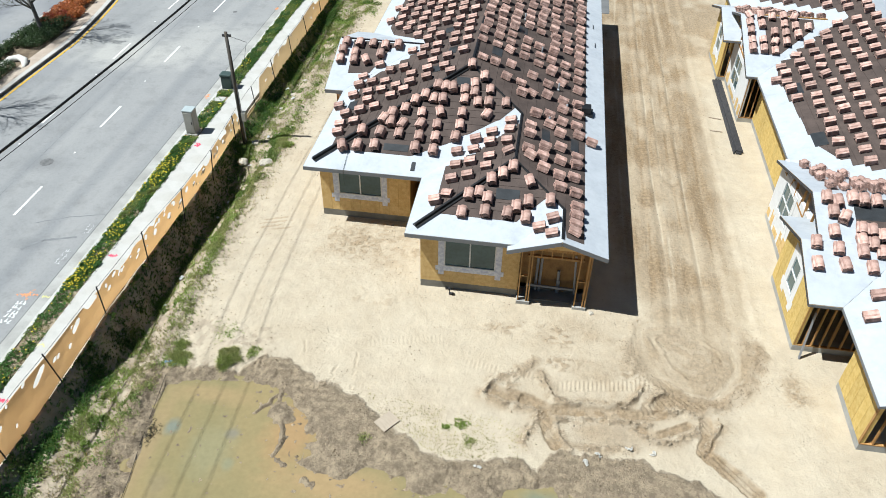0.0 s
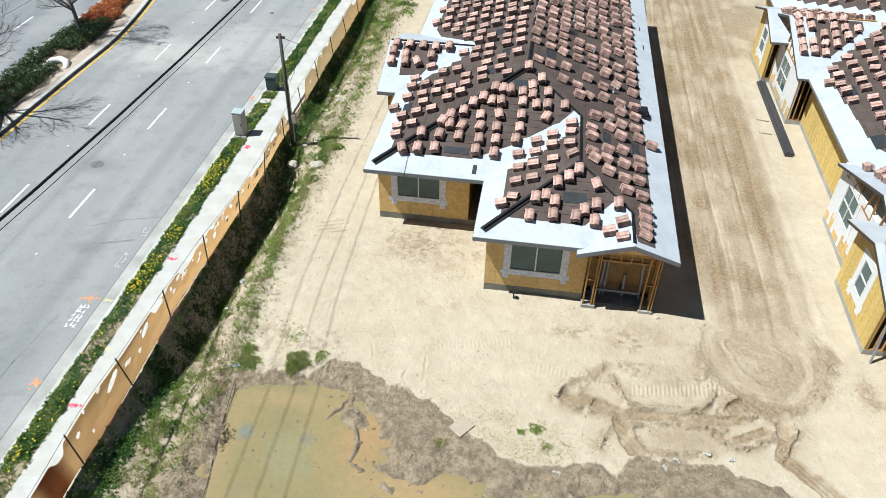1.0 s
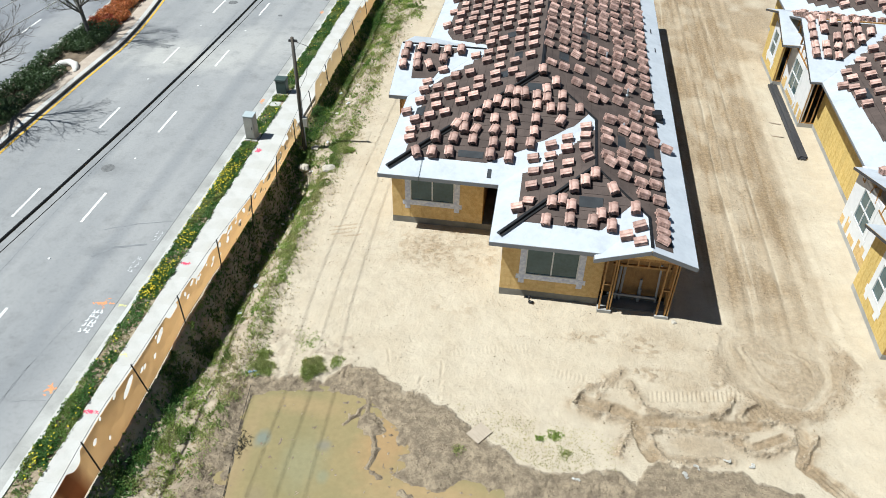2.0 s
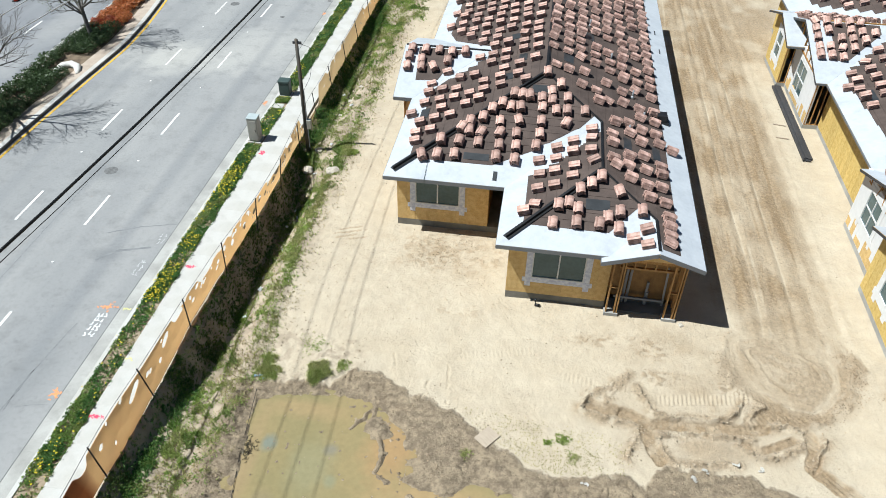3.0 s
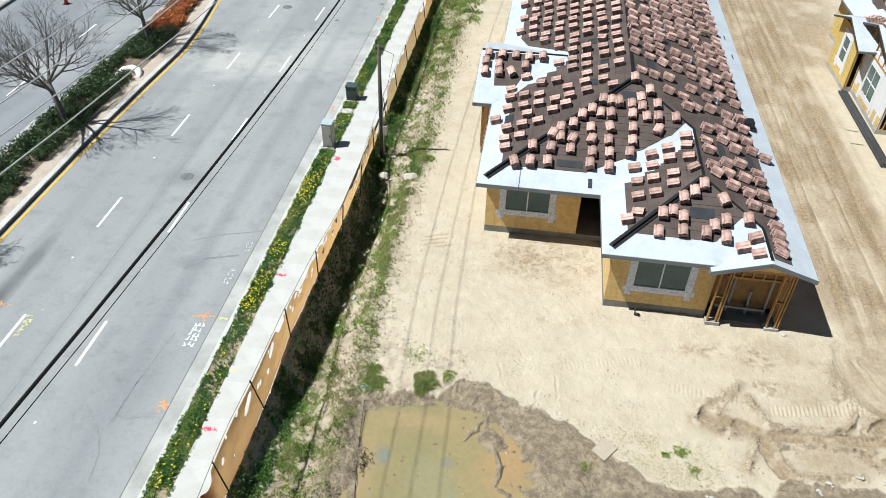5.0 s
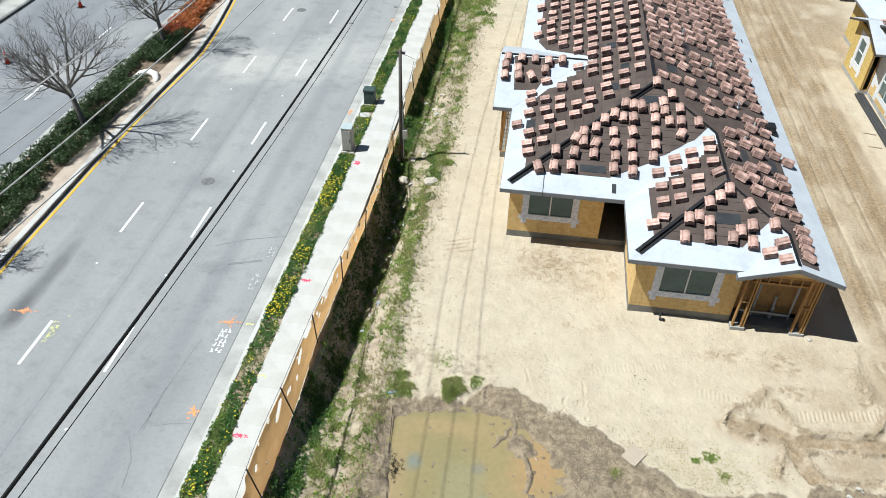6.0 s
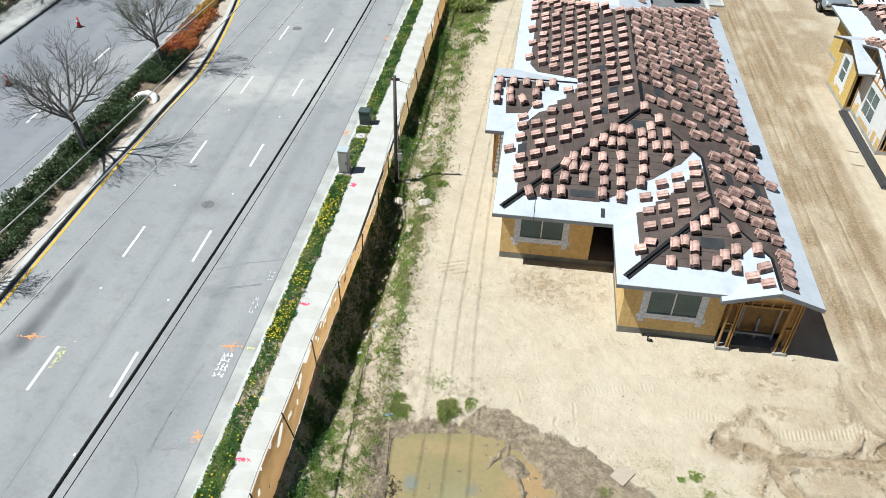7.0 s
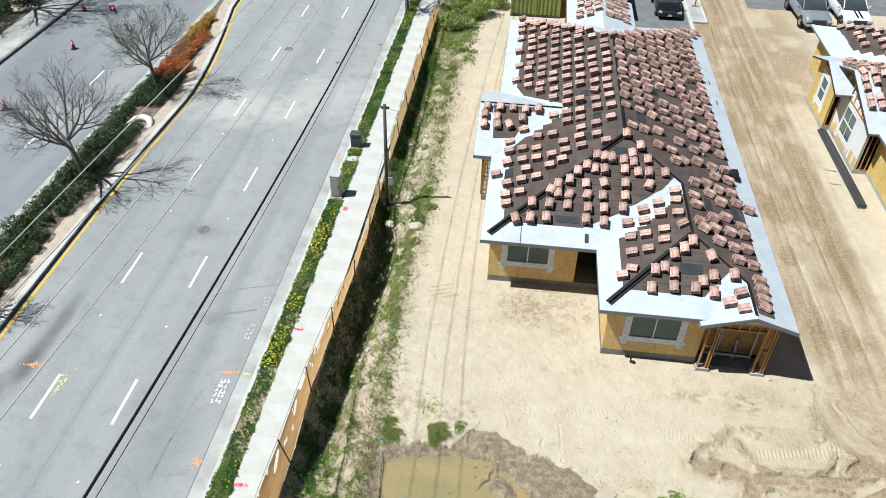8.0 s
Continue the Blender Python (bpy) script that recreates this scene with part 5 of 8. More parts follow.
part("header", boxm(3.9, 5.9, -0.3, -0.2, 2.2, 2.28), LUMBER, house)
for k in range(6):
    x = 4.0 + 0.36 * k
    part("cripple", boxm(x, x + 0.04, -0.3, -0.2, 2.28, 2.56), LUMBER, house)
bm = bmesh.new()
for pts in ([(3.75, -0.32), (6.1, -0.32)],):
    vs = [bm.verts.new(p) for p in ((3.6, -0.4, 2.72), (6.2, -0.4, 2.72), (5.0, -0.4, 3.22), (3.6, -0.36, 2.72), (6.2, -0.36, 2.72), (5.0, -0.36, 3.22))]
    for f in ((0, 1, 2), (5, 4, 3), (0, 3, 4, 1), (1, 4, 5, 2), (2, 5, 3, 0)):
        bm.faces.new([vs[i] for i in f])
part("gable_board", bm, OSB, house)
bm = bmesh.new()
beam(bm, (5.75, 0.3, 0.12), (5.6, 0.0, 2.2), 0.07, 0.04)
part("brace", bm, PIPE, house)
bm = bmesh.new()
beam(bm, (3.95, 0.2, 0.45), (5.7, 0.2, 0.42), 0.05, 0.09)
part("rail", bm, PIPE, house)
for x, r, h in ((4.3, 0.05, 1.75), (4.44, 0.05, 1.7), (5.1, 0.05, 1.15), (5.12, 0.07, 0.7)):
    part("vent_pipe", tube(bmesh.new(), [(x, 0.34, 0.1), (x, 0.34, h)], r), PIPE, house)
# open framing of the road-side bay
stud_wall(house, (-5.6, 9.7), (-4.85, 9.7), FLOOR, WT, 0.25)
stud_wall(house, (-5.6, 14.3), (-5.6, 9.7), FLOOR, WT, 0.4)

# --- the house across the dirt drive ---
house2 = thing("house", "single-storey house under construction with pale board walls and front gables", "house")
roof2 = new("roof")
roof2.parent = house2
HL, HX, HF, HR = 13.9, 19.8, -5.88, 27.6
h_left = lambda x, y: EAVE + (x - HL) * PITCH
h_right = lambda x, y: EAVE + (2 * HX - HL - x) * PITCH
GABLES = (  # front x, low y, high y, wall x
    (12.86, -1.94, 2.75, 13.3),
    (13.46, -1.85, 6.62, 13.8),
    (13.38, 14.0, 22.35, 13.75),
    (12.86, 18.03, 22.9, 13.3),
)
HA = HR - (HX - HL)       # rear apex
h_rear = lambda x, y: EAVE + (HR - y) * PITCH
for pts, zf in (([(HL, HF), (HX, HF), (HX, HA), (HL, HR)], h_left), ([(HX, HF), (2 * HX - HL, HF), (2 * HX - HL, HR), (HX, HA)], h_right), ([(HL, HR), (HX, HA), (2 * HX - HL, HR)], h_rear)):
    plane_part(roof2, "roof_deck", pts, zf, 0.05, -0.008, OSB)
    plane_part(roof2, "underlayment", pts, zf, 0.006, 0.0, MEMBRANE, "bluish white roofing membrane")
felt2 = [(HL + 1.1, HF + 0.3), (HX - 0.05, HF + 0.3), (HX - 0.05, HA - 0.1), (HL + 1.15, HR - 1.3), (HL + 1.15, 23.0), (HL + 4.7, 19.1), (HL + 4.7, 18.3), (HL + 3.5, 17.4), (HL + 0.95, 14.7), (HL + 0.75, 13.4), (HL + 1.1, 7.5), (HL + 1.7, 6.1), (HL + 4.75, 3.0), (HL + 4.75, 2.0), (HL + 1.6, -1.0), (HL + 1.1, -2.6)]
felt2 = felt2[:4] + stairs(felt2[3], felt2[4], 3, 11) + [felt2[4]] + stairs(felt2[4], felt2[5], 7, 12) + felt2[5:8] + stairs(felt2[7], felt2[8], 6, 13) + [felt2[8], felt2[9]] + stairs(felt2[9], felt2[10], 8, 14) + [felt2[10], felt2[11]] + stairs(felt2[11], felt2[12], 6, 15) + felt2[12:]
plane_part(roof2, "roof_felt", felt2, h_left, 0.006, 0.012, FELT, "dark brown roofing felt")
felt_courses(roof2, felt2, h_left, (1, 0))
plane_part(roof2, "roof_felt", [(14.5, 15.5), (15.1, 15.6), (16.9, 17.5), (16.9, 18.1), (14.5, 18.1)], lambda x, y: EAVE + (y - 14.0) * PITCH, 0.006, 0.016, FELT, "dark brown roofing felt")
plane_part(roof2, "roof_felt", [(14.75, -0.6), (15.05, -0.6), (17.4, 1.9), (17.4, 2.3), (14.75, 2.3)], lambda x, y: EAVE + (y + 1.85) * PITCH, 0.006, 0.024, FELT, "dark brown roofing felt")
for n, (fx, ya, yb, wx) in enumerate(GABLES):
    ym, half = (ya + yb) / 2, (yb - ya) / 2
    back = HL + half
    lift = 0.01 if fx < 13 else 0.0
    zl = lambda x, y, ya=ya: EAVE + (y - ya) * PITCH
    zh = lambda x, y, yb=yb: EAVE + (yb - y) * PITCH
    for pts, zf in (([(fx, ya), (HL, ya), (back, ym), (fx, ym)], zl), ([(fx, ym), (back, ym), (HL, yb), (fx, yb)], zh)):
        plane_part(roof2, "roof_deck", pts, zf, 0.05, lift - 0.004, OSB)
        plane_part(roof2, "underlayment", pts, zf, 0.006, lift + 0.006, MEMBRANE, "bluish white roofing membrane")
    top = EAVE + half * PITCH
    edge_board(roof2, (fx, ya, EAVE), (fx, ym, top), 0.1, DARKSTEEL)
    edge_board(roof2, (fx, ym, top), (fx, yb, EAVE), 0.1, DARKSTEEL)
    edge_board(roof2, (fx, ya, EAVE), (HL, ya, EAVE), 0.1)
    edge_board(roof2, (fx, yb, EAVE), (HL, yb, EAVE), 0.1)
    # exposed truss webs in the gable
    if n in (1, 2):
        for k in range(1, 12):
            y = ya + (yb - ya) * k / 12
            bm = bmesh.new()
            zt = EAVE + (half - abs(y - ym)) * PITCH - 0.08
            if zt > 2.75:
                beam(bm, (wx, y, 2.6), (wx, y + (0.18 if k % 2 else -0.18), zt), 0.04, 0.09, up=(1, 0, 0))
                part("truss_web", bm, LUMBER, roof2)
        bm = bmesh.new()
        beam(bm, (wx, ya + 0.4, 2.62), (wx, yb - 0.4, 2.62), 0.05, 0.09)
        part("truss_chord", bm, LUMBER, roof2)
for p, q in (((HL, HF, EAVE), (HL, -1.9, EAVE)), ((HL, 6.5, EAVE), (HL, 14.0, EAVE)), ((HL, 22.6, EAVE), (HL, HR, EAVE)), ((HL, HR, EAVE), (2 * HX - HL, HR, EAVE)), ((HL, HF, EAVE), (HX, HF, h_left(HX, 0)))):
    edge_board(roof2, p, q, 0.1)
for x0, x1, y0, y1 in ((14.48, 25.2, -5.1, -2.6), (15.9, 25.2, -2.6, -1.15), (14.48, 25.2, -1.15, 27.0), (13.3, 14.48, -1.15, 2.6), (13.78, 14.48, 2.6, 6.7), (13.75, 14.48, 14.8, 19.3), (13.3, 14.48, 19.3, 22.6)):
    part("foundation", boxm(x0, x1, y0, y1, -0.4, 0.22, 0.01), GUTTER, house2, "grey concrete foundation")
P2 = OSB_PALE
sheet_wall(house2, (15.9, -2.6), (14.48, -2.6), 0.22, WT, mat=P2)
sheet_wall(house2, (14.48, -2.6), (14.48, -5.1), 0.22, WT, mat=P2)
sheet_wall(house2, (13.3, 2.6), (13.3, -1.15), 0.22, WT, [(1.35, 2.15, 1.05, 2.35)], mat=P2)
window_in(house2, (13.3, 2.6), (0, -1), 1.35, 2.15, 1.05, 2.35, bars=0, cross=True, tape=WRAP, band=0.3)
sheet_wall(house2, (13.78, 6.7), (13.78, 2.6), 0.22, WT, [(1.0, 2.4, 1.15, 2.55)], mat=WRAP, panel=1.3)
window_in(house2, (13.78, 6.7), (0, -1), 1.0, 2.4, 1.15, 2.55, bars=1, cross=True, tape=WRAP, band=0.2)
sheet_wall(house2, (14.48, 14.8), (14.48, 6.7), 0.22, WT, mat=P2)
sheet_wall(house2, (13.75, 19.3), (13.75, 14.8), 0.22, WT, [(1.2, 2.8, 0.7, 2.3)], mat=WRAP, panel=1.3)
window_in(house2, (13.75, 19.3), (0, -1), 1.2, 2.8, 0.7, 2.3, bars=1, cross=True, tape=WRAP, band=0.2)
sheet_wall(house2, (13.3, 22.6), (13.3, 19.3), 0.22, WT, [(1.2, 2.1, 1.0, 2.4)], mat=P2)
window_in(house2, (13.3, 22.6), (0, -1), 1.2, 2.1, 1.0, 2.4, bars=0, cross=True, tape=WRAP, band=0.3)
sheet_wall(house2, (14.48, 27.0), (14.48, 22.6), 0.22, WT, mat=P2)
sheet_wall(house2, (25.2, -5.1), (25.2, 27.0), 0.22, WT, mat=P2)
sheet_wall(house2, (25.2, 27.0), (14.48, 27.0), 0.22, WT, mat=P2)
# bare boards below the torn lower edge of the wrap
rnd = random.Random(61)
for x, y0, y1 in ((13.78, 2.65, 6.65), (13.75, 14.85, 19.25)):
    y = y0
    while y < y1 - 0.3:
        w = rnd.uniform(0.25, 0.5)
        part("panel", boxm(x - 0.006, x + 0.006, y, min(y + w, y1), 0.24, rnd.uniform(0.45, 0.95)), OSB, house2, "bare orange board below torn wrap")
        y += w + rnd.choice((0.01, 0.01, 0.25))
for a, b, gap in (((13.35, -1.1), (14.48, -1.1), 0.3), ((14.5, -1.1), (15.6, -1.1), 0.4), ((14.48, -5.06), (16.8, -5.06), 0.4), ((13.8, 14.85), (14.9, 14.85), 0.3), ((13.35, 19.35), (14.1, 19.35), 0.3)):
    stud_wall(house2, a, b, 0.22, WT, gap)
sheet_wall(house2, (16.8, -5.06), (25.2, -5.06), 0.22, WT, mat=P2)
# walls behind the openings, coloured dark in place of shade
for y in (-1.9, 16.5):
    part("inner_wall", boxm(15.9, 16.04, y if y > 0 else -4.9, y + 2.5 if y > 0 else -1.0, 0.22, WT), SHADE_BOARD, house2)
bm = bmesh.new()
beam(bm, (14.2, 18.19, EAVE + 4.2 * PITCH + 0.02), (17.6, 18.19, EAVE + 4.2 * PITCH + 0.02), 0.06, 0.07)
part("ridge_board", bm, LUMBER, roof2)
bm = bmesh.new()
beam(bm, (HL + 0.2, HR - 0.2, EAVE + 0.09), (HX, HA, h_left(HX, 0) + 0.05), 0.09, 0.07)
part("hip_board", bm, BLACK_METAL, roof2, "black flashed hip board")
bm = bmesh.new()
beam(bm, (13.5, -1.55, -0.05), (13.55, -1.22, 1.9), 0.05, 0.09)
part("brace", bm, PIPE, house2)

# ---- stacks of roof tiles ----
def margin(pts, a=0.26):
    return inset(pts, a)


def set_stacks(places, zfun, run, seed):
    """Stacks at given places on a slope."""
    rnd = random.Random(seed)
    for x, y in places:
        STACKS.append((slope_pose(x, y, zfun(x, y) + 0.028, run, rnd.gauss(0, 4.0) + (rnd.choice((-20, 20)) if rnd.random() < 0.08 else 0)), rnd.choice((3, 4, 4, 4, 5)), rnd.random()))


SPOTS = {         # stacks set down by hand on the near slopes
    "front": ((-3.81, 3.93), (-3.2, 4), (-2.54, 4.12), (-3.17, 4.75), (-2.45, 4.77), (-1.7, 4.82), (-2.42, 5.43), (-2.12, 5.31), (-1.65, 5.33), (-2.13, 5.75), (-1.65, 6.04), (-1.32, 6.52), (-0.94, 6.82), (-0.61, 6.73), (-0.2, 6.69), (-0.96, 5.94), (-0.9, 5.34), (-0.86, 4.72), (-0.92, 4.16), (-0.21, 6.03), (-0.25, 5.41), (-0.2, 4.75), (-0.2, 4.12), (0.68, 5.44), (0.58, 4.87), (0.69, 6.07), (0.67, 6.81), (-0.51, 7.41), (-0.19, 7.37), (0.12, 7.34), (0.63, 7.28), (1, 7.66), (1.05, 7.18), (1.23, 6.74), (1.66, 7.43), (1.68, 6.74), (1.68, 6.1), (2.38, 6.82), (1.35, 8.09), (0.75, 8.72)),
    "aleft": ((0.8, 4.16), (1.44, 4.85), (1.42, 4.17), (2.04, 5.17), (2.05, 4.38), (2.74, 5.79), (2.73, 5.2), (2.72, 4.28), (2.78, 3.59), (2.11, 3.43), (2.05, 2.78), (0.86, 3.26), (1.41, 3.25), (0.84, 2.27), (1.43, 2.31), (0.8, 1.35), (0.43, 0.98)),
    "afront": ((2.31, 1.92), (1.58, 1.18), (1.93, 1.35), (2.27, 1.1), (1.42, 0.45), (2.24, 0.55), (3.03, 0.58), (3.32, 0.87), (3.73, 1.14), (3.69, 0.47), (3.7, 1.99), (3.04, 2.55), (2.7, 2.21), (4.49, 1.27)),
    "gable": ((4.68, 0.45), (4.23, 0.03), (4.65, -0.32)),
    "right": ((5.4, 1.29), (5.39, 0.77), (5.39, 0.33), (5.37, -0.11), (5.32, 2.12), (4.75, 2.15), (4.08, 2.95), (4.71, 3.87), (4.68, 2.86), (5.37, 4.64), (5.32, 3.99), (5.25, 3.07), (4.01, 3.71), (3.57, 3.51), (3.44, 3.86), (4.07, 4.41), (4.68, 4.83), (4.62, 5.83), (5.41, 6.24), (5.93, 6.06), (4.19, 6.25), (3.43, 4.98), (3.45, 5.7), (3.58, 6.66), (4.13, 6.9), (4.69, 6.82), (5.28, 6.88), (5.32, 7.9), (4.69, 7.84), (5.33, 8.74), (4.68, 8.56), (3.97, 8.55), (5.32, 10.05), (3.36, 8.28), (2.9, 7.92), (2.82, 8.8), (2.17, 8.77), (2.27, 10.04), (1.58, 9.69), (1.05, 9.75), (3.97, 9.54), (4.6, 10.2), (3.26, 9.78), (4.05, 10.8)),
    "left": ((-4.8, 7.36), (-4.25, 6.42), (-4.27, 5.58), (-4.21, 4.94), (-3.68, 5.61), (-3.64, 6.49), (-3.02, 6.55), (-3.47, 7.27), (-4.35, 8.15), (-3.68, 8.14), (-3.05, 8.06), (-2.46, 7.25), (-1.94, 7.49), (-4.31, 9.09), (-3.71, 9.11), (-3.09, 8.95), (-2.38, 8.05), (-1.8, 8.16), (-1.13, 8.37), (-4.36, 10.02), (-3.74, 10.83), (-3.03, 9.92), (-2.37, 9.82), (-1.89, 8.98), (-1.2, 9.1), (-0.45, 9.07), (-0.46, 10.05), (0.21, 10.33), (-1.13, 9.98), (-1.75, 10.8), (-1.14, 10.87), (-0.09, 8.37)),
}
for n, key in enumerate(SPOTS):
    set_stacks(SPOTS[key], ZF[key], RUN[key], 300 + n)
scatter_stacks([(x, max(y, 11.3)) for x, y in margin(FELTS["left"], -0.12)], z_left, (1, 0), 0.9, 0.65, 3, 0.97, (-4.33, 11.75), shear=0.06)
scatter_stacks([(x, max(y, 10.75)) for x, y in margin(FELTS["right"], 0.0)], z_right, (-1, 0), 0.86, 0.64, 7, 0.97, (5.35, 11.0), shear=0.12)
scatter_stacks([(-5.75, BY0 + 1.2), (-4.1, BY0 + 1.5), (-2.9, BYR - 0.1), (-5.8, BYR - 0.1)], z_bayf, (0, 1), 0.62, 0.55, 8, 0.95, (-5.65, BY0 + 0.1))
scatter_stacks(margin([(HL + 1.0, HF + 0.3), (HX - 0.1, HF + 0.3), (HX - 0.1, HA - 0.2), (HL + 1.1, HR - 1.3), (HL + 1.15, 23.0), (HL + 4.7, 19.1), (HL + 4.7, 18.3), (HL + 3.5, 17.4), (HL + 0.95, 14.7), (HL + 0.75, 13.4), (HL + 1.1, 7.5), (HL + 1.7, 6.1), (HL + 4.75, 3.0), (HL + 4.75, 2.0), (HL + 1.6, -1.0), (HL + 1.0, -2.6)], 0.12), h_left, (1, 0), 0.8, 0.76, 9, 0.97, (HL + 0.3, 0))
scatter_stacks([(13.7, 15.2), (14.9, 15.6), (16.9, 17.6), (16.9, 18.1), (13.7, 18.1)], lambda x, y: EAVE + (y - 14.0) * PITCH, (0, 1), 0.55, 0.58, 10, 0.9, (13.75, 14.5))
scatter_stacks([(13.7, 2.55), (18.2, 2.55), (16.6, 3.7), (14.1, 5.9), (13.8, 5.9)], lambda x, y: EAVE + (6.62 - y) * PITCH, (0, -1), 0.5, 0.55, 11, 0.94, (13.7, 6.3))
set_stacks(((13.29, 0.26), (13.23, -0.53), (13.92, 0.76), (13.98, 0.11), (14.12, -0.47), (14.75, 0.09), (14.77, 0.5), (15.12, 0.4), (15.35, 0.12), (14.96, -0.48), (13.84, 2.1), (14.2, 1.98), (14.0, 1.54), (14.33, 1.34), (14.69, 2.15), (15.05, 2.1),
            (15.5, 2.15), (15.14, 0.9), (15.47, 0.76), (14.82, 0.95), (15.9, 1.5), (16.3, 2.0)), lambda x, y: EAVE + (y + 1.85) * PITCH, (0, 1), 320)
set_stacks([(HL + 1.25 + 0.4 * k, HR - 1.45 - 0.4 * k) for k in range(11)], h_left, (1, 0), 322)
set_stacks(((14.9, -1.68), (14.48, -2.57), (14.52, 13.09)), h_left, (1, 0), 321)
scatter_stacks([(RX - 0.1, RA - 0.4), (RX + 0.1, RA - 0.4), (R - 0.4, REAR - 1.3), (R - 0.4, REAR - 0.6)], z_right, (-1, 0), 0.36, 0.42, 15, 0.9, (R, RA))
scatter_stacks([(RX + 0.1, RA - 0.4), (RX - 0.1, RA - 0.4), (L + 0.6, REAR - 1.1), (L + 0.6, REAR - 0.5)], z_left, (1, 0), 0.36, 0.42, 16, 0.8, (L, RA))
scatter_stacks([(13.6, 18.3), (18.0, 18.3), (16.4, 19.8), (14.4, 21.7), (13.7, 21.7)], lambda x, y: EAVE + (22.35 - y) * PITCH, (0, -1), 0.6, 0.6, 33, 0.94, (13.7, 22.0))

# ---- overhead lines, pole and fence ----
def wire(name, x, ax, z, az, bend, r, mat, label, y0=-70.0, y1=110.0):
    """A line along the road: place and height at y = 0, drift, fall and sag."""
    pts = [(x + ax * y, y, z + az * y + bend * y * y / 100) for y in (y0 + (y1 - y0) * k / 36 for k in range(37))]
    return tagged(part(name, tube(bmesh.new(), pts, r, 6), mat, smooth=True), label, "power line", "overhead lines")


for row in ((-14.32, -0.013, 11.575, -0.063, 0.008), (-13.1, 0.012, 11.8, -0.02, 0.2), (-12.3, 0.009, 11.84, -0.019, 0.2), (-11.54, 0.002, 11.64, -0.041, 0.178)):
    wire("power_line", *row, 0.013, WIRE, "thin bare aluminium power line high over the road")
wire("cable", -12.914, 0.001, 6.1, -0.056, 0.136, 0.045, CABLE, "thick black cable strung over the road")
wire("cable", -12.72, 0.001, 6.0, -0.056, 0.136, 0.012, CABLE, "thin black cable beside the thick one")

pole = thing("utility_pole", "short dark timber pole beside the fence", "utility pole", (-10.2, 8.85, 0))
part("shaft", tube(bmesh.new(), [(0, 0, -0.5), (0.02, -0.02, 2.5), (0.08, -0.15, 5.5)], [0.105, 0.09, 0.072], 12), POLE, pole, smooth=True)
part("top_bracket", box(bmesh.new(), -0.08, 0.3, -0.2, -0.12, 5.3, 5.4), DARKSTEEL, pole)
part("junction_box", boxm(0.1, 0.3, -0.12, 0.1, 1.05, 1.5, 0.01), BOX_PAINT, pole, "small grey box on the pole")
part("conduit", tube(bmesh.new(), [(0.12, -0.06, 0), (0.13, -0.07, 3.0)], 0.025), PIPE, pole)
bm = bmesh.new()
tube(bm, [(-10.1 + 10.2, -0.15, 5.35), (0.5, 0.9, 4.6), (0.3, 0.5, 3.4), (0.12, 0.0, 3.0)], 0.01, 5)
part("loose_wire", bm, CABLE, pole)


def fence_x(y, z):
    """The fence line, which leans towards the pavement at its near end."""
    top = float(np.interp(y, (-8, -3, 0, 3, 6, 10, 15, 30), (-11.15, -11.05, -10.8, -10.52, -10.52, -10.75, -10.85, -10.9)))
    base = float(np.interp(y, (-9, -6, -3.4, 0, 3), (-10.73, -10.72, -10.9, -10.76, -10.66)))
    return base + (top - base) * z / 1.25


spots(FABRIC, ((-10.7, 15.0, 6.0, 12.0, (0.752, 0.648, 0.48), 0.85), (-10.9, -10.7, 3.0, 0.75, (0.32, 0.144, 0.072), 0.85)), 0.3, 0.8)
fence = thing("fence", "sagging chain-link fence with torn tan windscreen fabric", "fence")
rnd = random.Random(21)
TOP = lambda y: 1.15 - 0.02 * float(step(0.0, -4.0, y)) - 0.12 * float(vnoise(y * 0.35, 0.0, 61))
for k in range(-5, 15):
    y = -3.6 + 3.05 * k
    bm = bmesh.new()
    tube(bm, [(fence_x(y, 0.0) + 0.14, y, -0.5), (fence_x(y, 1.35) + 0.12, y + rnd.uniform(0.0, 0.35), float(TOP(y)) + 0.22)], 0.024, 8)
    part("post", bm, DARKSTEEL, fence)
bm = bmesh.new()
tube(bm, [(fence_x(y, TOP(y) + 0.05) - 0.02, y, TOP(y) + 0.05) for y in np.arange(-20, 40, 0.8)], 0.008, 5)
part("top_wire", bm, DARKSTEEL, fence)


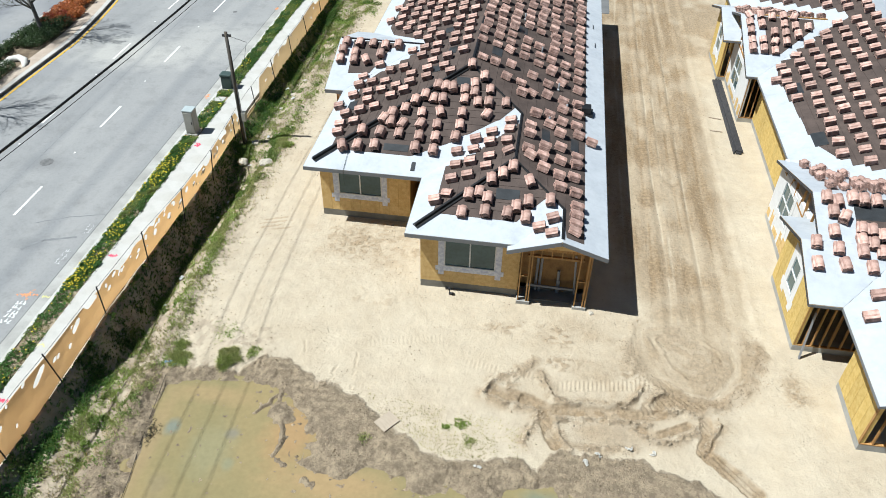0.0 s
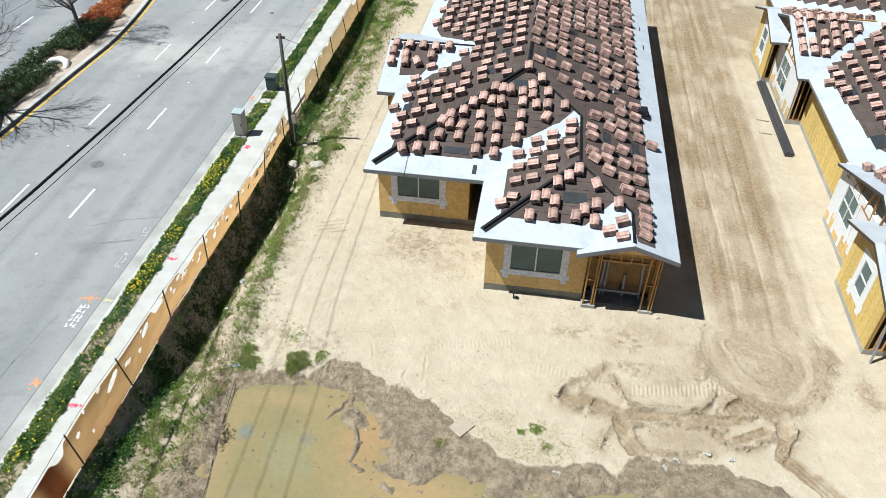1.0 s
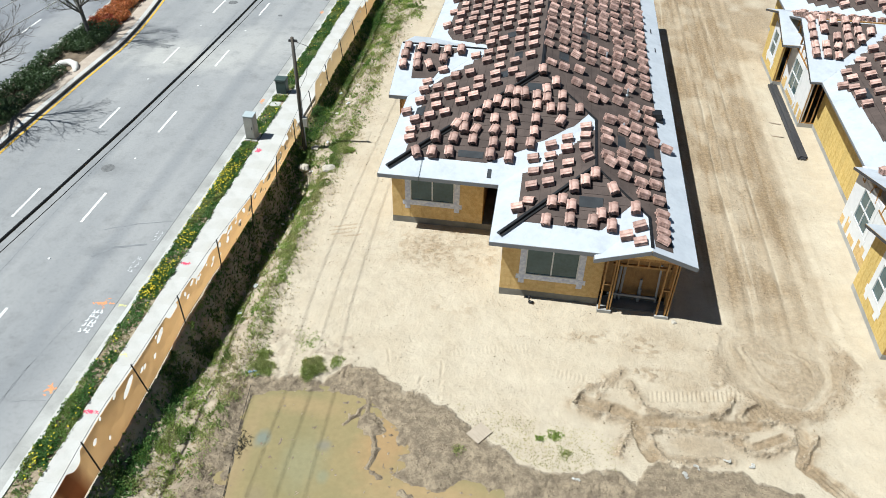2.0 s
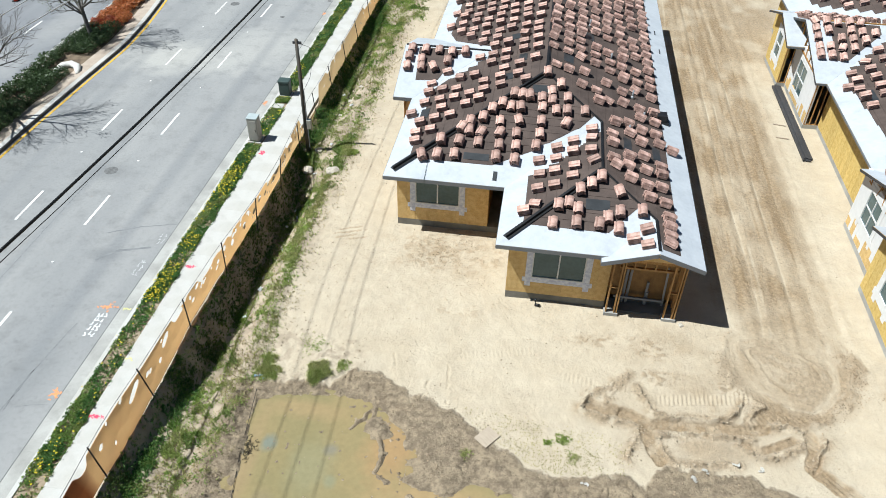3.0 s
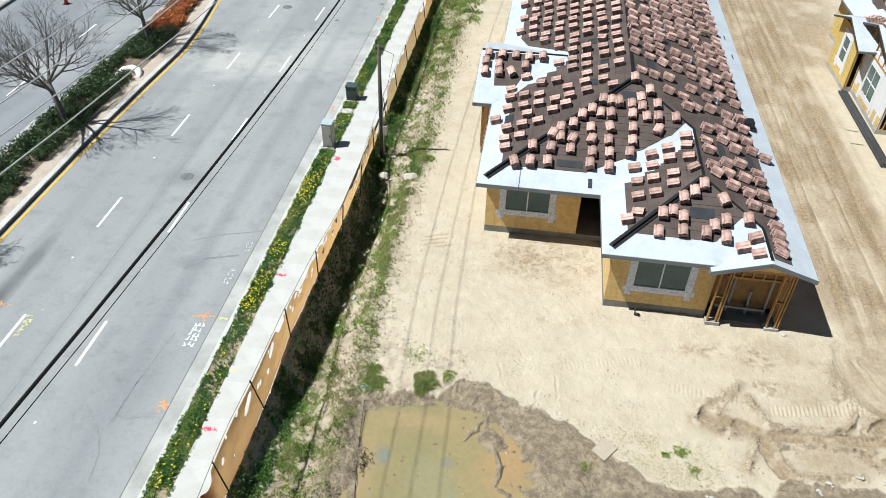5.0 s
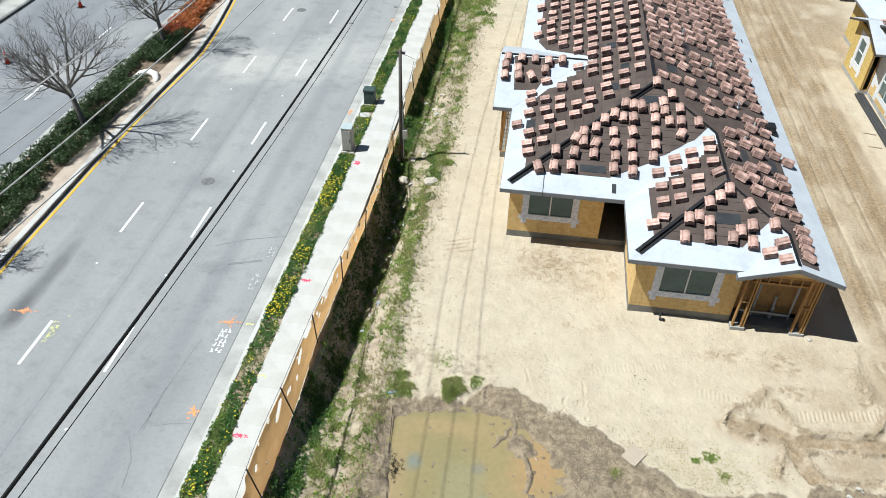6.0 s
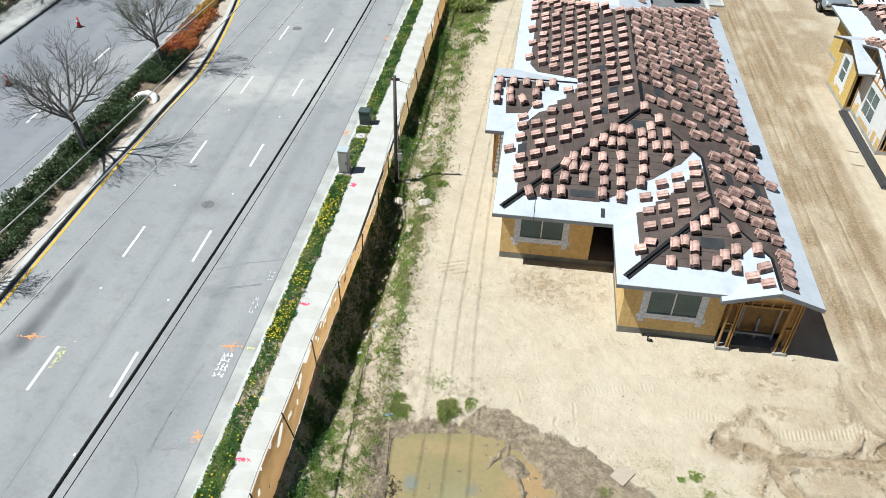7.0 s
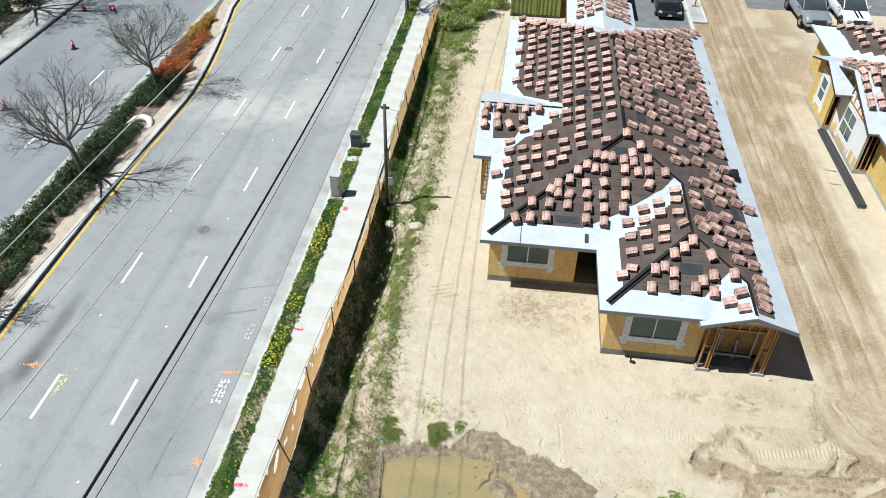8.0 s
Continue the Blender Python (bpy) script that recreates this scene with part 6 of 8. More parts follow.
def fabric():
    ys = np.arange(-13, 32, 0.026)
    n = 54
    verts, faces, keep = [], [], {}
    for i, y in enumerate(ys):
        top = float(TOP(y)) - 0.22 * float(step(0.55, 0.75, fbm(y * 0.8, 3.0, 3, 62))) - 0.85 * float(step(9.3, 9.9, y) * step(13.2, 12.4, y))
        low = 0.06 + 0.1 * float(vnoise(y * 0.9, 4.0, 64))
        for j in range(n + 1):
            z = low + (top - low) * j / n
            sag = (0.05 + 0.1 * float(step(4.5, 5.5, y) * step(9.5, 8.5, y))) * float(fbm(y * 1.6, z * 2.5, 3, 63)) * math.sin(math.pi * j / n)
            verts.append((fence_x(y, z) + sag, y, z))
    holes = []
    r = random.Random(5)
    for _ in range(75):
        holes.append((r.uniform(-16, 34), r.uniform(0.4, 1.2), r.uniform(0.04, 0.13), r.uniform(0.03, 0.06)))
    for _ in range(16):
        holes.append((r.uniform(-9.5, 13.0), r.uniform(0.35, 0.95), r.uniform(0.08, 0.19), r.uniform(0.035, 0.075)))
    for k in range(27):  # wind vents in two rows
        holes.append((-3.4 + 0.56 * k + r.uniform(-0.12, 0.12), (0.92, 0.72)[k % 2] + r.uniform(-0.05, 0.05), r.uniform(0.1, 0.17), r.uniform(0.05, 0.07) if k < 6 else r.uniform(0.09, 0.13)))
    holes += [(-4.85, 0.84, 0.32, 0.08), (-7.1, 0.84, 0.42, 0.08), (-6.3, 0.75, 0.14, 0.05), (5.6, 1.0, 0.5, 0.2)]
    gap = lambda y, z: any(abs(y - a) < c and abs(z - b - 0.25 * (y - a)) < d * (1 - ((y - a) / c) ** (4 if c > 0.3 else 2)) for a, b, c, d in holes)
    for i in range(len(ys) - 1):
        for j in range(n):
            a = i * (n + 1) + j
            y, z = ys[i] + 0.013, (verts[a][2] + verts[a + 1][2]) / 2
            if not gap(y, z):
                faces.append((a, a + 1, a + n + 2, a + n + 1))
    me_ob = mesh_of("windscreen", verts, faces, FABRIC, fence, smooth=True)
    mod = me_ob.modifiers.new("thickness", "SOLIDIFY")
    mod.thickness = 0.006
    return tagged(me_ob, "tan fabric with holes and tears")


fabric()

# ---- utility boxes on the verge ----
cab = thing("utility_cabinet", "beige grey metal utility cabinet standing beside the pavement", "cabinet", (-12.75, 8.85, 0.1))
part("body", boxm(-0.24, 0.24, -0.24, 0.24, 0.06, 1.25, 0.015), BOX_PAINT, cab)
part("plinth", boxm(-0.31, 0.31, -0.3, 0.3, -0.05, 0.06, 0.01), CONCRETE, cab)
part("door", boxm(-0.2, 0.2, -0.262, -0.242, 0.14, 1.18, 0.006), BOX_PAINT, cab)
part("handle", boxm(0.12, 0.15, -0.28, -0.262, 0.6, 0.74), DARKSTEEL, cab)
part("cap", boxm(-0.26, 0.26, -0.26, 0.26, 1.25, 1.31, 0.02), CAP_PAINT, cab, "pale blue-grey cap")
trf = thing("utility_pedestal", "dark green utility pedestal on the flowery verge", "utility box", (-12.75, 13.5, 0.1))
part("body", boxm(-0.28, 0.28, -0.22, 0.22, 0.03, 0.72, 0.04), GREEN_PAINT, trf)
part("lid", boxm(-0.31, 0.31, -0.25, 0.25, 0.72, 0.86, 0.05), GREEN_PAINT, trf)
part("base", boxm(-0.33, 0.33, -0.27, 0.27, -0.04, 0.03), CONCRETE, trf)
tagged(part("vault_lid", boxm(-13.1, -12.5, 12.0, 12.45, 0.09, 0.125, 0.01), CONCRETE), "pale concrete vault lid in the verge", "vault lid")

# ---- plants ----
def blades(points, rnd, length, width, lean, count=4):
    """Small leaves that spring from points: arrays of corners and faces for one joined mesh."""
    pts = np.repeat(np.asarray(points, float), count, axis=0)
    n = len(pts)
    ang = rnd.uniform(0, 2 * np.pi, n)
    ln = rnd.uniform(*length, n)
    ti = rnd.uniform(*lean, n)
    wd = rnd.uniform(*width, n)
    d = np.stack([np.cos(ang) * np.sin(ti), np.sin(ang) * np.sin(ti), np.cos(ti)], -1)
    s = np.stack([-np.sin(ang), np.cos(ang), 0 * ang], -1)
    mid, tip = pts + d * ln[:, None] * 0.55, pts + d * ln[:, None] - np.stack([0 * ang, 0 * ang, 0.25 * ln * np.sin(ti)], -1)
    verts = np.stack([pts, mid + s * wd[:, None] / 2, tip, mid - s * wd[:, None] / 2], 1).reshape(-1, 3)
    faces = np.arange(4 * n).reshape(-1, 4)
    return verts, faces


def stuff(name, verts, faces, mat, label, category, parent=None):
    me = bpy.data.meshes.new(name)
    me.from_pydata(verts.tolist(), [], faces.tolist())
    me.materials.append(mat)
    ob = new(name, me)
    ob.parent = parent
    return tagged(ob, label, category, kind="stuff")


RNG = np.random.default_rng(7)

# flowers and leaves on the verge
def verge_bare(x, y):
    """Where the planting has thinned out to soil."""
    b = 0.9 * step(0.52, 0.64, fbm(x * 1.6 + 4, y * 0.45, 3, 72)) * step(-1.0, -3.5, y)
    b = np.maximum(b, np.exp(-((y + 5.6) / 1.15) ** 4) * (0.6 + 0.4 * step(0.3, 0.5, fbm(x * 3.0, y * 2.0, 3, 70))))
    b = np.maximum(b, 0.8 * step(0.5, 0.6, fbm(x * 2.6 + 1, y * 0.9, 3, 69)) * step(5.0, 2.0, y) * step(-12.75, -12.4, x))
    return np.where((np.abs(y - 8.85) < 0.45) | (np.abs(y - 13.5) < 0.4) | (np.abs(y - 12.2) < 0.3), 1.0, b)


n = 60000
vx, vy = RNG.uniform(-13.12, -12.28, n), RNG.uniform(-14, 40, n)
rim_w = 0.09 * fbm(vy * 1.7, vx * 0 + 3.0, 3, 68)
ok = (vx > -13.12 + rim_w) & (vx < -12.28 - 1.2 * rim_w) & (RNG.uniform(0, 1, n) < np.clip(0.25 + 1.6 * (fbm(vx * 2.2, vy * 1.1, 4, 71) - 0.25), 0.15, 1) * (1 - 0.97 * verge_bare(vx, vy)))
mound = 0.11 * step(0.35, 0.7, fbm(vx * 3.4, vy * 3.4, 3, 67))
pts = np.stack([vx, vy, 0.1 + mound * RNG.uniform(0.3, 1.0, n)], -1)[ok]
light = fbm(pts[:, 0] * 2.4, pts[:, 1] * 1.3, 3, 66) > 0.56
v, f = blades(pts[~light], RNG, (0.045, 0.12), (0.025, 0.05), (0.3, 1.25), 4)
stuff("groundcover", v, f, VERGE_LEAF, "low leafy dark green groundcover along the verge", "groundcover")
v, f = blades(pts[light], RNG, (0.045, 0.11), (0.02, 0.04), (0.3, 1.25), 4)
stuff("groundcover", v, f, WEED_DARK, "brighter green groundcover between the flowers", "groundcover")
n = 2600
vx, vy = RNG.uniform(-13.0, -12.4, n), RNG.uniform(-14, 3, n)
ok = (RNG.uniform(0, 1, n) < verge_bare(vx, vy) * step(0.4, 0.55, fbm(vx * 3, vy * 2, 3, 65)))
v, f = blades(np.stack([vx, vy, np.full(n, 0.1)], -1)[ok], RNG, (0.04, 0.12), (0.008, 0.02), (0.3, 1.3), 4)
stuff("dry_grass", v, f, DRY, "dry straw and thin grass on the bare verge", "dry grass")
n = 4800
vx, vy = RNG.uniform(-13.06, -12.38, n), RNG.uniform(-14, 40, n)
bed = fbm(vx * 1.1, vy * 0.55, 3, 73)
ok = RNG.uniform(0, 1, n) < (0.06 + 0.94 * step(0.42, 0.6, bed)) * (1 - verge_bare(vx, vy)) * (0.4 + 0.6 * step(-6.0, -3.0, vy)) * (1 - 0.6 * step(12.0, 18.0, vy))
c = np.stack([vx, vy, RNG.uniform(0.2, 0.29, n)], -1)[ok]
a6 = np.arange(6) * np.pi / 3
rim = np.stack([np.cos(a6), np.sin(a6), 0.25 * np.cos(2 * a6)], -1)
rad = RNG.uniform(0.016, 0.034, len(c))
v = (c[:, None] + rim[None] * rad[:, None, None]).reshape(-1, 3)
stuff("flowers", v, np.arange(len(v)).reshape(-1, 6), FLOWER, "small yellow flowers scattered over the verge", "flowers")

# weeds beside the fence and round the puddle
n = 210000
vx, vy = RNG.uniform(-10.7, -6.6, n), RNG.uniform(-12.5, 34, n)
m1, m2 = fbm(vx * 0.9, vy * 0.55, 4, 75), fbm(vx * 3.0, vy * 3.0, 3, 76)
clump = step(0.4, 0.56, fbm(vx * 1.7, vy * 1.4, 3, 74))
band = np.exp(-((vx + 10.15) / 0.55) ** 2) * 1.5 * (0.45 + 0.55 * clump) * (1 - 0.1 * step(-3.5, -1.5, vy) * step(9.0, 7.0, vy)) + np.exp(-((vx + 9.35) / 0.4) ** 2) * 0.8 * clump + np.exp(-((vx + 8.5 + 0.2 * np.sin(vy * 0.35)) / 0.36) ** 2) * 2.2 * (0.3 + 0.7 * step(0.38, 0.5, m1)) * (0.25 + 0.75 * step(-5.5, -3.0, vy)) * (0.35 + 0.65 * step(12.0, 9.0, vy))
band = band + 0.4 * step(-7.9, -9.2, vx) * step(-2.0, -5.0, vy) * step(0.45, 0.6, m2)
band = band + 0.6 * step(1.5, -2.0, vy) * np.exp(-((vx + 9.35) / 0.5) ** 2) * clump
band = band * (1 - step(0.5, -2.0, vy) * 0.8 * step(0.52, 0.4, fbm(vx * 2.4, vy * 2.0, 3, 81)))
band = band + 0.9 * step(22.0, 27.0, vy) * step(-6.9, -8.0, vx) * step(0.35, 0.5, m1)
band = band * (0.5 + 0.5 * step(0.42, 0.58, fbm(vx * 2.6, vy * 2.2, 3, 83)))
keep = (RNG.uniform(0, 1, n) < band * np.clip(0.2 + 1.6 * (m2 - 0.28), 0.05, 1)) & (pond_far(vx, vy) > 0.1)
wx, wy = vx[keep], vy[keep]
pts = np.stack([wx, wy, ground_height(wx, wy)], -1)
dark = ((wx < -9.5 - 0.35 * step(2.0, -1.0, wy)) & (wy < 9.0)) | (fbm(wx * 1.2, wy * 1.2, 2, 77) > 0.6)
v, f = blades(pts[dark], RNG, (0.04, 0.15), (0.018, 0.045), (0.15, 1.2), 4)
stuff("weeds", v, f, WEED_DARK, "leafy dark green weeds in the ditch beside the fence", "weeds")
v, f = blades(pts[~dark], RNG, (0.04, 0.15), (0.008, 0.022), (0.1, 1.0), 5)
stuff("weeds", v, f, WEED, "bright green weeds and grass on the bank", "weeds")
n = 17000
vx, vy = RNG.uniform(-10.68, -9.7, n), RNG.uniform(-12.5, 28, n)
keep = RNG.uniform(0, 1, n) < (0.1 + 0.75 * step(0.42, 0.56, fbm(vx * 1.5, vy * 1.1, 3, 82))) * step(-9.8, -10.2, vx) * (1 - 0.45 * step(-3.5, -1.5, vy) * step(8.0, 6.0, vy))
wx, wy = vx[keep], vy[keep]
v, f = blades(np.stack([wx, wy, ground_height(wx, wy)], -1), RNG, (0.07, 0.19), (0.02, 0.05), (0.15, 1.1), 4)
stuff("weeds", v, f, VERGE_LEAF, "tall dark green weeds at the foot of the fence", "weeds")
n = 30000
vx, vy = RNG.uniform(-10.2, -7.2, n), RNG.uniform(-12.5, 30, n)
keep = (RNG.uniform(0, 1, n) < 0.8 * step(0.44, 0.58, fbm(vx * 2.0, vy * 1.6, 3, 78)) * (0.45 + 0.55 * step(-2.0, -4.5, vy)) * step(-7.3, -8.1, vx)) & (pond_far(vx, vy) > 0.25)
wx, wy = vx[keep], vy[keep]
v, f = blades(np.stack([wx, wy, ground_height(wx, wy)], -1), RNG, (0.05, 0.16), (0.01, 0.025), (0.3, 1.3), 3)
stuff("dry_grass", v, f, DRY, "dry straw-coloured grass on the bank", "dry grass")


def tuft(x, y, r, h, count, mat, label):
    count = int(count * 2.6)
    a = RNG.uniform(0, 2 * np.pi, count)
    q = r * RNG.uniform(0, 1, count) ** 0.7 * (0.45 + 1.1 * vnoise(a * 1.6, a * 0 + x, 95))
    px, py = x + q * np.cos(a), y + q * np.sin(a)
    v, f = blades(np.stack([px, py, ground_height(px, py) - 0.01], -1), RNG, (h * 0.35, h), (0.007, 0.017), (0.15, 1.05), 5)
    ob = stuff("grass_tuft", v, f, mat, label, "grass tuft")
    return ob


for x, y, r, h, c in ((-5.9, -4.55, 0.36, 0.24, 420), (-7.6, -4.75, 0.34, 0.2, 260), (-7.75, -4.2, 0.22, 0.2, 110), (-5.2, -4.1, 0.25, 0.14, 60),
                      (2.35, -5.9, 0.22, 0.12, 60), (1.9, -6.1, 0.14, 0.12, 30), (2.7, -6.5, 0.2, 0.1, 40), (-0.6, -6.9, 0.2, 0.1, 40), (-8.0, 8.6, 0.25, 0.25, 120), (-6.4, -3.4, 0.5, 0.08, 80)):
    tuft(x, y, r, h, c, WEED, "bright green tuft of grass on the dirt")
# sprouts over the pale crust
n = 4200
vx, vy = RNG.uniform(-0.9, 5.0, n), RNG.uniform(-7.2, -4.9, n)
keep = (RNG.uniform(0, 1, n) < (0.15 + 0.85 * step(0.36, 0.55, fbm(vx * 1.5, vy * 1.5, 3, 79))) * step(4.9, 3.4, vx) * step(-5.0, -5.6, vy + 0.1 * vx)) & (vy > np.interp(vx, MUD_X, MUD_Y) + 0.05)
wx, wy = vx[keep], vy[keep]
v, f = blades(np.stack([wx, wy, ground_height(wx, wy)], -1), RNG, (0.012, 0.036), (0.01, 0.02), (0.5, 1.4), 5)
stuff("sprouts", v, f, SPROUT, "tiny dark sprouts over the pale crust", "sprouts")


def leaf_cloud(centre, radii, count, size, rnd, shell=0.55):
    """Leaf corners scattered through an uneven blob."""
    u = rnd.normal(size=(count, 3))
    u /= np.linalg.norm(u, axis=1, keepdims=True)
    lump = 0.75 + 0.5 * fbm(u[:, 0] * 2.2 + 7, u[:, 1] * 2.2 + u[:, 2] * 3.1, 3, int(rnd.integers(1, 900)))
    rr = (shell + (1 - shell) * rnd.uniform(0, 1, count)) * lump
    p = np.asarray(centre) + u * rr[:, None] * np.asarray(radii)
    t = rnd.normal(size=(count, 3))
    t /= np.linalg.norm(t, axis=1, keepdims=True)
    nrm = u + 0.7 * rnd.normal(size=(count, 3))
    s = np.cross(nrm, t)
    s /= np.linalg.norm(s, axis=1, keepdims=True) + 1e-6
    t = np.cross(s, nrm)
    t /= np.linalg.norm(t, axis=1, keepdims=True) + 1e-6
    sz = size * rnd.uniform(0.6, 1.25, count)[:, None]
    verts = np.stack([p - t * sz, p + s * sz * 0.45, p + t * sz, p - s * sz * 0.45], 1).reshape(-1, 3)
    return verts


def shrub(seed, r, h, leaf, mat, count=520):
    rnd = np.random.default_rng(seed)
    ob = thing("shrub", "clipped dark green shrub in the median bed", "shrub")
    v = leaf_cloud((0, 0, h * 0.52), (r, r, h * 0.5), count, leaf, rnd)
    v[:, 2] = np.maximum(v[:, 2], 0.02)
    me = bpy.data.meshes.new("crown")
    me.from_pydata(v.tolist(), [], np.arange(len(v)).reshape(-1, 4).tolist())
    me.materials.append(mat)
    new("crown", me).parent = ob
    bm = bmesh.new()
    for k in range(6):
        a = k * 1.05 + seed
        tube(bm, [(0.03 * math.cos(a), 0.03 * math.sin(a), -0.05), (r * 0.45 * math.cos(a), r * 0.45 * math.sin(a), h * 0.6)], [0.02, 0.008], 5)
    part("stem", bm, SHRUB_TWIG, ob)
    return ob


SHRUBS = [shrub(k, 0.46 + 0.04 * k, 0.5 + 0.05 * k, 0.06, SHRUB, 620) for k in range(3)]
REDS = [shrub(10 + k, 0.44, 0.5 + 0.03 * k, 0.06, (DARK_RED_LEAF, RED_LEAF, YELLOW_LEAF)[k // 2], 560) for k in range(6)]
rnd = random.Random(31)
spots = []
y = -14.0
while y < 19.0:
    spots.append((-26.7 + rnd.uniform(-0.12, 0.12), y))
    if not (13.2 < y < 15.4) and not (3.4 < y < 5.2 and rnd.random() < 0.5):
        spots.append((-25.4 + rnd.uniform(-0.14, 0.14), y + 0.3))
    if rnd.random() < 0.55 and not (13.0 < y < 15.6):
        spots.append((-26.15 + rnd.uniform(-0.15, 0.15), y + 0.15))
    y += rnd.uniform(0.68, 0.84)
for i, (x, y) in enumerate(spots):
    s = rnd.uniform(0.95, 1.25)
    ob = copy_thing(SHRUBS[i % 3], pose(x, y, 0.1, 0, 0, rnd.uniform(0, 360)))
    ob.scale = (s, s, s * rnd.uniform(0.85, 1.1))
    tagged(ob, group="shrubs on the median")
y = 19.2
i = 0
while y < 29.0:
    for x in (-26.7, -26.0, -25.4):
        if x < median_x(y) - 1.15:
            ob = copy_thing(REDS[i % 2 + (0 if y < 20.2 + rnd.uniform(-1, 1) else 2 if y < 25.2 + rnd.uniform(-1.5, 1.5) else 4)], pose(x + rnd.uniform(-0.12, 0.12), y + rnd.uniform(-0.15, 0.15), 0.1, 0, 0, rnd.uniform(0, 360)))
            ob.scale = (rnd.uniform(0.85, 1.1),) * 3
            tagged(ob, "red and orange leaved shrub in the median bed", group="red shrubs on the median")
            i += 1
    y += 0.62
for ob in (*SHRUBS, *REDS):
    for o in (*ob.children_recursive, ob):
        bpy.data.objects.remove(o)


def bare_tree(x, y, height, seed, leaves=0, name="tree", label="leafless young street tree with spreading grey branches", z=0.1, lean=(0.0, 0.0), spread=0.85):
    rnd = random.Random(seed)
    ob = thing(name, label, "tree", (x, y, z))
    bm, tips = bmesh.new(), []
    fork = height * 0.35
    top = Vector((lean[0], lean[1], fork))
    r0 = 0.024 * height
    tube(bm, [(0, 0, -0.15), (0, 0, 0.05), (top.x * 0.5, top.y * 0.5, fork * 0.5), tuple(top)], [r0 * 1.25, r0 * 1.05, r0 * 0.85, r0 * 0.75], 9)
    part("trunk", bm, BARK, ob, smooth=True)
    bm = bmesh.new()

    def grow(p, d, length, r, level):
        pts, rad, dirs, q = [p], [r], [d], Vector(p)
        steps = (7, 6, 4, 3)[level]
        for k in range(steps):
            d = (d + Vector((rnd.gauss(0, 0.07), rnd.gauss(0, 0.07), 0.035 + rnd.gauss(0, 0.05)))).normalized()
            q = q + d * length / steps
            pts.append(q.copy())
            dirs.append(d.copy())
            rad.append(max(0.0065, r * (1 - 0.72 * (k + 1) / steps)))
        tube(bm, pts, rad, (7, 5, 4, 3)[level], cap=False)
        tips.append(q.copy())
        if level == 3:
            return
        turn = rnd.uniform(0, 6.28)
        for k in range((8, 6, 4)[level]):
            at = 0.22 + 0.78 * (k + rnd.uniform(0.2, 0.9)) / (8, 6, 4)[level]
            i = min(steps, max(1, round(at * steps)))
            turn += 2.4 + rnd.uniform(-0.5, 0.5)
            along = dirs[i]
            across = along.orthogonal().normalized()
            side = across * math.cos(turn) + along.cross(across) * math.sin(turn)
            nd = (along + side * rnd.uniform(0.5, 0.95)).normalized()
            nd.z = max(nd.z, -0.08)
            grow(pts[i], nd.normalized(), length * rnd.uniform(0.46, 0.62) * (1.12 - 0.4 * at), max(0.007, rad[i] * 0.62), level + 1)

    for k in range(7):
        a = 2 * math.pi * k / 7 + rnd.uniform(-0.3, 0.3)
        out = spread * rnd.uniform(0.55, 1.35)
        d = Vector((math.cos(a) * out, math.sin(a) * out, rnd.uniform(0.6, 1.0))).normalized()
        grow(top - Vector((0, 0, 0.08 * k)), d, height * rnd.uniform(0.4, 0.52), r0 * 0.5, 0)
    part("crown", bm, BARK, ob, smooth=True)
    if leaves:
        nr = np.random.default_rng(seed)
        pick = [tips[rnd.randrange(len(tips))] for _ in range(leaves)]
        c = np.array([t[:] for t in pick]) + nr.normal(0, 0.12, (leaves, 3))
        v, f = blades(c, nr, (0.05, 0.11), (0.03, 0.05), (0.2, 2.6), 2)
        me = bpy.data.meshes.new("foliage")
        me.from_pydata(v.tolist(), [], f.tolist())
        me.materials.append(YOUNG_LEAF)
        new("foliage", me).parent = ob
    return ob


bare_tree(-25.72, 8.33, 6.6, 3, lean=(-0.35, 0.1))
bare_tree(-26.0, 17.9, 5.6, 8, leaves=900, label="young street tree with grey branches and sparse new leaves", lean=(-0.1, 0.0))
bare_tree(-26.5, -1.9, 4.8, 12)
bare_tree(-13.0, 32.3, 6.5, 15, label="leafless street tree with a dark trunk beside the pavement")


def leafy_bush(x, y, r, h, seed, count=2600, label="large bright green bush on the bank", mat=WEED):
    nr = np.random.default_rng(seed)
    ob = thing("bush", label, "bush", (x, y, 0))
    v = np.concatenate([leaf_cloud((nr.normal(0, r * 0.35), nr.normal(0, r * 0.35), h * nr.uniform(0.3, 0.65)), (r * 0.65, r * 0.65, h * 0.4), count // 5, 0.09, nr, 0.3) for _ in range(5)])
    v[:, 2] = np.maximum(v[:, 2], 0.0)
    me = bpy.data.meshes.new("crown")
    me.from_pydata(v.tolist(), [], np.arange(len(v)).reshape(-1, 4).tolist())
    me.materials.append(mat)
    new("crown", me).parent = ob
    bm = bmesh.new()
    for k in range(7):
        a = k * 0.9 + seed
        tube(bm, [(0, 0, -0.1), (r * 0.5 * math.cos(a), r * 0.5 * math.sin(a), h * 0.7)], [0.03, 0.01], 5)
    part("stem", bm, SHRUB_TWIG, ob)
    return ob


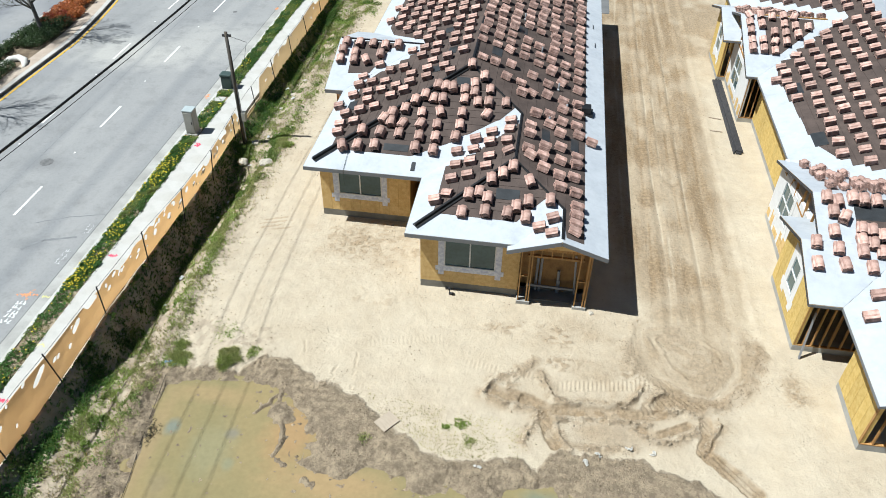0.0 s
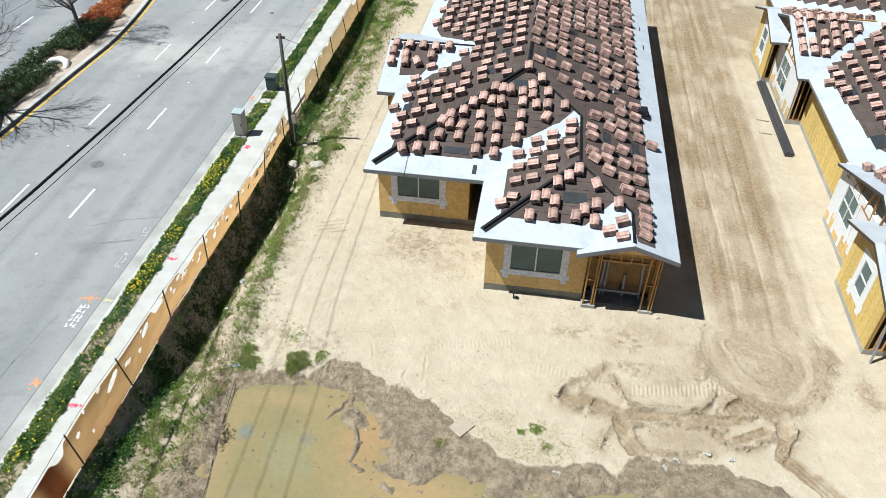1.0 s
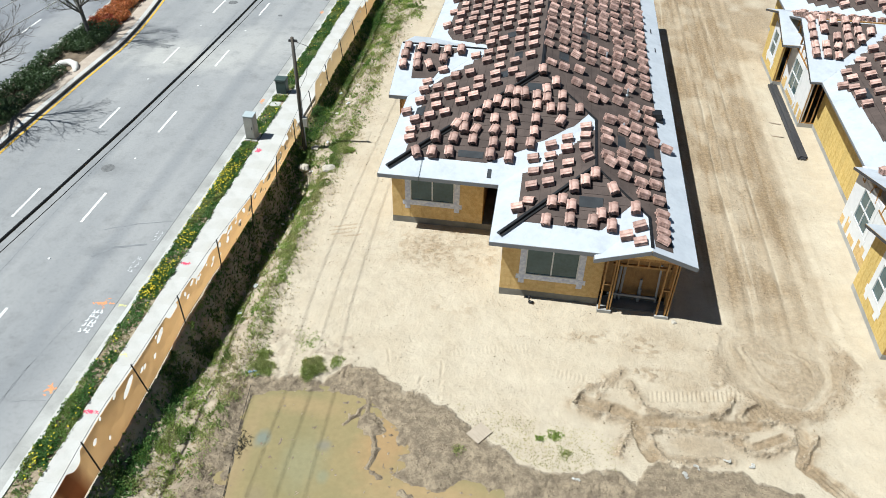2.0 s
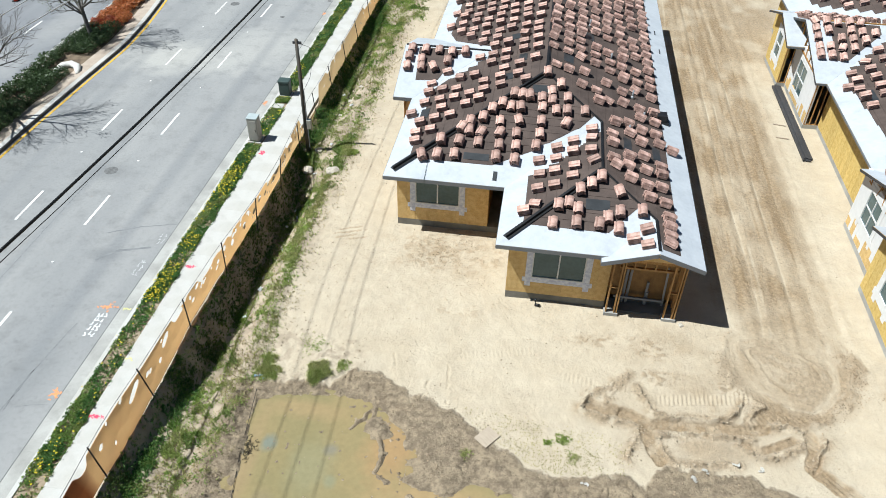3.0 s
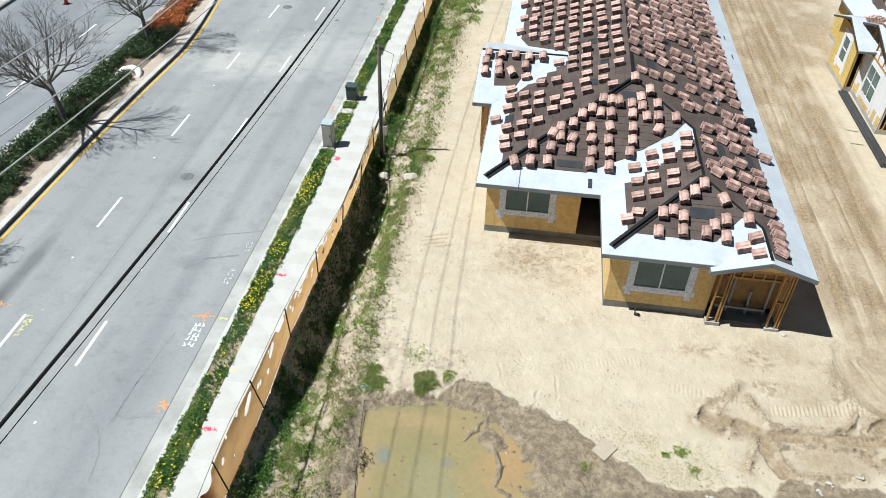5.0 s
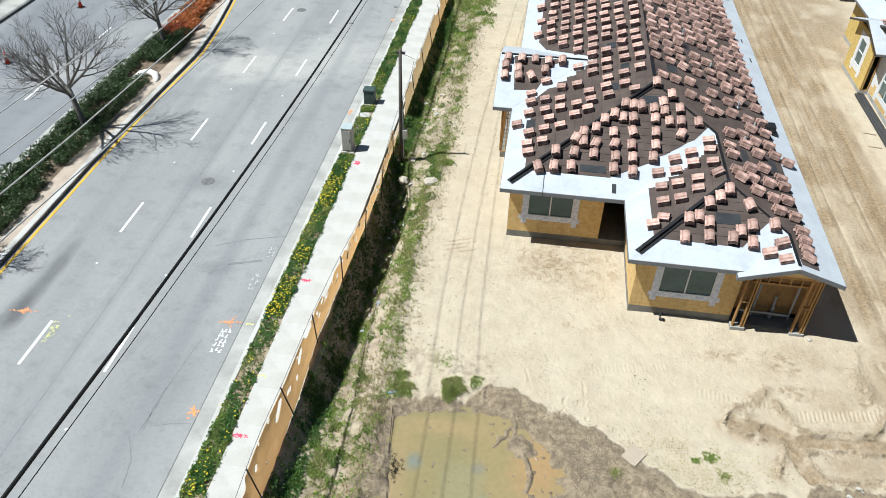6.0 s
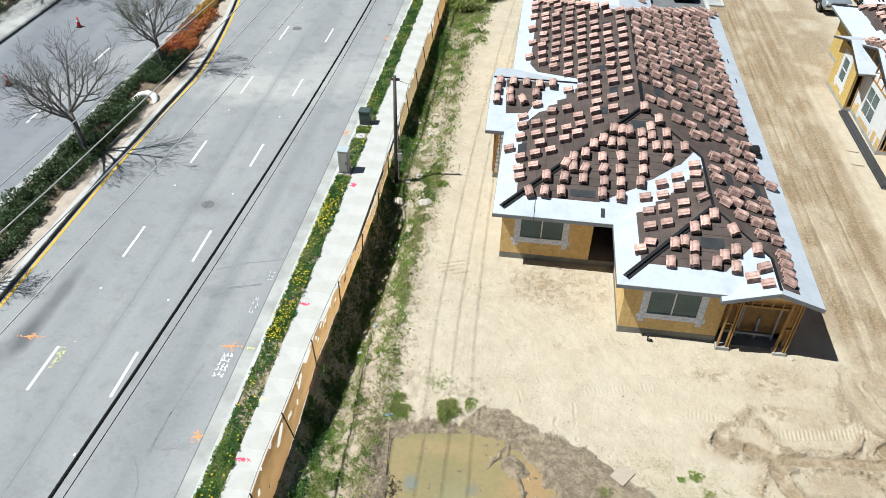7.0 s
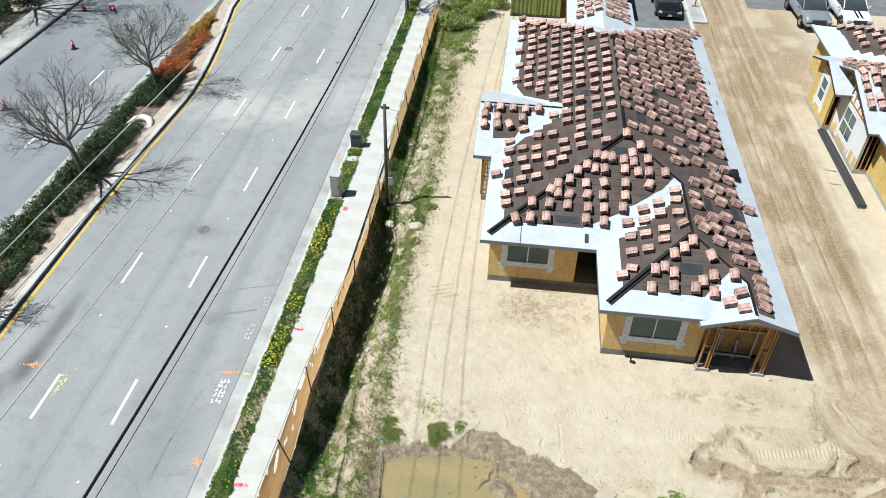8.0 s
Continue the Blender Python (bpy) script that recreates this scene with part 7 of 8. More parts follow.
for k, (x, y, r, h) in enumerate(((-9.4, 30.5, 1.2, 1.3), (-7.6, 32.0, 1.3, 1.5), (-9.0, 33.6, 1.4, 1.8), (-6.6, 34.5, 1.2, 1.4), (-10.0, 36.5, 1.5, 2.0), (-7.5, 37.0, 1.6, 2.0))):
    leafy_bush(x, y, r, h, 40 + k)
for k in range(9):
    leafy_bush(-41.6 + 0.3 * (k % 2), 17.0 + 2.6 * k, 1.5, 1.7, 60 + k, 2200, "dense green hedge bush behind the far pavement", SHRUB)
for k, (x, y) in enumerate(((-41.8, 28.0), (-42.2, 33.5), (-41.8, 39.0))):
    bare_tree(x, y, 10.5, 21 + k, leaves=5200, label="leafy tree behind the far pavement")

# ---- paving slabs, covers and paint on the road ----
pave = bpy.data.objects["pavement"]
slab_me = {}
y = -14.0
k = 0
while y < 44:
    me = slab_me.get("slab")
    if me is None:
        me = bpy.data.meshes.new("paving_slab")
        b = boxm(-0.688, 0.688, -0.749, 0.749, 0, 0.014, 0.002)
        b.to_mesh(me)
        b.free()
        me.materials.append(CONCRETE)
        slab_me["slab"] = me
    ob = new("paving_slab", me)
    ob.location = (-11.67, y, 0.126)
    ob.parent = pave
    y += 1.5
strip("gutter_joint", ROAD_R - 0.02, ROAD_R + 0.012, -0.02, 0.008, IRON, "dark tarred joint between asphalt and gutter", "road joint")


def flat_disc(name, x, y, z, r, mat, label, category, sides=20, wob=0.0, seed=0):
    rnd = random.Random(seed)
    bm = bmesh.new()
    tube(bm, [(x, y, z - 0.012), (x, y, z)], r, sides)
    for v in bm.verts:
        k = 1 + wob * rnd.uniform(-1, 1)
        v.co.x, v.co.y = x + (v.co.x - x) * k, y + (v.co.y - y) * k
    return tagged(part(name, bm, mat), label, category)


for x, y in ((-18.4, 5.36), (-19.9, 25.0)):
    flat_disc("manhole_cover", x, y, 0.006, 0.3, IRON, "dark round iron manhole cover in the asphalt", "manhole cover")
for x, y in ((-12.35 - 1.6, 26.6), (-16.2, 23.5)):
    flat_disc("valve_cover", x, y, 0.006, 0.14, IRON, "small round iron valve cover in the asphalt", "valve cover")
for k in range(-1, 5):
    for x in (-17.55, -20.5):
        y = -0.95 + 7.28 * k + (0.25 if x < -20 else 0)
        bm = bmesh.new()
        tube(bm, [(x, y, 0.0), (x, y, 0.012), (x, y, 0.02)], [0.055, 0.05, 0.02], 10)
        tagged(part("road_stud", bm, WHITE_PAINT), "small round white raised road stud", "road stud", "road studs")


def dabs(name, x, y, w, h, count, mat, label, z=0.004, seed=0, turn=0.0, category="paint mark"):
    """A patch of sprayed strokes."""
    rnd = random.Random(seed)
    bm = bmesh.new()
    c, s = math.cos(turn), math.sin(turn)
    for k in range(count):
        px, py = rnd.gauss(0, w / 4.5), rnd.gauss(0, h / 4.5)
        a, ln, th = rnd.uniform(0, math.pi), rnd.uniform(0.02, 0.06), rnd.uniform(0.02, 0.05)
        q = Vector((x + px * c - py * s, y + px * s + py * c, z))
        d = Vector((math.cos(a), math.sin(a), 0)) * ln
        beam(bm, q - d, q + d, th, 0.002 + 0.0002 * k)
    return tagged(part(name, bm, mat), label, category, kind="stuff")


def strokes(name, lines, z, w, mat, label):
    note = thing(name, label, "paint mark", (*lines[0][0], 0))
    for k, (p, q) in enumerate(lines):
        bm = bmesh.new()
        beam(bm, (p[0] - lines[0][0][0], p[1] - lines[0][0][1], z + 0.0003 * k), (q[0] - lines[0][0][0], q[1] - lines[0][0][1], z + 0.0003 * k), w, 0.002)
        part("stroke", bm, mat, note)
    return note


def utility_cross(x, y, seed):
    dabs("survey_mark", x, y, 0.9, 0.12, 26, ORANGE_SPRAY, "orange sprayed survey arrow on the asphalt", seed=seed, turn=0.1)
    dabs("survey_mark", x + 0.1, y, 0.12, 0.5, 10, ORANGE_SPRAY, "orange sprayed survey cross stroke on the asphalt", 0.0045, seed=seed + 50)


utility_cross(-14.25, -2.95, 1)
utility_cross(-21.85, -3.6, 2)
dabs("survey_mark", -13.55, -2.95, 0.4, 0.08, 10, YELLOW_SPRAY, "yellow sprayed arrow over the gutter", 0.01, seed=3)
dabs("survey_mark", -13.95, -7.0, 0.32, 0.5, 40, ORANGE_SPRAY, "orange sprayed blot on the asphalt", seed=4)
dabs("survey_mark", -13.6, 12.6, 0.2, 0.5, 26, ORANGE_SPRAY, "faint orange sprayed blot on the asphalt", 0.01, seed=5)
dabs("survey_mark", -13.75, 24.5, 0.2, 0.5, 20, ORANGE_SPRAY, "faint orange sprayed blot on the asphalt", 0.01, seed=15)
dabs("survey_mark", -20.25, -4.4, 0.3, 1.2, 34, YELLOW_SPRAY, "yellow sprayed blot beside a lane dash", 0.007, seed=6)
for y, n in ((-0.5, 22), (7.75, 30), (-7.7, 22)):
    dabs("survey_mark", -12.1, y, 0.5 if y < 5 else 0.3, 0.12 if y < 5 else 0.4, n, PINK_SPRAY, "pink sprayed mark on the pavement", 0.143, seed=int(y * 10) + 100)
dabs("survey_mark", -12.2, -5.3, 0.3, 0.2, 8, YELLOW_SPRAY, "faint yellow sprayed mark on the pavement", 0.143, seed=9)
# sprayed survey notes: strokes that cannot be read
rnd = random.Random(77)
for x, y, rows, cols, w in ((-14.2, -3.95, 5, 3, 0.05), (-14.08, -0.95, 4, 2, 0.016), (-14.0, 0.75, 3, 2, 0.014)):
    lines = []
    for r in range(rows):
        for cc in range(cols):
            px, py = x - 0.07 * cols + 0.14 * cc + rnd.uniform(-0.03, 0.03), y + 0.5 - 0.235 * r + rnd.uniform(-0.04, 0.04)
            lines += [((px, py), (px + 0.11, py + rnd.uniform(-0.02, 0.04))), ((px + rnd.uniform(0, 0.1), py), (px + rnd.uniform(0, 0.1), py + 0.15))]
    strokes("survey_note", lines, 0.004, w, WHITE_SPRAY, "white sprayed survey strokes on the asphalt")

# cracks, seams and tyre stains
def crack(pts, w, mat, label, seed, name="crack"):
    rnd = random.Random(seed)
    line = []
    for (x0, y0), (x1, y1) in zip(pts, pts[1:]):
        n = max(2, int(math.hypot(x1 - x0, y1 - y0) / 0.35))
        line += [(x0 + (x1 - x0) * i / n + rnd.gauss(0, 0.02 if w > 0.028 else 0.005), y0 + (y1 - y0) * i / n + rnd.gauss(0, 0.02)) for i in range(n)]
    line.append(pts[-1])
    bm = bmesh.new()
    for k, (p, q) in enumerate(zip(line, line[1:])):
        beam(bm, (*p, 0.002), (*q, 0.002), w * rnd.uniform(0.5, 1.2), 0.002)
    return tagged(part(name, bm, mat), label, "road crack")


crack([(-19.0, -14), (-18.95, 6), (-19.05, 24)], 0.022, SCUFF, "long dark seam between the lanes", 1)
crack([(-16.4, 1.1), (-15.2, 1.7), (-13.8, 2.1)], 0.06, SCUFF, "dark crack across the lane", 2)
crack([(-16.0, -0.6), (-15.4, 0.1), (-14.2, 0.5)], 0.12, SCUFF, "dark scuff across the lane", 3)
crack([(-15.3, -8), (-15.1, -5.2), (-14.9, -3.9)], 0.03, SCUFF, "dark crack along the lane", 4)
crack([(-15.2, -6.11), (-15.25, -6.78), (-15.22, -7.28), (-15.21, -7.83)], 0.04, SCUFF, "dark branching crack in the near lane", 6)
crack([(-14.94, -7.68), (-14.45, -7.51), (-13.83, -7.42)], 0.03, SCUFF, "thin crack across the near lane", 7)
crack([(-15.54, -8.2), (-15.08, -8.96), (-14.9, -9.9)], 0.04, SCUFF, "faint ragged crack along the lane", 8)
crack([(-13.7, -7.6), (-13.2, -7.5)], 0.02, IRON, "crack across the gutter", 5)


# ---- things on the dirt ----
board = thing("plywood_board", "weathered square of plywood lying on the mud", "board", (0.0, -6.2, float(ground_height(0.05, -6.1)) + 0.03), turn=-38)
part("sheet", boxm(-0.26, 0.26, -0.33, 0.33, 0, 0.02, 0.003), PLYWOOD, board)
stub = thing("pipe_stub", "black plastic pipe elbow standing out of the ground", "pipe", (1.15, -0.3, 0))
part("riser", tube(bmesh.new(), [(0, 0, -0.1), (0, 0, 0.25), (0, -0.03, 0.3)], 0.05, 10), BLACK_PIPE, stub, smooth=True)
part("elbow", tube(bmesh.new(), [(0.0, -0.02, 0.05), (0.16, -0.06, 0.06)], 0.055, 10), BLACK_PIPE, stub, smooth=True)

bars = thing("steel_bundle", "bundle of long dark grey steel bars lying on the dirt", "steel bars", (0, 0, 0))
rnd = random.Random(4)
for k in range(7):
    for lvl in range(2):
        x = 13.16 + 0.065 * k + rnd.uniform(-0.01, 0.01)
        z = float(ground_height(13.3, 14.0)) + 0.06 + 0.055 * lvl
        y0, y1 = 11.65 + rnd.uniform(-0.12, 0.15), 19.2 + rnd.uniform(-0.2, 0.1)
        bm = bmesh.new()
        beam(bm, (x + 0.02, y0, z), (x - 0.05, y1, z), 0.055, 0.045)
        part("bar", bm, DARKSTEEL, bars)
for x, y, turn in ((12.6, 13.6, 85), (12.7, 14.9, 80)):
    st = thing("lumber_offcut", "short pale lumber offcut lying on the dirt", "lumber", (x, y, float(ground_height(x, y)) + 0.03), turn=turn)
    part("board", boxm(-0.03, 0.03, -0.3, 0.3, -0.015, 0.02), PLYWOOD, st)


def rock(x, y, r, seed, label="pale rock half sunk in the dirt", name="rock", z=None):
    rnd = random.Random(seed)
    bm = bmesh.new()
    bmesh.ops.create_icosphere(bm, subdivisions=2, radius=r)
    for v in bm.verts:
        v.co *= rnd.uniform(0.8, 1.15)
        v.co.z *= 0.55
    bm.transform(Matrix.Translation((x, y, (float(ground_height(x, y)) if z is None else z) + r * 0.12)))
    return tagged(part(name, bm, ROCK), label, "rock")


for i, (x, y, r) in enumerate(((-8.5, 7.05, 0.32), (-9.9, 7.6, 0.28), (-9.4, 14.0, 0.14), (-9.2, 15.6, 0.13), (-9.6, 12.6, 0.12), (6.4, -0.5, 0.1), (-9.7, 9.0, 0.2))):
    rock(x, y, r, i)
rock(-25.15, 5.85, 0.16, 22, "small white landscape boulder in the median bed", "boulder", 0.1)
bm = bmesh.new()
tube(bm, [(-25.75, 13.3, 0.12), (-25.9, 13.8, 0.2), (-25.75, 14.3, 0.24), (-25.4, 14.5, 0.25), (-25.0, 14.35, 0.22), (-24.75, 14.0, 0.16), (-24.65, 13.7, 0.1)], [0.1, 0.17, 0.2, 0.22, 0.2, 0.17, 0.1], 9)
for v in bm.verts:
    v.co += Vector((rnd.uniform(-0.03, 0.03), rnd.uniform(-0.03, 0.03), rnd.uniform(-0.03, 0.03)))
tagged(part("boulder", bm, PALE_ROCK, smooth=True), "low curved white landscape rock in the median bed", "rock")
rnd = random.Random(55)
for i in range(16):
    x, y = rnd.uniform(-10.1, -9.0), rnd.uniform(-8, 16)
    sc = thing("litter_scrap", "white scrap of litter lying in the ditch", "litter", (x, y, float(ground_height(x, y)) + 0.06), turn=rnd.uniform(0, 180))
    bm = bmesh.new()
    a, b = rnd.uniform(0.06, 0.13), rnd.uniform(0.04, 0.08)
    vs = [bm.verts.new(p) for p in ((-a, -b, 0), (a, -b * 0.6, 0.02), (a * 0.7, b, 0.05), (-a * 0.8, b * 0.8, 0.01))]
    fc = bm.faces.new(vs)
    bmesh.ops.solidify(bm, geom=[fc], thickness=0.006)
    part("scrap", bm, VINYL, sc)
for x, y in ((6.67, -6.4), (7.62, -6.05), (8.35, -6.08), (6.3, -6.75), (3.05, -7.4)):
    sc = thing("litter_scrap", "crumpled white plastic scrap on the damp mud", "litter", (x, y, float(ground_height(x, y)) + 0.02), turn=x * 50)
    rnd = random.Random(int(x * 100))
    bm = bmesh.new()
    grid = [[bm.verts.new((0.045 * (i - 2.5) + rnd.uniform(-0.025, 0.025), 0.05 * (j - 1) + 0.04 * math.sin(i * 1.1 + x) + rnd.uniform(-0.025, 0.025), rnd.uniform(0, 0.05))) for j in range(3)] for i in range(6)]
    for i in range(5):
        for j in range(2):
            if rnd.random() > 0.12:
                bm.faces.new((grid[i][j], grid[i + 1][j], grid[i + 1][j + 1], grid[i][j + 1]))
    bmesh.ops.solidify(bm, geom=bm.faces[:], thickness=0.004)
    part("scrap", bm, PLASTIC, sc)

# clods and pebbles
n = 60000
cx, cy = RNG.uniform(-9, 13.2, n), RNG.uniform(-9, 14, n)
d, dr, w = ground_masks(cx, cy)
scar = np.full(n, 9.0)
for line, high in RIDGES:
    scar = np.minimum(scar, segment_far(cx, cy, line))
ring = turn_ring(cx, cy)[0]
want = 0.006 + 0.75 * np.exp(-(scar / 0.15) ** 2) + 0.25 * scuffed(cx, cy) + 0.45 * step(0.5, -1.5, cy) * np.exp(-((ring - 2.1) / 0.16) ** 2) + 0.2 * w + 0.1 * d
keep = (RNG.uniform(0, 1, n) < want) & (pond_far(cx, cy) > 0.05) & ~((cx > -5) & (cx < 6.4) & (cy > -0.5)) 
cx, cy = cx[keep], cy[keep]
rad = RNG.uniform(0.006, 0.026, len(cx)) * (1 + 0.9 * (RNG.uniform(0, 1, len(cx)) > 0.95))
octa = np.array([(1, 0, 0), (0, 1, 0), (-1, 0, 0), (0, -1, 0), (0, 0, 0.8), (0, 0, -0.6)], float)
jit = RNG.uniform(0.65, 1.3, (len(cx), 6, 1))
cv = np.stack([cx, cy, ground_height(cx, cy) + rad * 0.3], -1)[:, None] + octa[None] * jit * rad[:, None, None]
tri = np.array([(0, 1, 4), (1, 2, 4), (2, 3, 4), (3, 0, 4), (1, 0, 5), (2, 1, 5), (3, 2, 5), (0, 3, 5)])
cf = (np.arange(len(cx))[:, None, None] * 6 + tri[None]).reshape(-1, 3)
CLOD = island(material("dirt_clods", (0.35, 0.275, 0.185), 0.95, 0.2, 3, 40, 0.2), 0.3)
stuff("clods", cv.reshape(-1, 3), cf, CLOD, "small clods and pebbles scattered over the dirt", "clods")
n = 60000
cx, cy = RNG.uniform(-9.2, 11, n), RNG.uniform(-10.5, -3.8, n)
d, dr, w = ground_masks(cx, cy)
keep = (RNG.uniform(0, 1, n) < 0.16 * d * (0.2 + 0.8 * step(0.42, 0.58, fbm(cx * 1.3, cy * 1.3, 3, 97)))) & (pond_far(cx, cy) > 0.02)
cx, cy = cx[keep], cy[keep]
rad = RNG.uniform(0.006, 0.03, len(cx)) * (1 + 1.0 * (RNG.uniform(0, 1, len(cx)) > 0.96))
jit = RNG.uniform(0.65, 1.3, (len(cx), 6, 1))
cv = np.stack([cx, cy, ground_height(cx, cy) + rad * 0.25], -1)[:, None] + octa[None] * jit * rad[:, None, None]
cf = (np.arange(len(cx))[:, None, None] * 6 + tri[None]).reshape(-1, 3)
MUD_CLOD = island(material("mud_clods", (0.256, 0.196, 0.132), 0.95, 0.2, 3, 40, 0.2), 0.45)
stuff("mud_clods", cv.reshape(-1, 3), cf, MUD_CLOD, "crumbly clods of damp mud round the puddle", "clods")
# crumbs heaped along the machine tracks, and dark crumbs strewn over the dirt
cx, cy, cr = [], [], []
for line, high in RIDGES:
    for (ax, ay), (bx, by) in zip(line, line[1:]):
        ln = math.hypot(bx - ax, by - ay)
        k = int(150 * ln)
        t, off = RNG.uniform(0, 1, k), RNG.normal(0.0, 0.11, k)
        cx.append(ax + (bx - ax) * t - (by - ay) / ln * off)
        cy.append(ay + (by - ay) * t + (bx - ax) / ln * off)
        cr.append(RNG.uniform(0.006, 0.024, k) * (1 + 1.1 * (RNG.uniform(0, 1, k) > 0.94)))
cx, cy, cr = np.concatenate(cx), np.concatenate(cy), np.concatenate(cr)


def crumbs(cx, cy, cr, mat, label):
    jit = RNG.uniform(0.6, 1.35, (len(cx), 6, 1))
    cv = np.stack([cx, cy, ground_height(cx, cy) + cr * 0.3], -1)[:, None] + octa[None] * jit * cr[:, None, None]
    cf = (np.arange(len(cx))[:, None, None] * 6 + tri[None]).reshape(-1, 3)
    stuff("crumbs", cv.reshape(-1, 3), cf, mat, label, "crumbs")


crumbs(cx, cy, cr, island(material("track_crumbs", (0.376, 0.308, 0.224), 0.95, 0.2, 3, 40, 0.2), 0.4), "crumbs of dirt heaped along the machine tracks")
a, q = RNG.uniform(-3.3, 0.5, 1500), RNG.normal(2.02, 0.17, 1500)
crumbs(9.85 + 1.1 * q * np.cos(a), -1.95 + q * np.sin(a), RNG.uniform(0.006, 0.024, 1500), island(material("drive_crumbs", (0.264, 0.2, 0.132), 0.95, 0.2, 3, 40, 0.2), 0.35), "brown crumbs thrown up round the turning place")
n = 14000
cx, cy = RNG.uniform(6.8, 13.0, n), RNG.uniform(-1.0, 26, n)
keep = RNG.uniform(0, 1, n) < 0.9 * ground_masks(cx, cy)[1] * step(0.36, 0.6, fbm(cx * 1.8, cy * 0.5, 3, 102))
crumbs(cx[keep], cy[keep], RNG.uniform(0.006, 0.022, int(keep.sum())), island(material("lane_crumbs", (0.304, 0.232, 0.156), 0.95, 0.2, 3, 40, 0.2), 0.45), "small brown crumbs and stones over the drive")
n = 36000
cx, cy = RNG.uniform(-8.2, 13.0, n), RNG.uniform(-6.5, 24, n)
patch = step(0.5, 0.66, fbm(cx * 0.55, cy * 0.55, 4, 98)) * step(0.45, 0.6, fbm(cx * 2.4, cy * 2.4, 3, 99))
patch = np.maximum(patch, 0.8 * step(-0.4, 0.8, cy) * step(3.6, 2.4, cy) * step(-5.0, -4.0, cx) * step(-0.2, -1.2, cx) * step(0.45, 0.6, fbm(cx * 1.6, cy * 1.6, 3, 100)))
patch = np.maximum(patch, 0.95 * step(-5.2, -7.0, cx) * step(0.44, 0.58, fbm(cx * 1.6, cy * 1.6, 3, 101)))
patch = np.maximum(patch, 1.2 * crumbly(cx, cy))
keep = (RNG.uniform(0, 1, n) < 0.32 * patch) & (pond_far(cx, cy) > 0.1) & ~((cx > -6.2) & (cx < 6.4) & (cy > 9.0)) & ~((cx > -4.9) & (cx < 6.4) & (cy > 3.6)) & ~((cx > -0.1) & (cx < 6.4) & (cy > -0.5))
crumbs(cx[keep], cy[keep], RNG.uniform(0.008, 0.03, int(keep.sum())), island(material("dark_crumbs", (0.264, 0.212, 0.148), 0.95, 0.2, 3, 40, 0.2), 0.4), "dark crumbs of soil strewn over the pale dirt")
# lumps of mud that stand out of the shallow water
n = 900
cx, cy = RNG.uniform(-4.7, 5.5, n), RNG.uniform(-9.8, -5.4, n)
far = pond_far(cx, cy)
keep = (far < 0.04) & (far > -0.75) & (RNG.uniform(0, 1, n) < np.exp(far * 4.0) * step(0.42, 0.6, fbm(cx * 1.4, cy * 1.4, 3, 103)))
cx, cy = cx[keep], cy[keep]
rad = RNG.uniform(0.03, 0.13, len(cx))
jit = RNG.uniform(0.6, 1.4, (len(cx), 6, 1))
lump = np.stack([cx, cy, np.full(len(cx), WATER_Z - 0.005)], -1)[:, None] + octa[None] * np.array((1.0, 0.7, 0.45)) * jit * rad[:, None, None]
cf = (np.arange(len(cx))[:, None, None] * 6 + tri[None]).reshape(-1, 3)
stuff("mud_lumps", lump.reshape(-1, 3), cf, MUD_CLOD, "wet lumps of mud standing out of the shallow puddle", "mud lumps")
# tangle of dead twigs at the water's edge
rnd = random.Random(91)
twigs = thing("twig_pile", "tangle of dark dead twigs at the edge of the puddle", "twigs", (-7.3, -7.7, WATER_Z))
for k in range(70):
    a, b = rnd.uniform(0, 2 * math.pi), rnd.gauss(0.0, 0.5)
    x, y, z = rnd.gauss(0, 0.11), rnd.gauss(0, 0.2), rnd.uniform(0.0, 0.12)
    ln = rnd.uniform(0.05, 0.13)
    d = Vector((math.cos(a) * ln, math.sin(a) * ln, b * 0.1))
    p = Vector((x, y, z))
    part("twig", tube(bmesh.new(), [p, p + d * 0.5 + Vector((0, 0, rnd.uniform(0, 0.03))), p + d], [0.011, 0.009, 0.006], 5), SHRUB_TWIG, twigs)
BLUE = material("pale_blue_plastic", (0.28, 0.4, 0.496), 0.4, 0.15, 8, 40, 0.0)
for x, y in ((-7.8, -4.95), (-7.65, -5.05), (-7.95, -5.0)):
    sc = thing("litter_scrap", "pale blue plastic scrap at the edge of the puddle", "litter", (x, y, float(ground_height(x, y)) + 0.03), turn=x * 90)
    bm = bmesh.new()
    fc = bm.faces.new([bm.verts.new(p) for p in ((-0.07, -0.04, 0), (0.06, -0.03, 0.03), (0.08, 0.03, 0.01), (-0.05, 0.05, 0.04))])
    bmesh.ops.solidify(bm, geom=[fc], thickness=0.005)
    part("scrap", bm, BLUE, sc)
bm = bmesh.new()
tube(bm, [(-7.9, -4.9, -0.24), (-7.82, -5.0, -0.3), (-7.6, -6.9, -0.44), (-7.47, -7.9, -0.46), (-7.2, -9.3, -0.46), (-6.9, -11.5, -0.44)], 0.009, 6)
tagged(part("rope", bm, CABLE), "thin dark rope lying along the edge of the puddle", "rope")

# ---- roof fittings ----
def on_roof(name, label, category, x, y, zf):
    return thing(name, label, category, (x, y, zf(x, y) + 0.02))


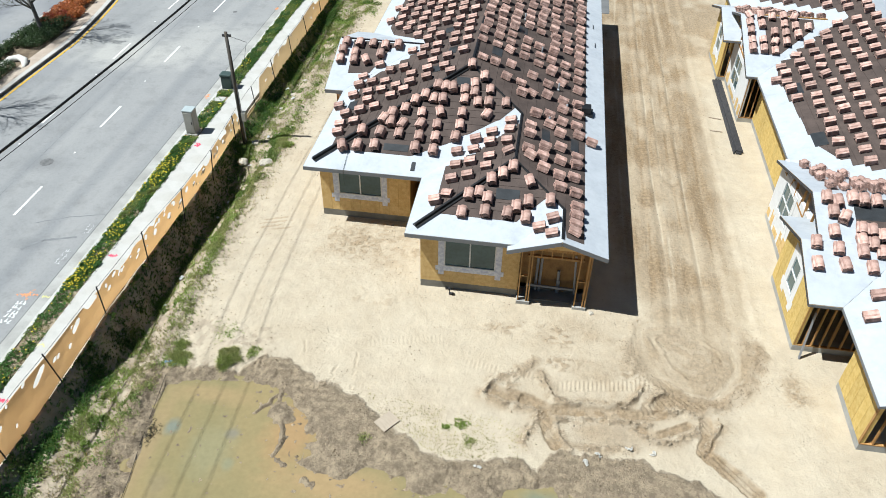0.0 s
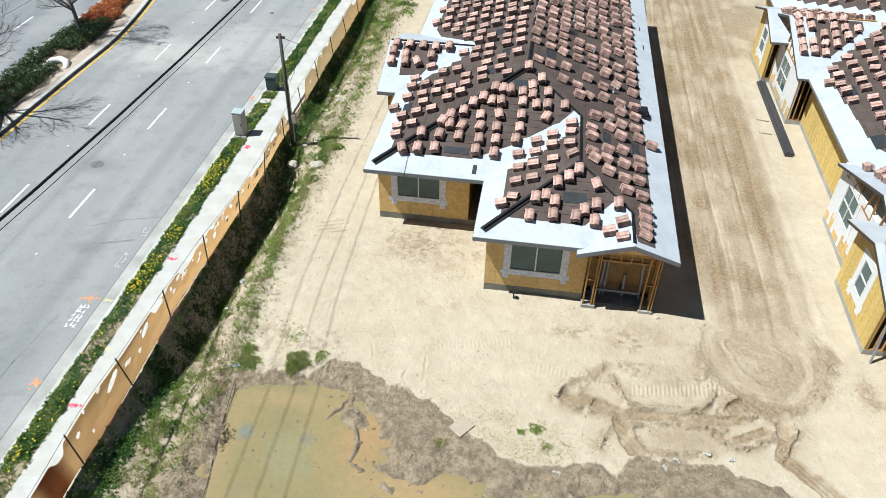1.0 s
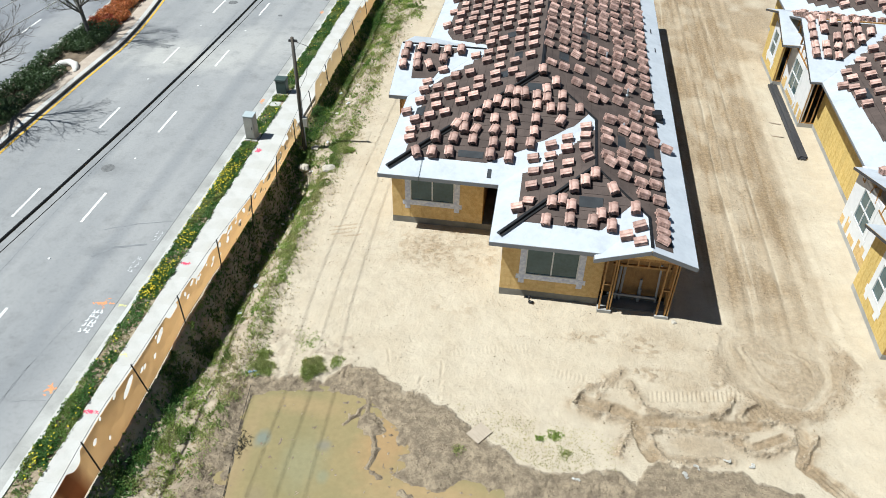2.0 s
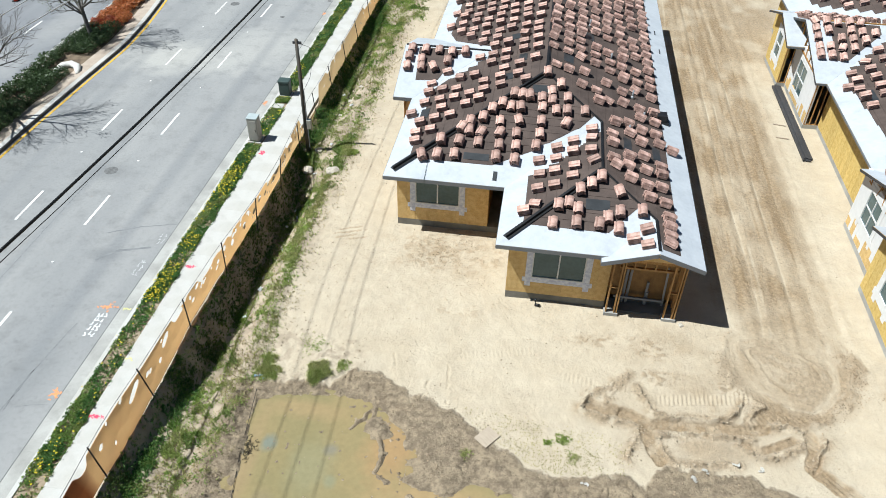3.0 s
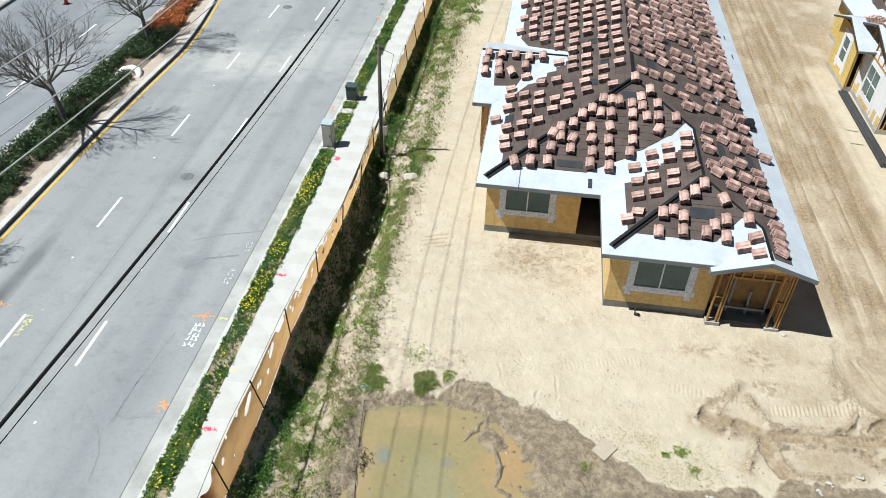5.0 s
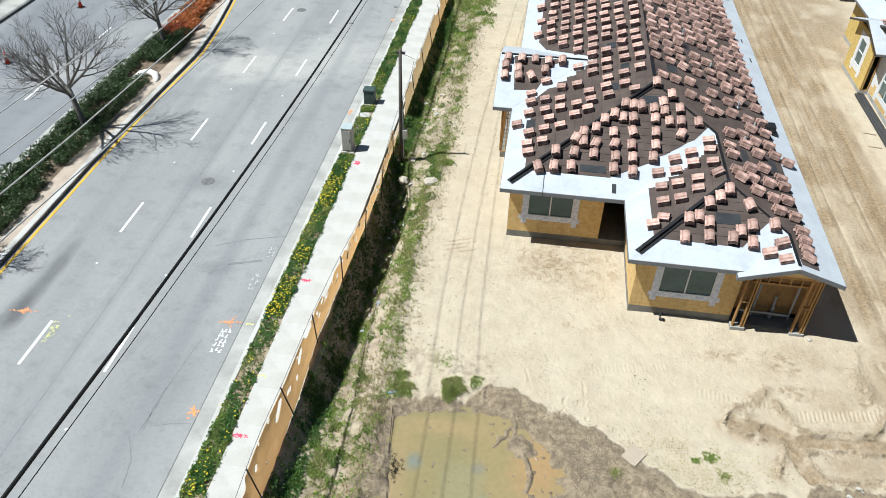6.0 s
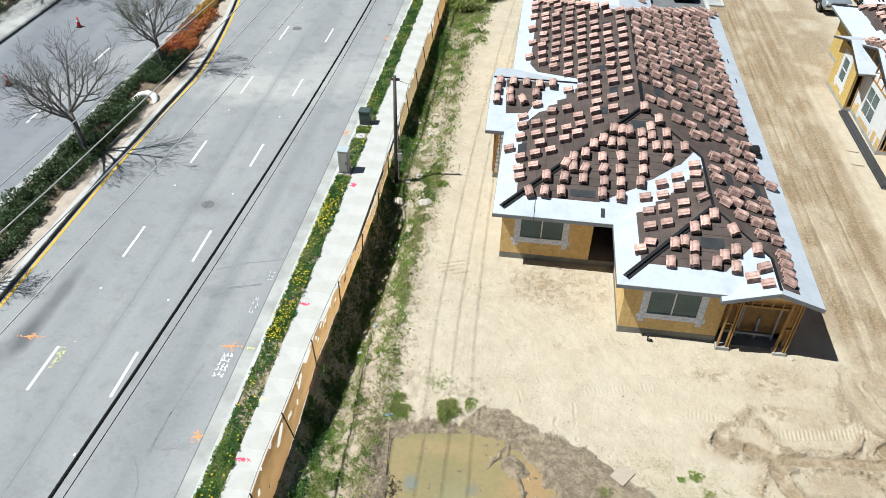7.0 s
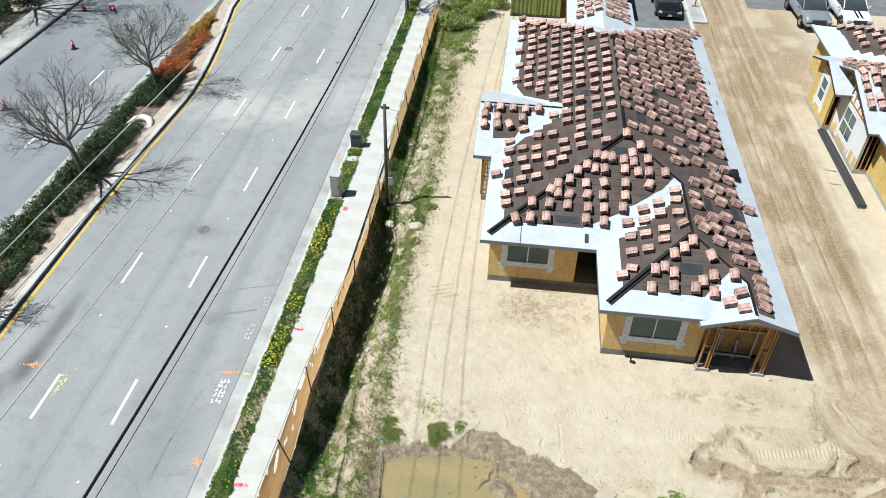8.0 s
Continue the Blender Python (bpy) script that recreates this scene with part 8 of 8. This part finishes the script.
for x, y in ((4.5, 9.6), (4.2, 6.4), (3.6, 12.5), (2.6, 15.5), (4.9, 8.0)):
    v = on_roof("vent_pipe", "short grey plumbing vent pipe through the roof", "vent pipe", x, y, z_right)
    part("pipe", tube(bmesh.new(), [(0, 0, -0.05), (0, 0, 0.34)], 0.04, 10), PIPE, v, smooth=True)
    part("flashing", tube(bmesh.new(), [(0, 0, -0.03), (0, 0, 0.05), (0, 0, 0.09)], [0.13, 0.08, 0.05], 10), STEEL, v, smooth=True)
v = on_roof("roof_vent", "square black metal roof vent", "roof vent", 5.75, 8.6, z_right)
part("hood", boxm(-0.2, 0.2, -0.22, 0.22, 0.02, 0.3, 0.03), BLACK_METAL, v)
part("base", boxm(-0.3, 0.3, -0.3, 0.3, -0.08, 0.02), BLACK_METAL, v)
for key, x, y, w, h in PATCHES + (("h2", 15.2, 12.2, 0.4, 1.0), ("h2", 15.2, 7.8, 0.5, 1.0), ("g2", 15.3, 1.7, 1.1, 0.6)):
    pts = [(x - w / 2, y - h / 2), (x + w / 2, y - h / 2), (x + w / 2, y + h / 2), (x - w / 2, y + h / 2)]
    plane_part(roof2 if key in ("h2", "g2") else roof, "felt_patch", pts, h_left if key == "h2" else (lambda x, y: EAVE + (y + 1.85) * PITCH) if key == "g2" else ZF[key], 0.004, 0.03, FELT_PATCH, "black shiny felt patch")
plane_part(roof, "felt_patch", [(-0.95, FB + 0.25), (-0.8, FB + 0.25), (-0.8, FB + 0.65), (-0.95, FB + 0.65)], z_front, 0.02, 0.03, FELT_PATCH)
bm = bmesh.new()
tube(bm, [(-3.55, 3.85, z_front(0, 3.85) + 0.05), (-3.55, FB - 0.02, EAVE + 0.02), (-3.56, FB - 0.03, 2.2)], 0.008, 5)
tagged(part("cord", bm, GREEN_PAINT), "thin green cord hanging from the roof edge", "cord")
for x, y in ((6.1, 18.0), (6.2, 15.8)):
    pl = on_roof("roof_anchor", "small metal anchor on the eave membrane", "anchor", x, y, z_right)
    part("strap", boxm(-0.02, 0.02, -0.22, 0.22, 0, 0.03), DARKSTEEL, pl)


# ---- traffic cones ----
def cone(x, y, fallen=False):
    c = thing("traffic_cone", "red traffic cone with a white band" + (" lying on its side" if fallen else " standing on the road"), "traffic cone", (x, y, 0.005), "traffic cones")
    part("base", boxm(-0.18, 0.18, -0.18, 0.18, 0, 0.03, 0.008), RUBBER, c)
    part("body", tube(bmesh.new(), [(0, 0, 0.03), (0, 0, 0.7)], [0.14, 0.03], 14), CONE_RED, c, smooth=True)
    part("band", tube(bmesh.new(), [(0, 0, 0.38), (0, 0, 0.52)], [0.089, 0.067], 14, cap=False), WHITE_PAINT, c, smooth=True)
    if fallen:
        c.matrix_world = pose(x, y, 0.16, 78, 0, 40)
    return c


cone(-34.0, 22.8)
cone(-33.9, 14.6)
cone(-36.4, 28.9)
cone(-34.5, 29.4, True)


# ---- parked vehicles, container and the next building ----
def loft(bm, rows):
    """A closed hull with rounded shoulders through rows of (y, half width low, half width high, z low, z high)."""
    rings = []
    for y, a, b, z0, z1 in rows:
        h = z1 - z0
        half = [(a * 0.88, z0), (a * 0.98, z0 + 0.1 * h), (a * 1.03, z0 + 0.42 * h), (a + (b - a) * 0.35, z0 + 0.72 * h), (a + (b - a) * 0.7, z0 + 0.9 * h), (b * 0.93, z0 + 0.985 * h), (b * 0.55, z1)]
        rings.append([bm.verts.new((x, y, z)) for x, z in half] + [bm.verts.new((-x, y, z)) for x, z in half[::-1]])
    n = len(rings[0])
    for r, t in zip(rings, rings[1:]):
        for k in range(n):
            bm.faces.new((r[k], r[(k + 1) % n], t[(k + 1) % n], t[k]))
    bm.faces.new(rings[0][::-1])
    bm.faces.new(rings[-1])
    bmesh.ops.recalc_face_normals(bm, faces=bm.faces)
    return bm


def wheel(parent, x, y, r=0.36, w=0.24):
    bm = bmesh.new()
    tube(bm, [(x - w / 2, y, r), (x - w / 2 + 0.03, y, r), (x + w / 2 - 0.03, y, r), (x + w / 2, y, r)], [r * 0.9, r, r, r * 0.9], 20)
    wh = part("wheel", bm, RUBBER, parent)
    sgn = 1 if x > 0 else -1
    part("wheel_arch", tube(bmesh.new(), [(x + sgn * (w / 2 - 0.06), y, r * 1.05), (x + sgn * (w / 2 - 0.015), y, r * 1.05)], r * 1.2, 20), RUBBER, parent)
    part("rim", tube(bmesh.new(), [(x + sgn * (w / 2 - 0.04), y, r), (x + sgn * (w / 2 + 0.008), y, r)], [r * 0.62, r * 0.55], 16), CHROME, wh)


def car(x, y, turn, paint, label, category, pickup):
    """A vehicle that faces -y: bonnet first."""
    c = thing("car" if not pickup else "pickup_truck", label, category, (x, y, 0.0), turn=turn)
    w = 0.96 if pickup else 0.89
    ln = 5.4 if pickup else 4.6
    lift = 0.42 if pickup else 0.24
    hood = 1.12 if pickup else 0.86
    rows = [(0, w * 0.86, w * 0.8, lift + 0.06, hood - 0.22), (0.12, w * 0.97, w * 0.9, lift, hood - 0.1), (0.7, w, w * 0.94, lift, hood - 0.02), (1.35, w, w * 0.95, lift, hood + 0.04), (ln * 0.55, w, w * 0.96, lift, hood + 0.06), (ln - 0.25, w, w * 0.95, lift, hood + (0.02 if pickup else 0.04)), (ln, w * 0.92, w * 0.86, lift + 0.08, hood - 0.08)]
    body = part("body", loft(bmesh.new(), rows), paint, c, smooth=True)
    bm = bmesh.new()
    for sx in (-1, 1):
        beam(bm, (sx * w * 0.42, 0.25, hood - 0.06), (sx * w * 0.5, 1.2, hood + 0.035), 0.05, 0.04)
    part("bonnet_crease", bm, paint, body)
    roof_z = 1.78 if pickup else 1.42
    c0, c1, c2, c3 = (1.25, 2.05, 3.15, 3.5) if pickup else (1.15, 1.95, 3.45, 4.35)
    part("cabin_glass", loft(bmesh.new(), [(c0, w * 0.9, w * 0.88, hood - 0.02, hood + 0.06), (c1, w * 0.92, w * 0.74, hood, roof_z - 0.05), (c2, w * 0.92, w * 0.74, hood, roof_z - 0.04), (c3, w * 0.9, w * 0.84, hood, hood + 0.08)]), CAR_GLASS, c, smooth=True)
    part("roof_panel", loft(bmesh.new(), [(c1 - 0.04, w * 0.76, w * 0.7, roof_z - 0.06, roof_z - 0.01), (c1 + 0.3, w * 0.78, w * 0.7, roof_z - 0.06, roof_z + 0.02), (c2 - 0.1, w * 0.78, w * 0.7, roof_z - 0.06, roof_z + 0.02), (c2 + 0.08, w * 0.76, w * 0.7, roof_z - 0.06, roof_z - 0.02)]), paint, c)
    for s in (-1, 1):
        for p, q in (((s * w * 0.89, c0, hood), (s * w * 0.75, c1, roof_z - 0.03)), ((s * w * 0.93, (c1 + c2) / 2, hood), (s * w * 0.76, (c1 + c2) / 2, roof_z - 0.02)), ((s * w * 0.9, c3, hood), (s * w * 0.75, c2, roof_z - 0.03))):
            bm = bmesh.new()
            beam(bm, p, q, 0.06, 0.05)
            part("pillar", bm, paint, c)
        part("headlight", boxm(s * w * 0.76 - 0.15, s * w * 0.76 + 0.15, -0.03, 0.12, hood - 0.36, hood - 0.2, 0.02), LAMP_GLASS, c)
        bm = bmesh.new()
        box(bm, s * (w + 0.12) - 0.1, s * (w + 0.12) + 0.08, c0 + 0.35, c0 + 0.47, hood + 0.04, hood + 0.22, 0.03)
        part("mirror", bm, paint, c)
        r = 0.39 if pickup else 0.33
        for wy in (0.95, ln - 1.1):
            wheel(c, s * (w - 0.08), wy, r)
    part("grille", boxm(-w * 0.5, w * 0.5, -0.035, 0.05, hood - 0.4, hood - 0.2, 0.015), DARKSTEEL, c)
    bp = part("bumper", boxm(-w * 0.92, w * 0.92, -0.1, 0.1, lift + 0.05, lift + 0.27, 0.04), CHROME if pickup else paint, c)
    part("number_plate", boxm(-0.16, 0.16, -0.115, -0.1, lift + 0.1, lift + 0.22), PLATE, bp)
    if pickup:
        part("bed_floor", boxm(-w * 0.82, w * 0.82, 3.6, ln - 0.12, hood + 0.062, hood + 0.075), DARKSTEEL, c, "dark truck bed")
        for s in (-1, 1):
            part("bed_rail", boxm(s * w * 0.88 - 0.06, s * w * 0.88 + 0.06, 3.55, ln - 0.05, hood + 0.04, hood + 0.14, 0.02), paint, c)
        part("tailgate", boxm(-w * 0.86, w * 0.86, ln - 0.14, ln - 0.04, hood - 0.3, hood + 0.14, 0.02), paint, c)
    return c


car(6.2, 33.9, 1, CAR_BLACK, "parked black car on the asphalt", "car", False)
car(16.5, 33.3, 3, CAR_SILVER, "parked silver pickup truck on the dirt", "pickup truck", True)
wt = car(19.4, 33.7, 2, CAR_WHITE, "parked white pickup truck with dark bonnet stripes", "pickup truck", True)
for s in (-0.14, 0.14):
    bm = bmesh.new()
    beam(bm, (s, 0.15, 1.06), (s, 1.3, 1.18), 0.12, 0.012)
    part("stripe", bm, CAR_BLACK, wt)

strip("site_asphalt", 1.6, 7.6, -0.2, 0.03, PATCH, "dark asphalt of the parking court", "asphalt", ys=(27.6, 70))
strip("court_kerb", 7.6, 7.85, -0.2, 0.16, CONCRETE, "pale kerb of the parking court", "kerb", ys=(31.5, 70))
strip("court_walk", 7.85, 8.8, -0.2, 0.13, GUTTER, "pale concrete walk beside the court", "pavement", ys=(33.6, 70))
strip("court_kerb_end", 8.8, 8.95, -0.2, 0.15, CONCRETE, "pale concrete edge of the walk", "kerb", ys=(33.6, 70))
strip("far_asphalt", 12.5, 60, -0.2, 0.02, PATCH, "worn grey asphalt behind the houses", "asphalt", ys=(37.2, 80))
sg = thing("marker_post", "short red marker post beside the walk", "post", (8.4, 36.6, 0.12))
part("post", tube(bmesh.new(), [(0, 0, 0), (0, 0, 1.0)], 0.05, 8), CONE_RED, sg)
part("base", boxm(-0.25, 0.25, -0.05, 0.05, 0, 0.05), DARKSTEEL, sg)

cont = thing("shipping_container", "olive green corrugated steel container on the site", "container", (-3.6, 33.0, 0.0))
part("body", boxm(-1.75, 1.75, 0.06, 6.0, 0.1, 2.5, 0.02), CONT_GREEN, cont)
for k in range(12):
    part("rib", boxm(-1.72 + 0.3 * k, -1.58 + 0.3 * k, 0.0, 0.08, 0.16, 2.44, 0.02), CONT_GREEN, cont)
for s in (-1.75, 0.0, 1.75):
    part("corner_post", boxm(s - 0.06, s + 0.06, -0.03, 0.1, 0.0, 2.5, 0.01), CONT_GREEN, cont)
part("base_rail", boxm(-1.8, 1.8, -0.04, 0.1, 0.0, 0.14), DARKSTEEL, cont)

shed = thing("house", "small unfinished building with board walls and a white roof", "building")
part("wall", boxm(-1.0, 2.0, 33.2, 38.0, 0, 2.6), OSB, shed)
r3 = new("roof")
r3.parent = shed
zs = {"l": lambda x, y: EAVE - 0.15 + (x + 1.55) * PITCH, "r": lambda x, y: EAVE - 0.15 + (2.55 - x) * PITCH}
for key, pts in (("l", [(-1.55, 32.9), (0.5, 32.9), (0.5, 39), (-1.55, 39)]), ("r", [(0.5, 32.9), (2.55, 32.9), (2.55, 39), (0.5, 39)])):
    plane_part(r3, "roof_deck", pts, zs[key], 0.05, -0.008, OSB)
    plane_part(r3, "underlayment", pts, zs[key], 0.006, 0.0, MEMBRANE)
scatter_stacks([(-1.2, 25.2), (0.4, 25.0), (0.4, 29.0), (-1.2, 29.0)], z_patl, (1, 0), 0.62, 0.55, 31, 0.98, (-0.75, 26.2))
scatter_stacks([(0.65, 25.0), (2.3, 25.2), (2.3, 29.0), (0.65, 29.0)], z_patr, (-1, 0), 0.62, 0.5, 32, 0.98, (1.95, 26.2))

# ---- the tiles themselves ----
def tile_mesh():
    """One roof tile: a wide barrel and a flat pan, with thickness and slight taper."""
    w, ln, t = 0.33, 0.43, 0.011
    prof = []
    for k in range(15):
        u = k / 14
        z = 0.03 + 0.052 * math.sin(math.pi * u / 0.715) ** 0.85 if u < 0.7 else 0.022 * math.sin(math.pi * (u - 0.715) / 0.285) if 0.72 < u < 1 else 0.0
        prof.append(((0.5 - u) * w, z))
    verts, faces = [], []
    for y in (-ln / 2, ln / 2):
        for off in (0, t):
            verts += [(x, y, z + off) for x, z in prof]
    n = len(prof)
    for k in range(n - 1):
        faces += [(n + k, n + k + 1, 3 * n + k + 1, 3 * n + k), (k + 1, k, 2 * n + k, 2 * n + k + 1), (k, k + 1, n + k + 1, n + k), (2 * n + k + 1, 2 * n + k, 3 * n + k, 3 * n + k + 1)]
    faces += [(0, n, 3 * n, 2 * n), (2 * n - 1, n - 1, 3 * n - 1, 4 * n - 1)]
    me = bpy.data.meshes.new("roof_tile")
    me.from_pydata(verts, [], [f[::-1] for f in faces])
    me.materials.append(TILE)
    me.update()
    return me


TILE_ME = tile_mesh()
TV = np.array([v.co[:] for v in TILE_ME.vertices])
TFACES = [tuple(p.vertices) for p in TILE_ME.polygons]
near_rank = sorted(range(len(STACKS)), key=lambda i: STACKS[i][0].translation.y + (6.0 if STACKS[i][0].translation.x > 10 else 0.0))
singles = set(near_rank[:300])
far_v, far_f = [], []
for i, (m, count, r) in enumerate(STACKS):
    rnd = random.Random(1000 + i)
    if m.col[2].y < -0.15:  # laid the other way round on the south slopes
        m = m @ pose(0, 0, 0, 0, 0, 180)
    # nested tiles creep sideways towards the pan, so that side overhangs
    lay = [Matrix.Translation((-0.008 * (k - 0.8 * count) + rnd.gauss(0, 0.001), rnd.gauss(0, 0.005), 0.006 + 0.033 * k)) @ pose(0, 0, 0, 0, 0, rnd.gauss(0, 0.7)) for k in range(round(1.65 * count))]
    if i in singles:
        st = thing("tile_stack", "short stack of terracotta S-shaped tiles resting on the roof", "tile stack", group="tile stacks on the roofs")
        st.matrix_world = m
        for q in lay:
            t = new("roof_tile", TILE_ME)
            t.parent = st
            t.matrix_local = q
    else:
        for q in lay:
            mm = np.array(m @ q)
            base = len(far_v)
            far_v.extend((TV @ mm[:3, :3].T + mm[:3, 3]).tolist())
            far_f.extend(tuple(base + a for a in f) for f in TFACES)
if far_v:
    tagged(mesh_of("tile_stacks", far_v, far_f, TILE_STUFF), "stacks of terracotta tiles spread over the far roof slopes", "tile stacks", kind="stuff")
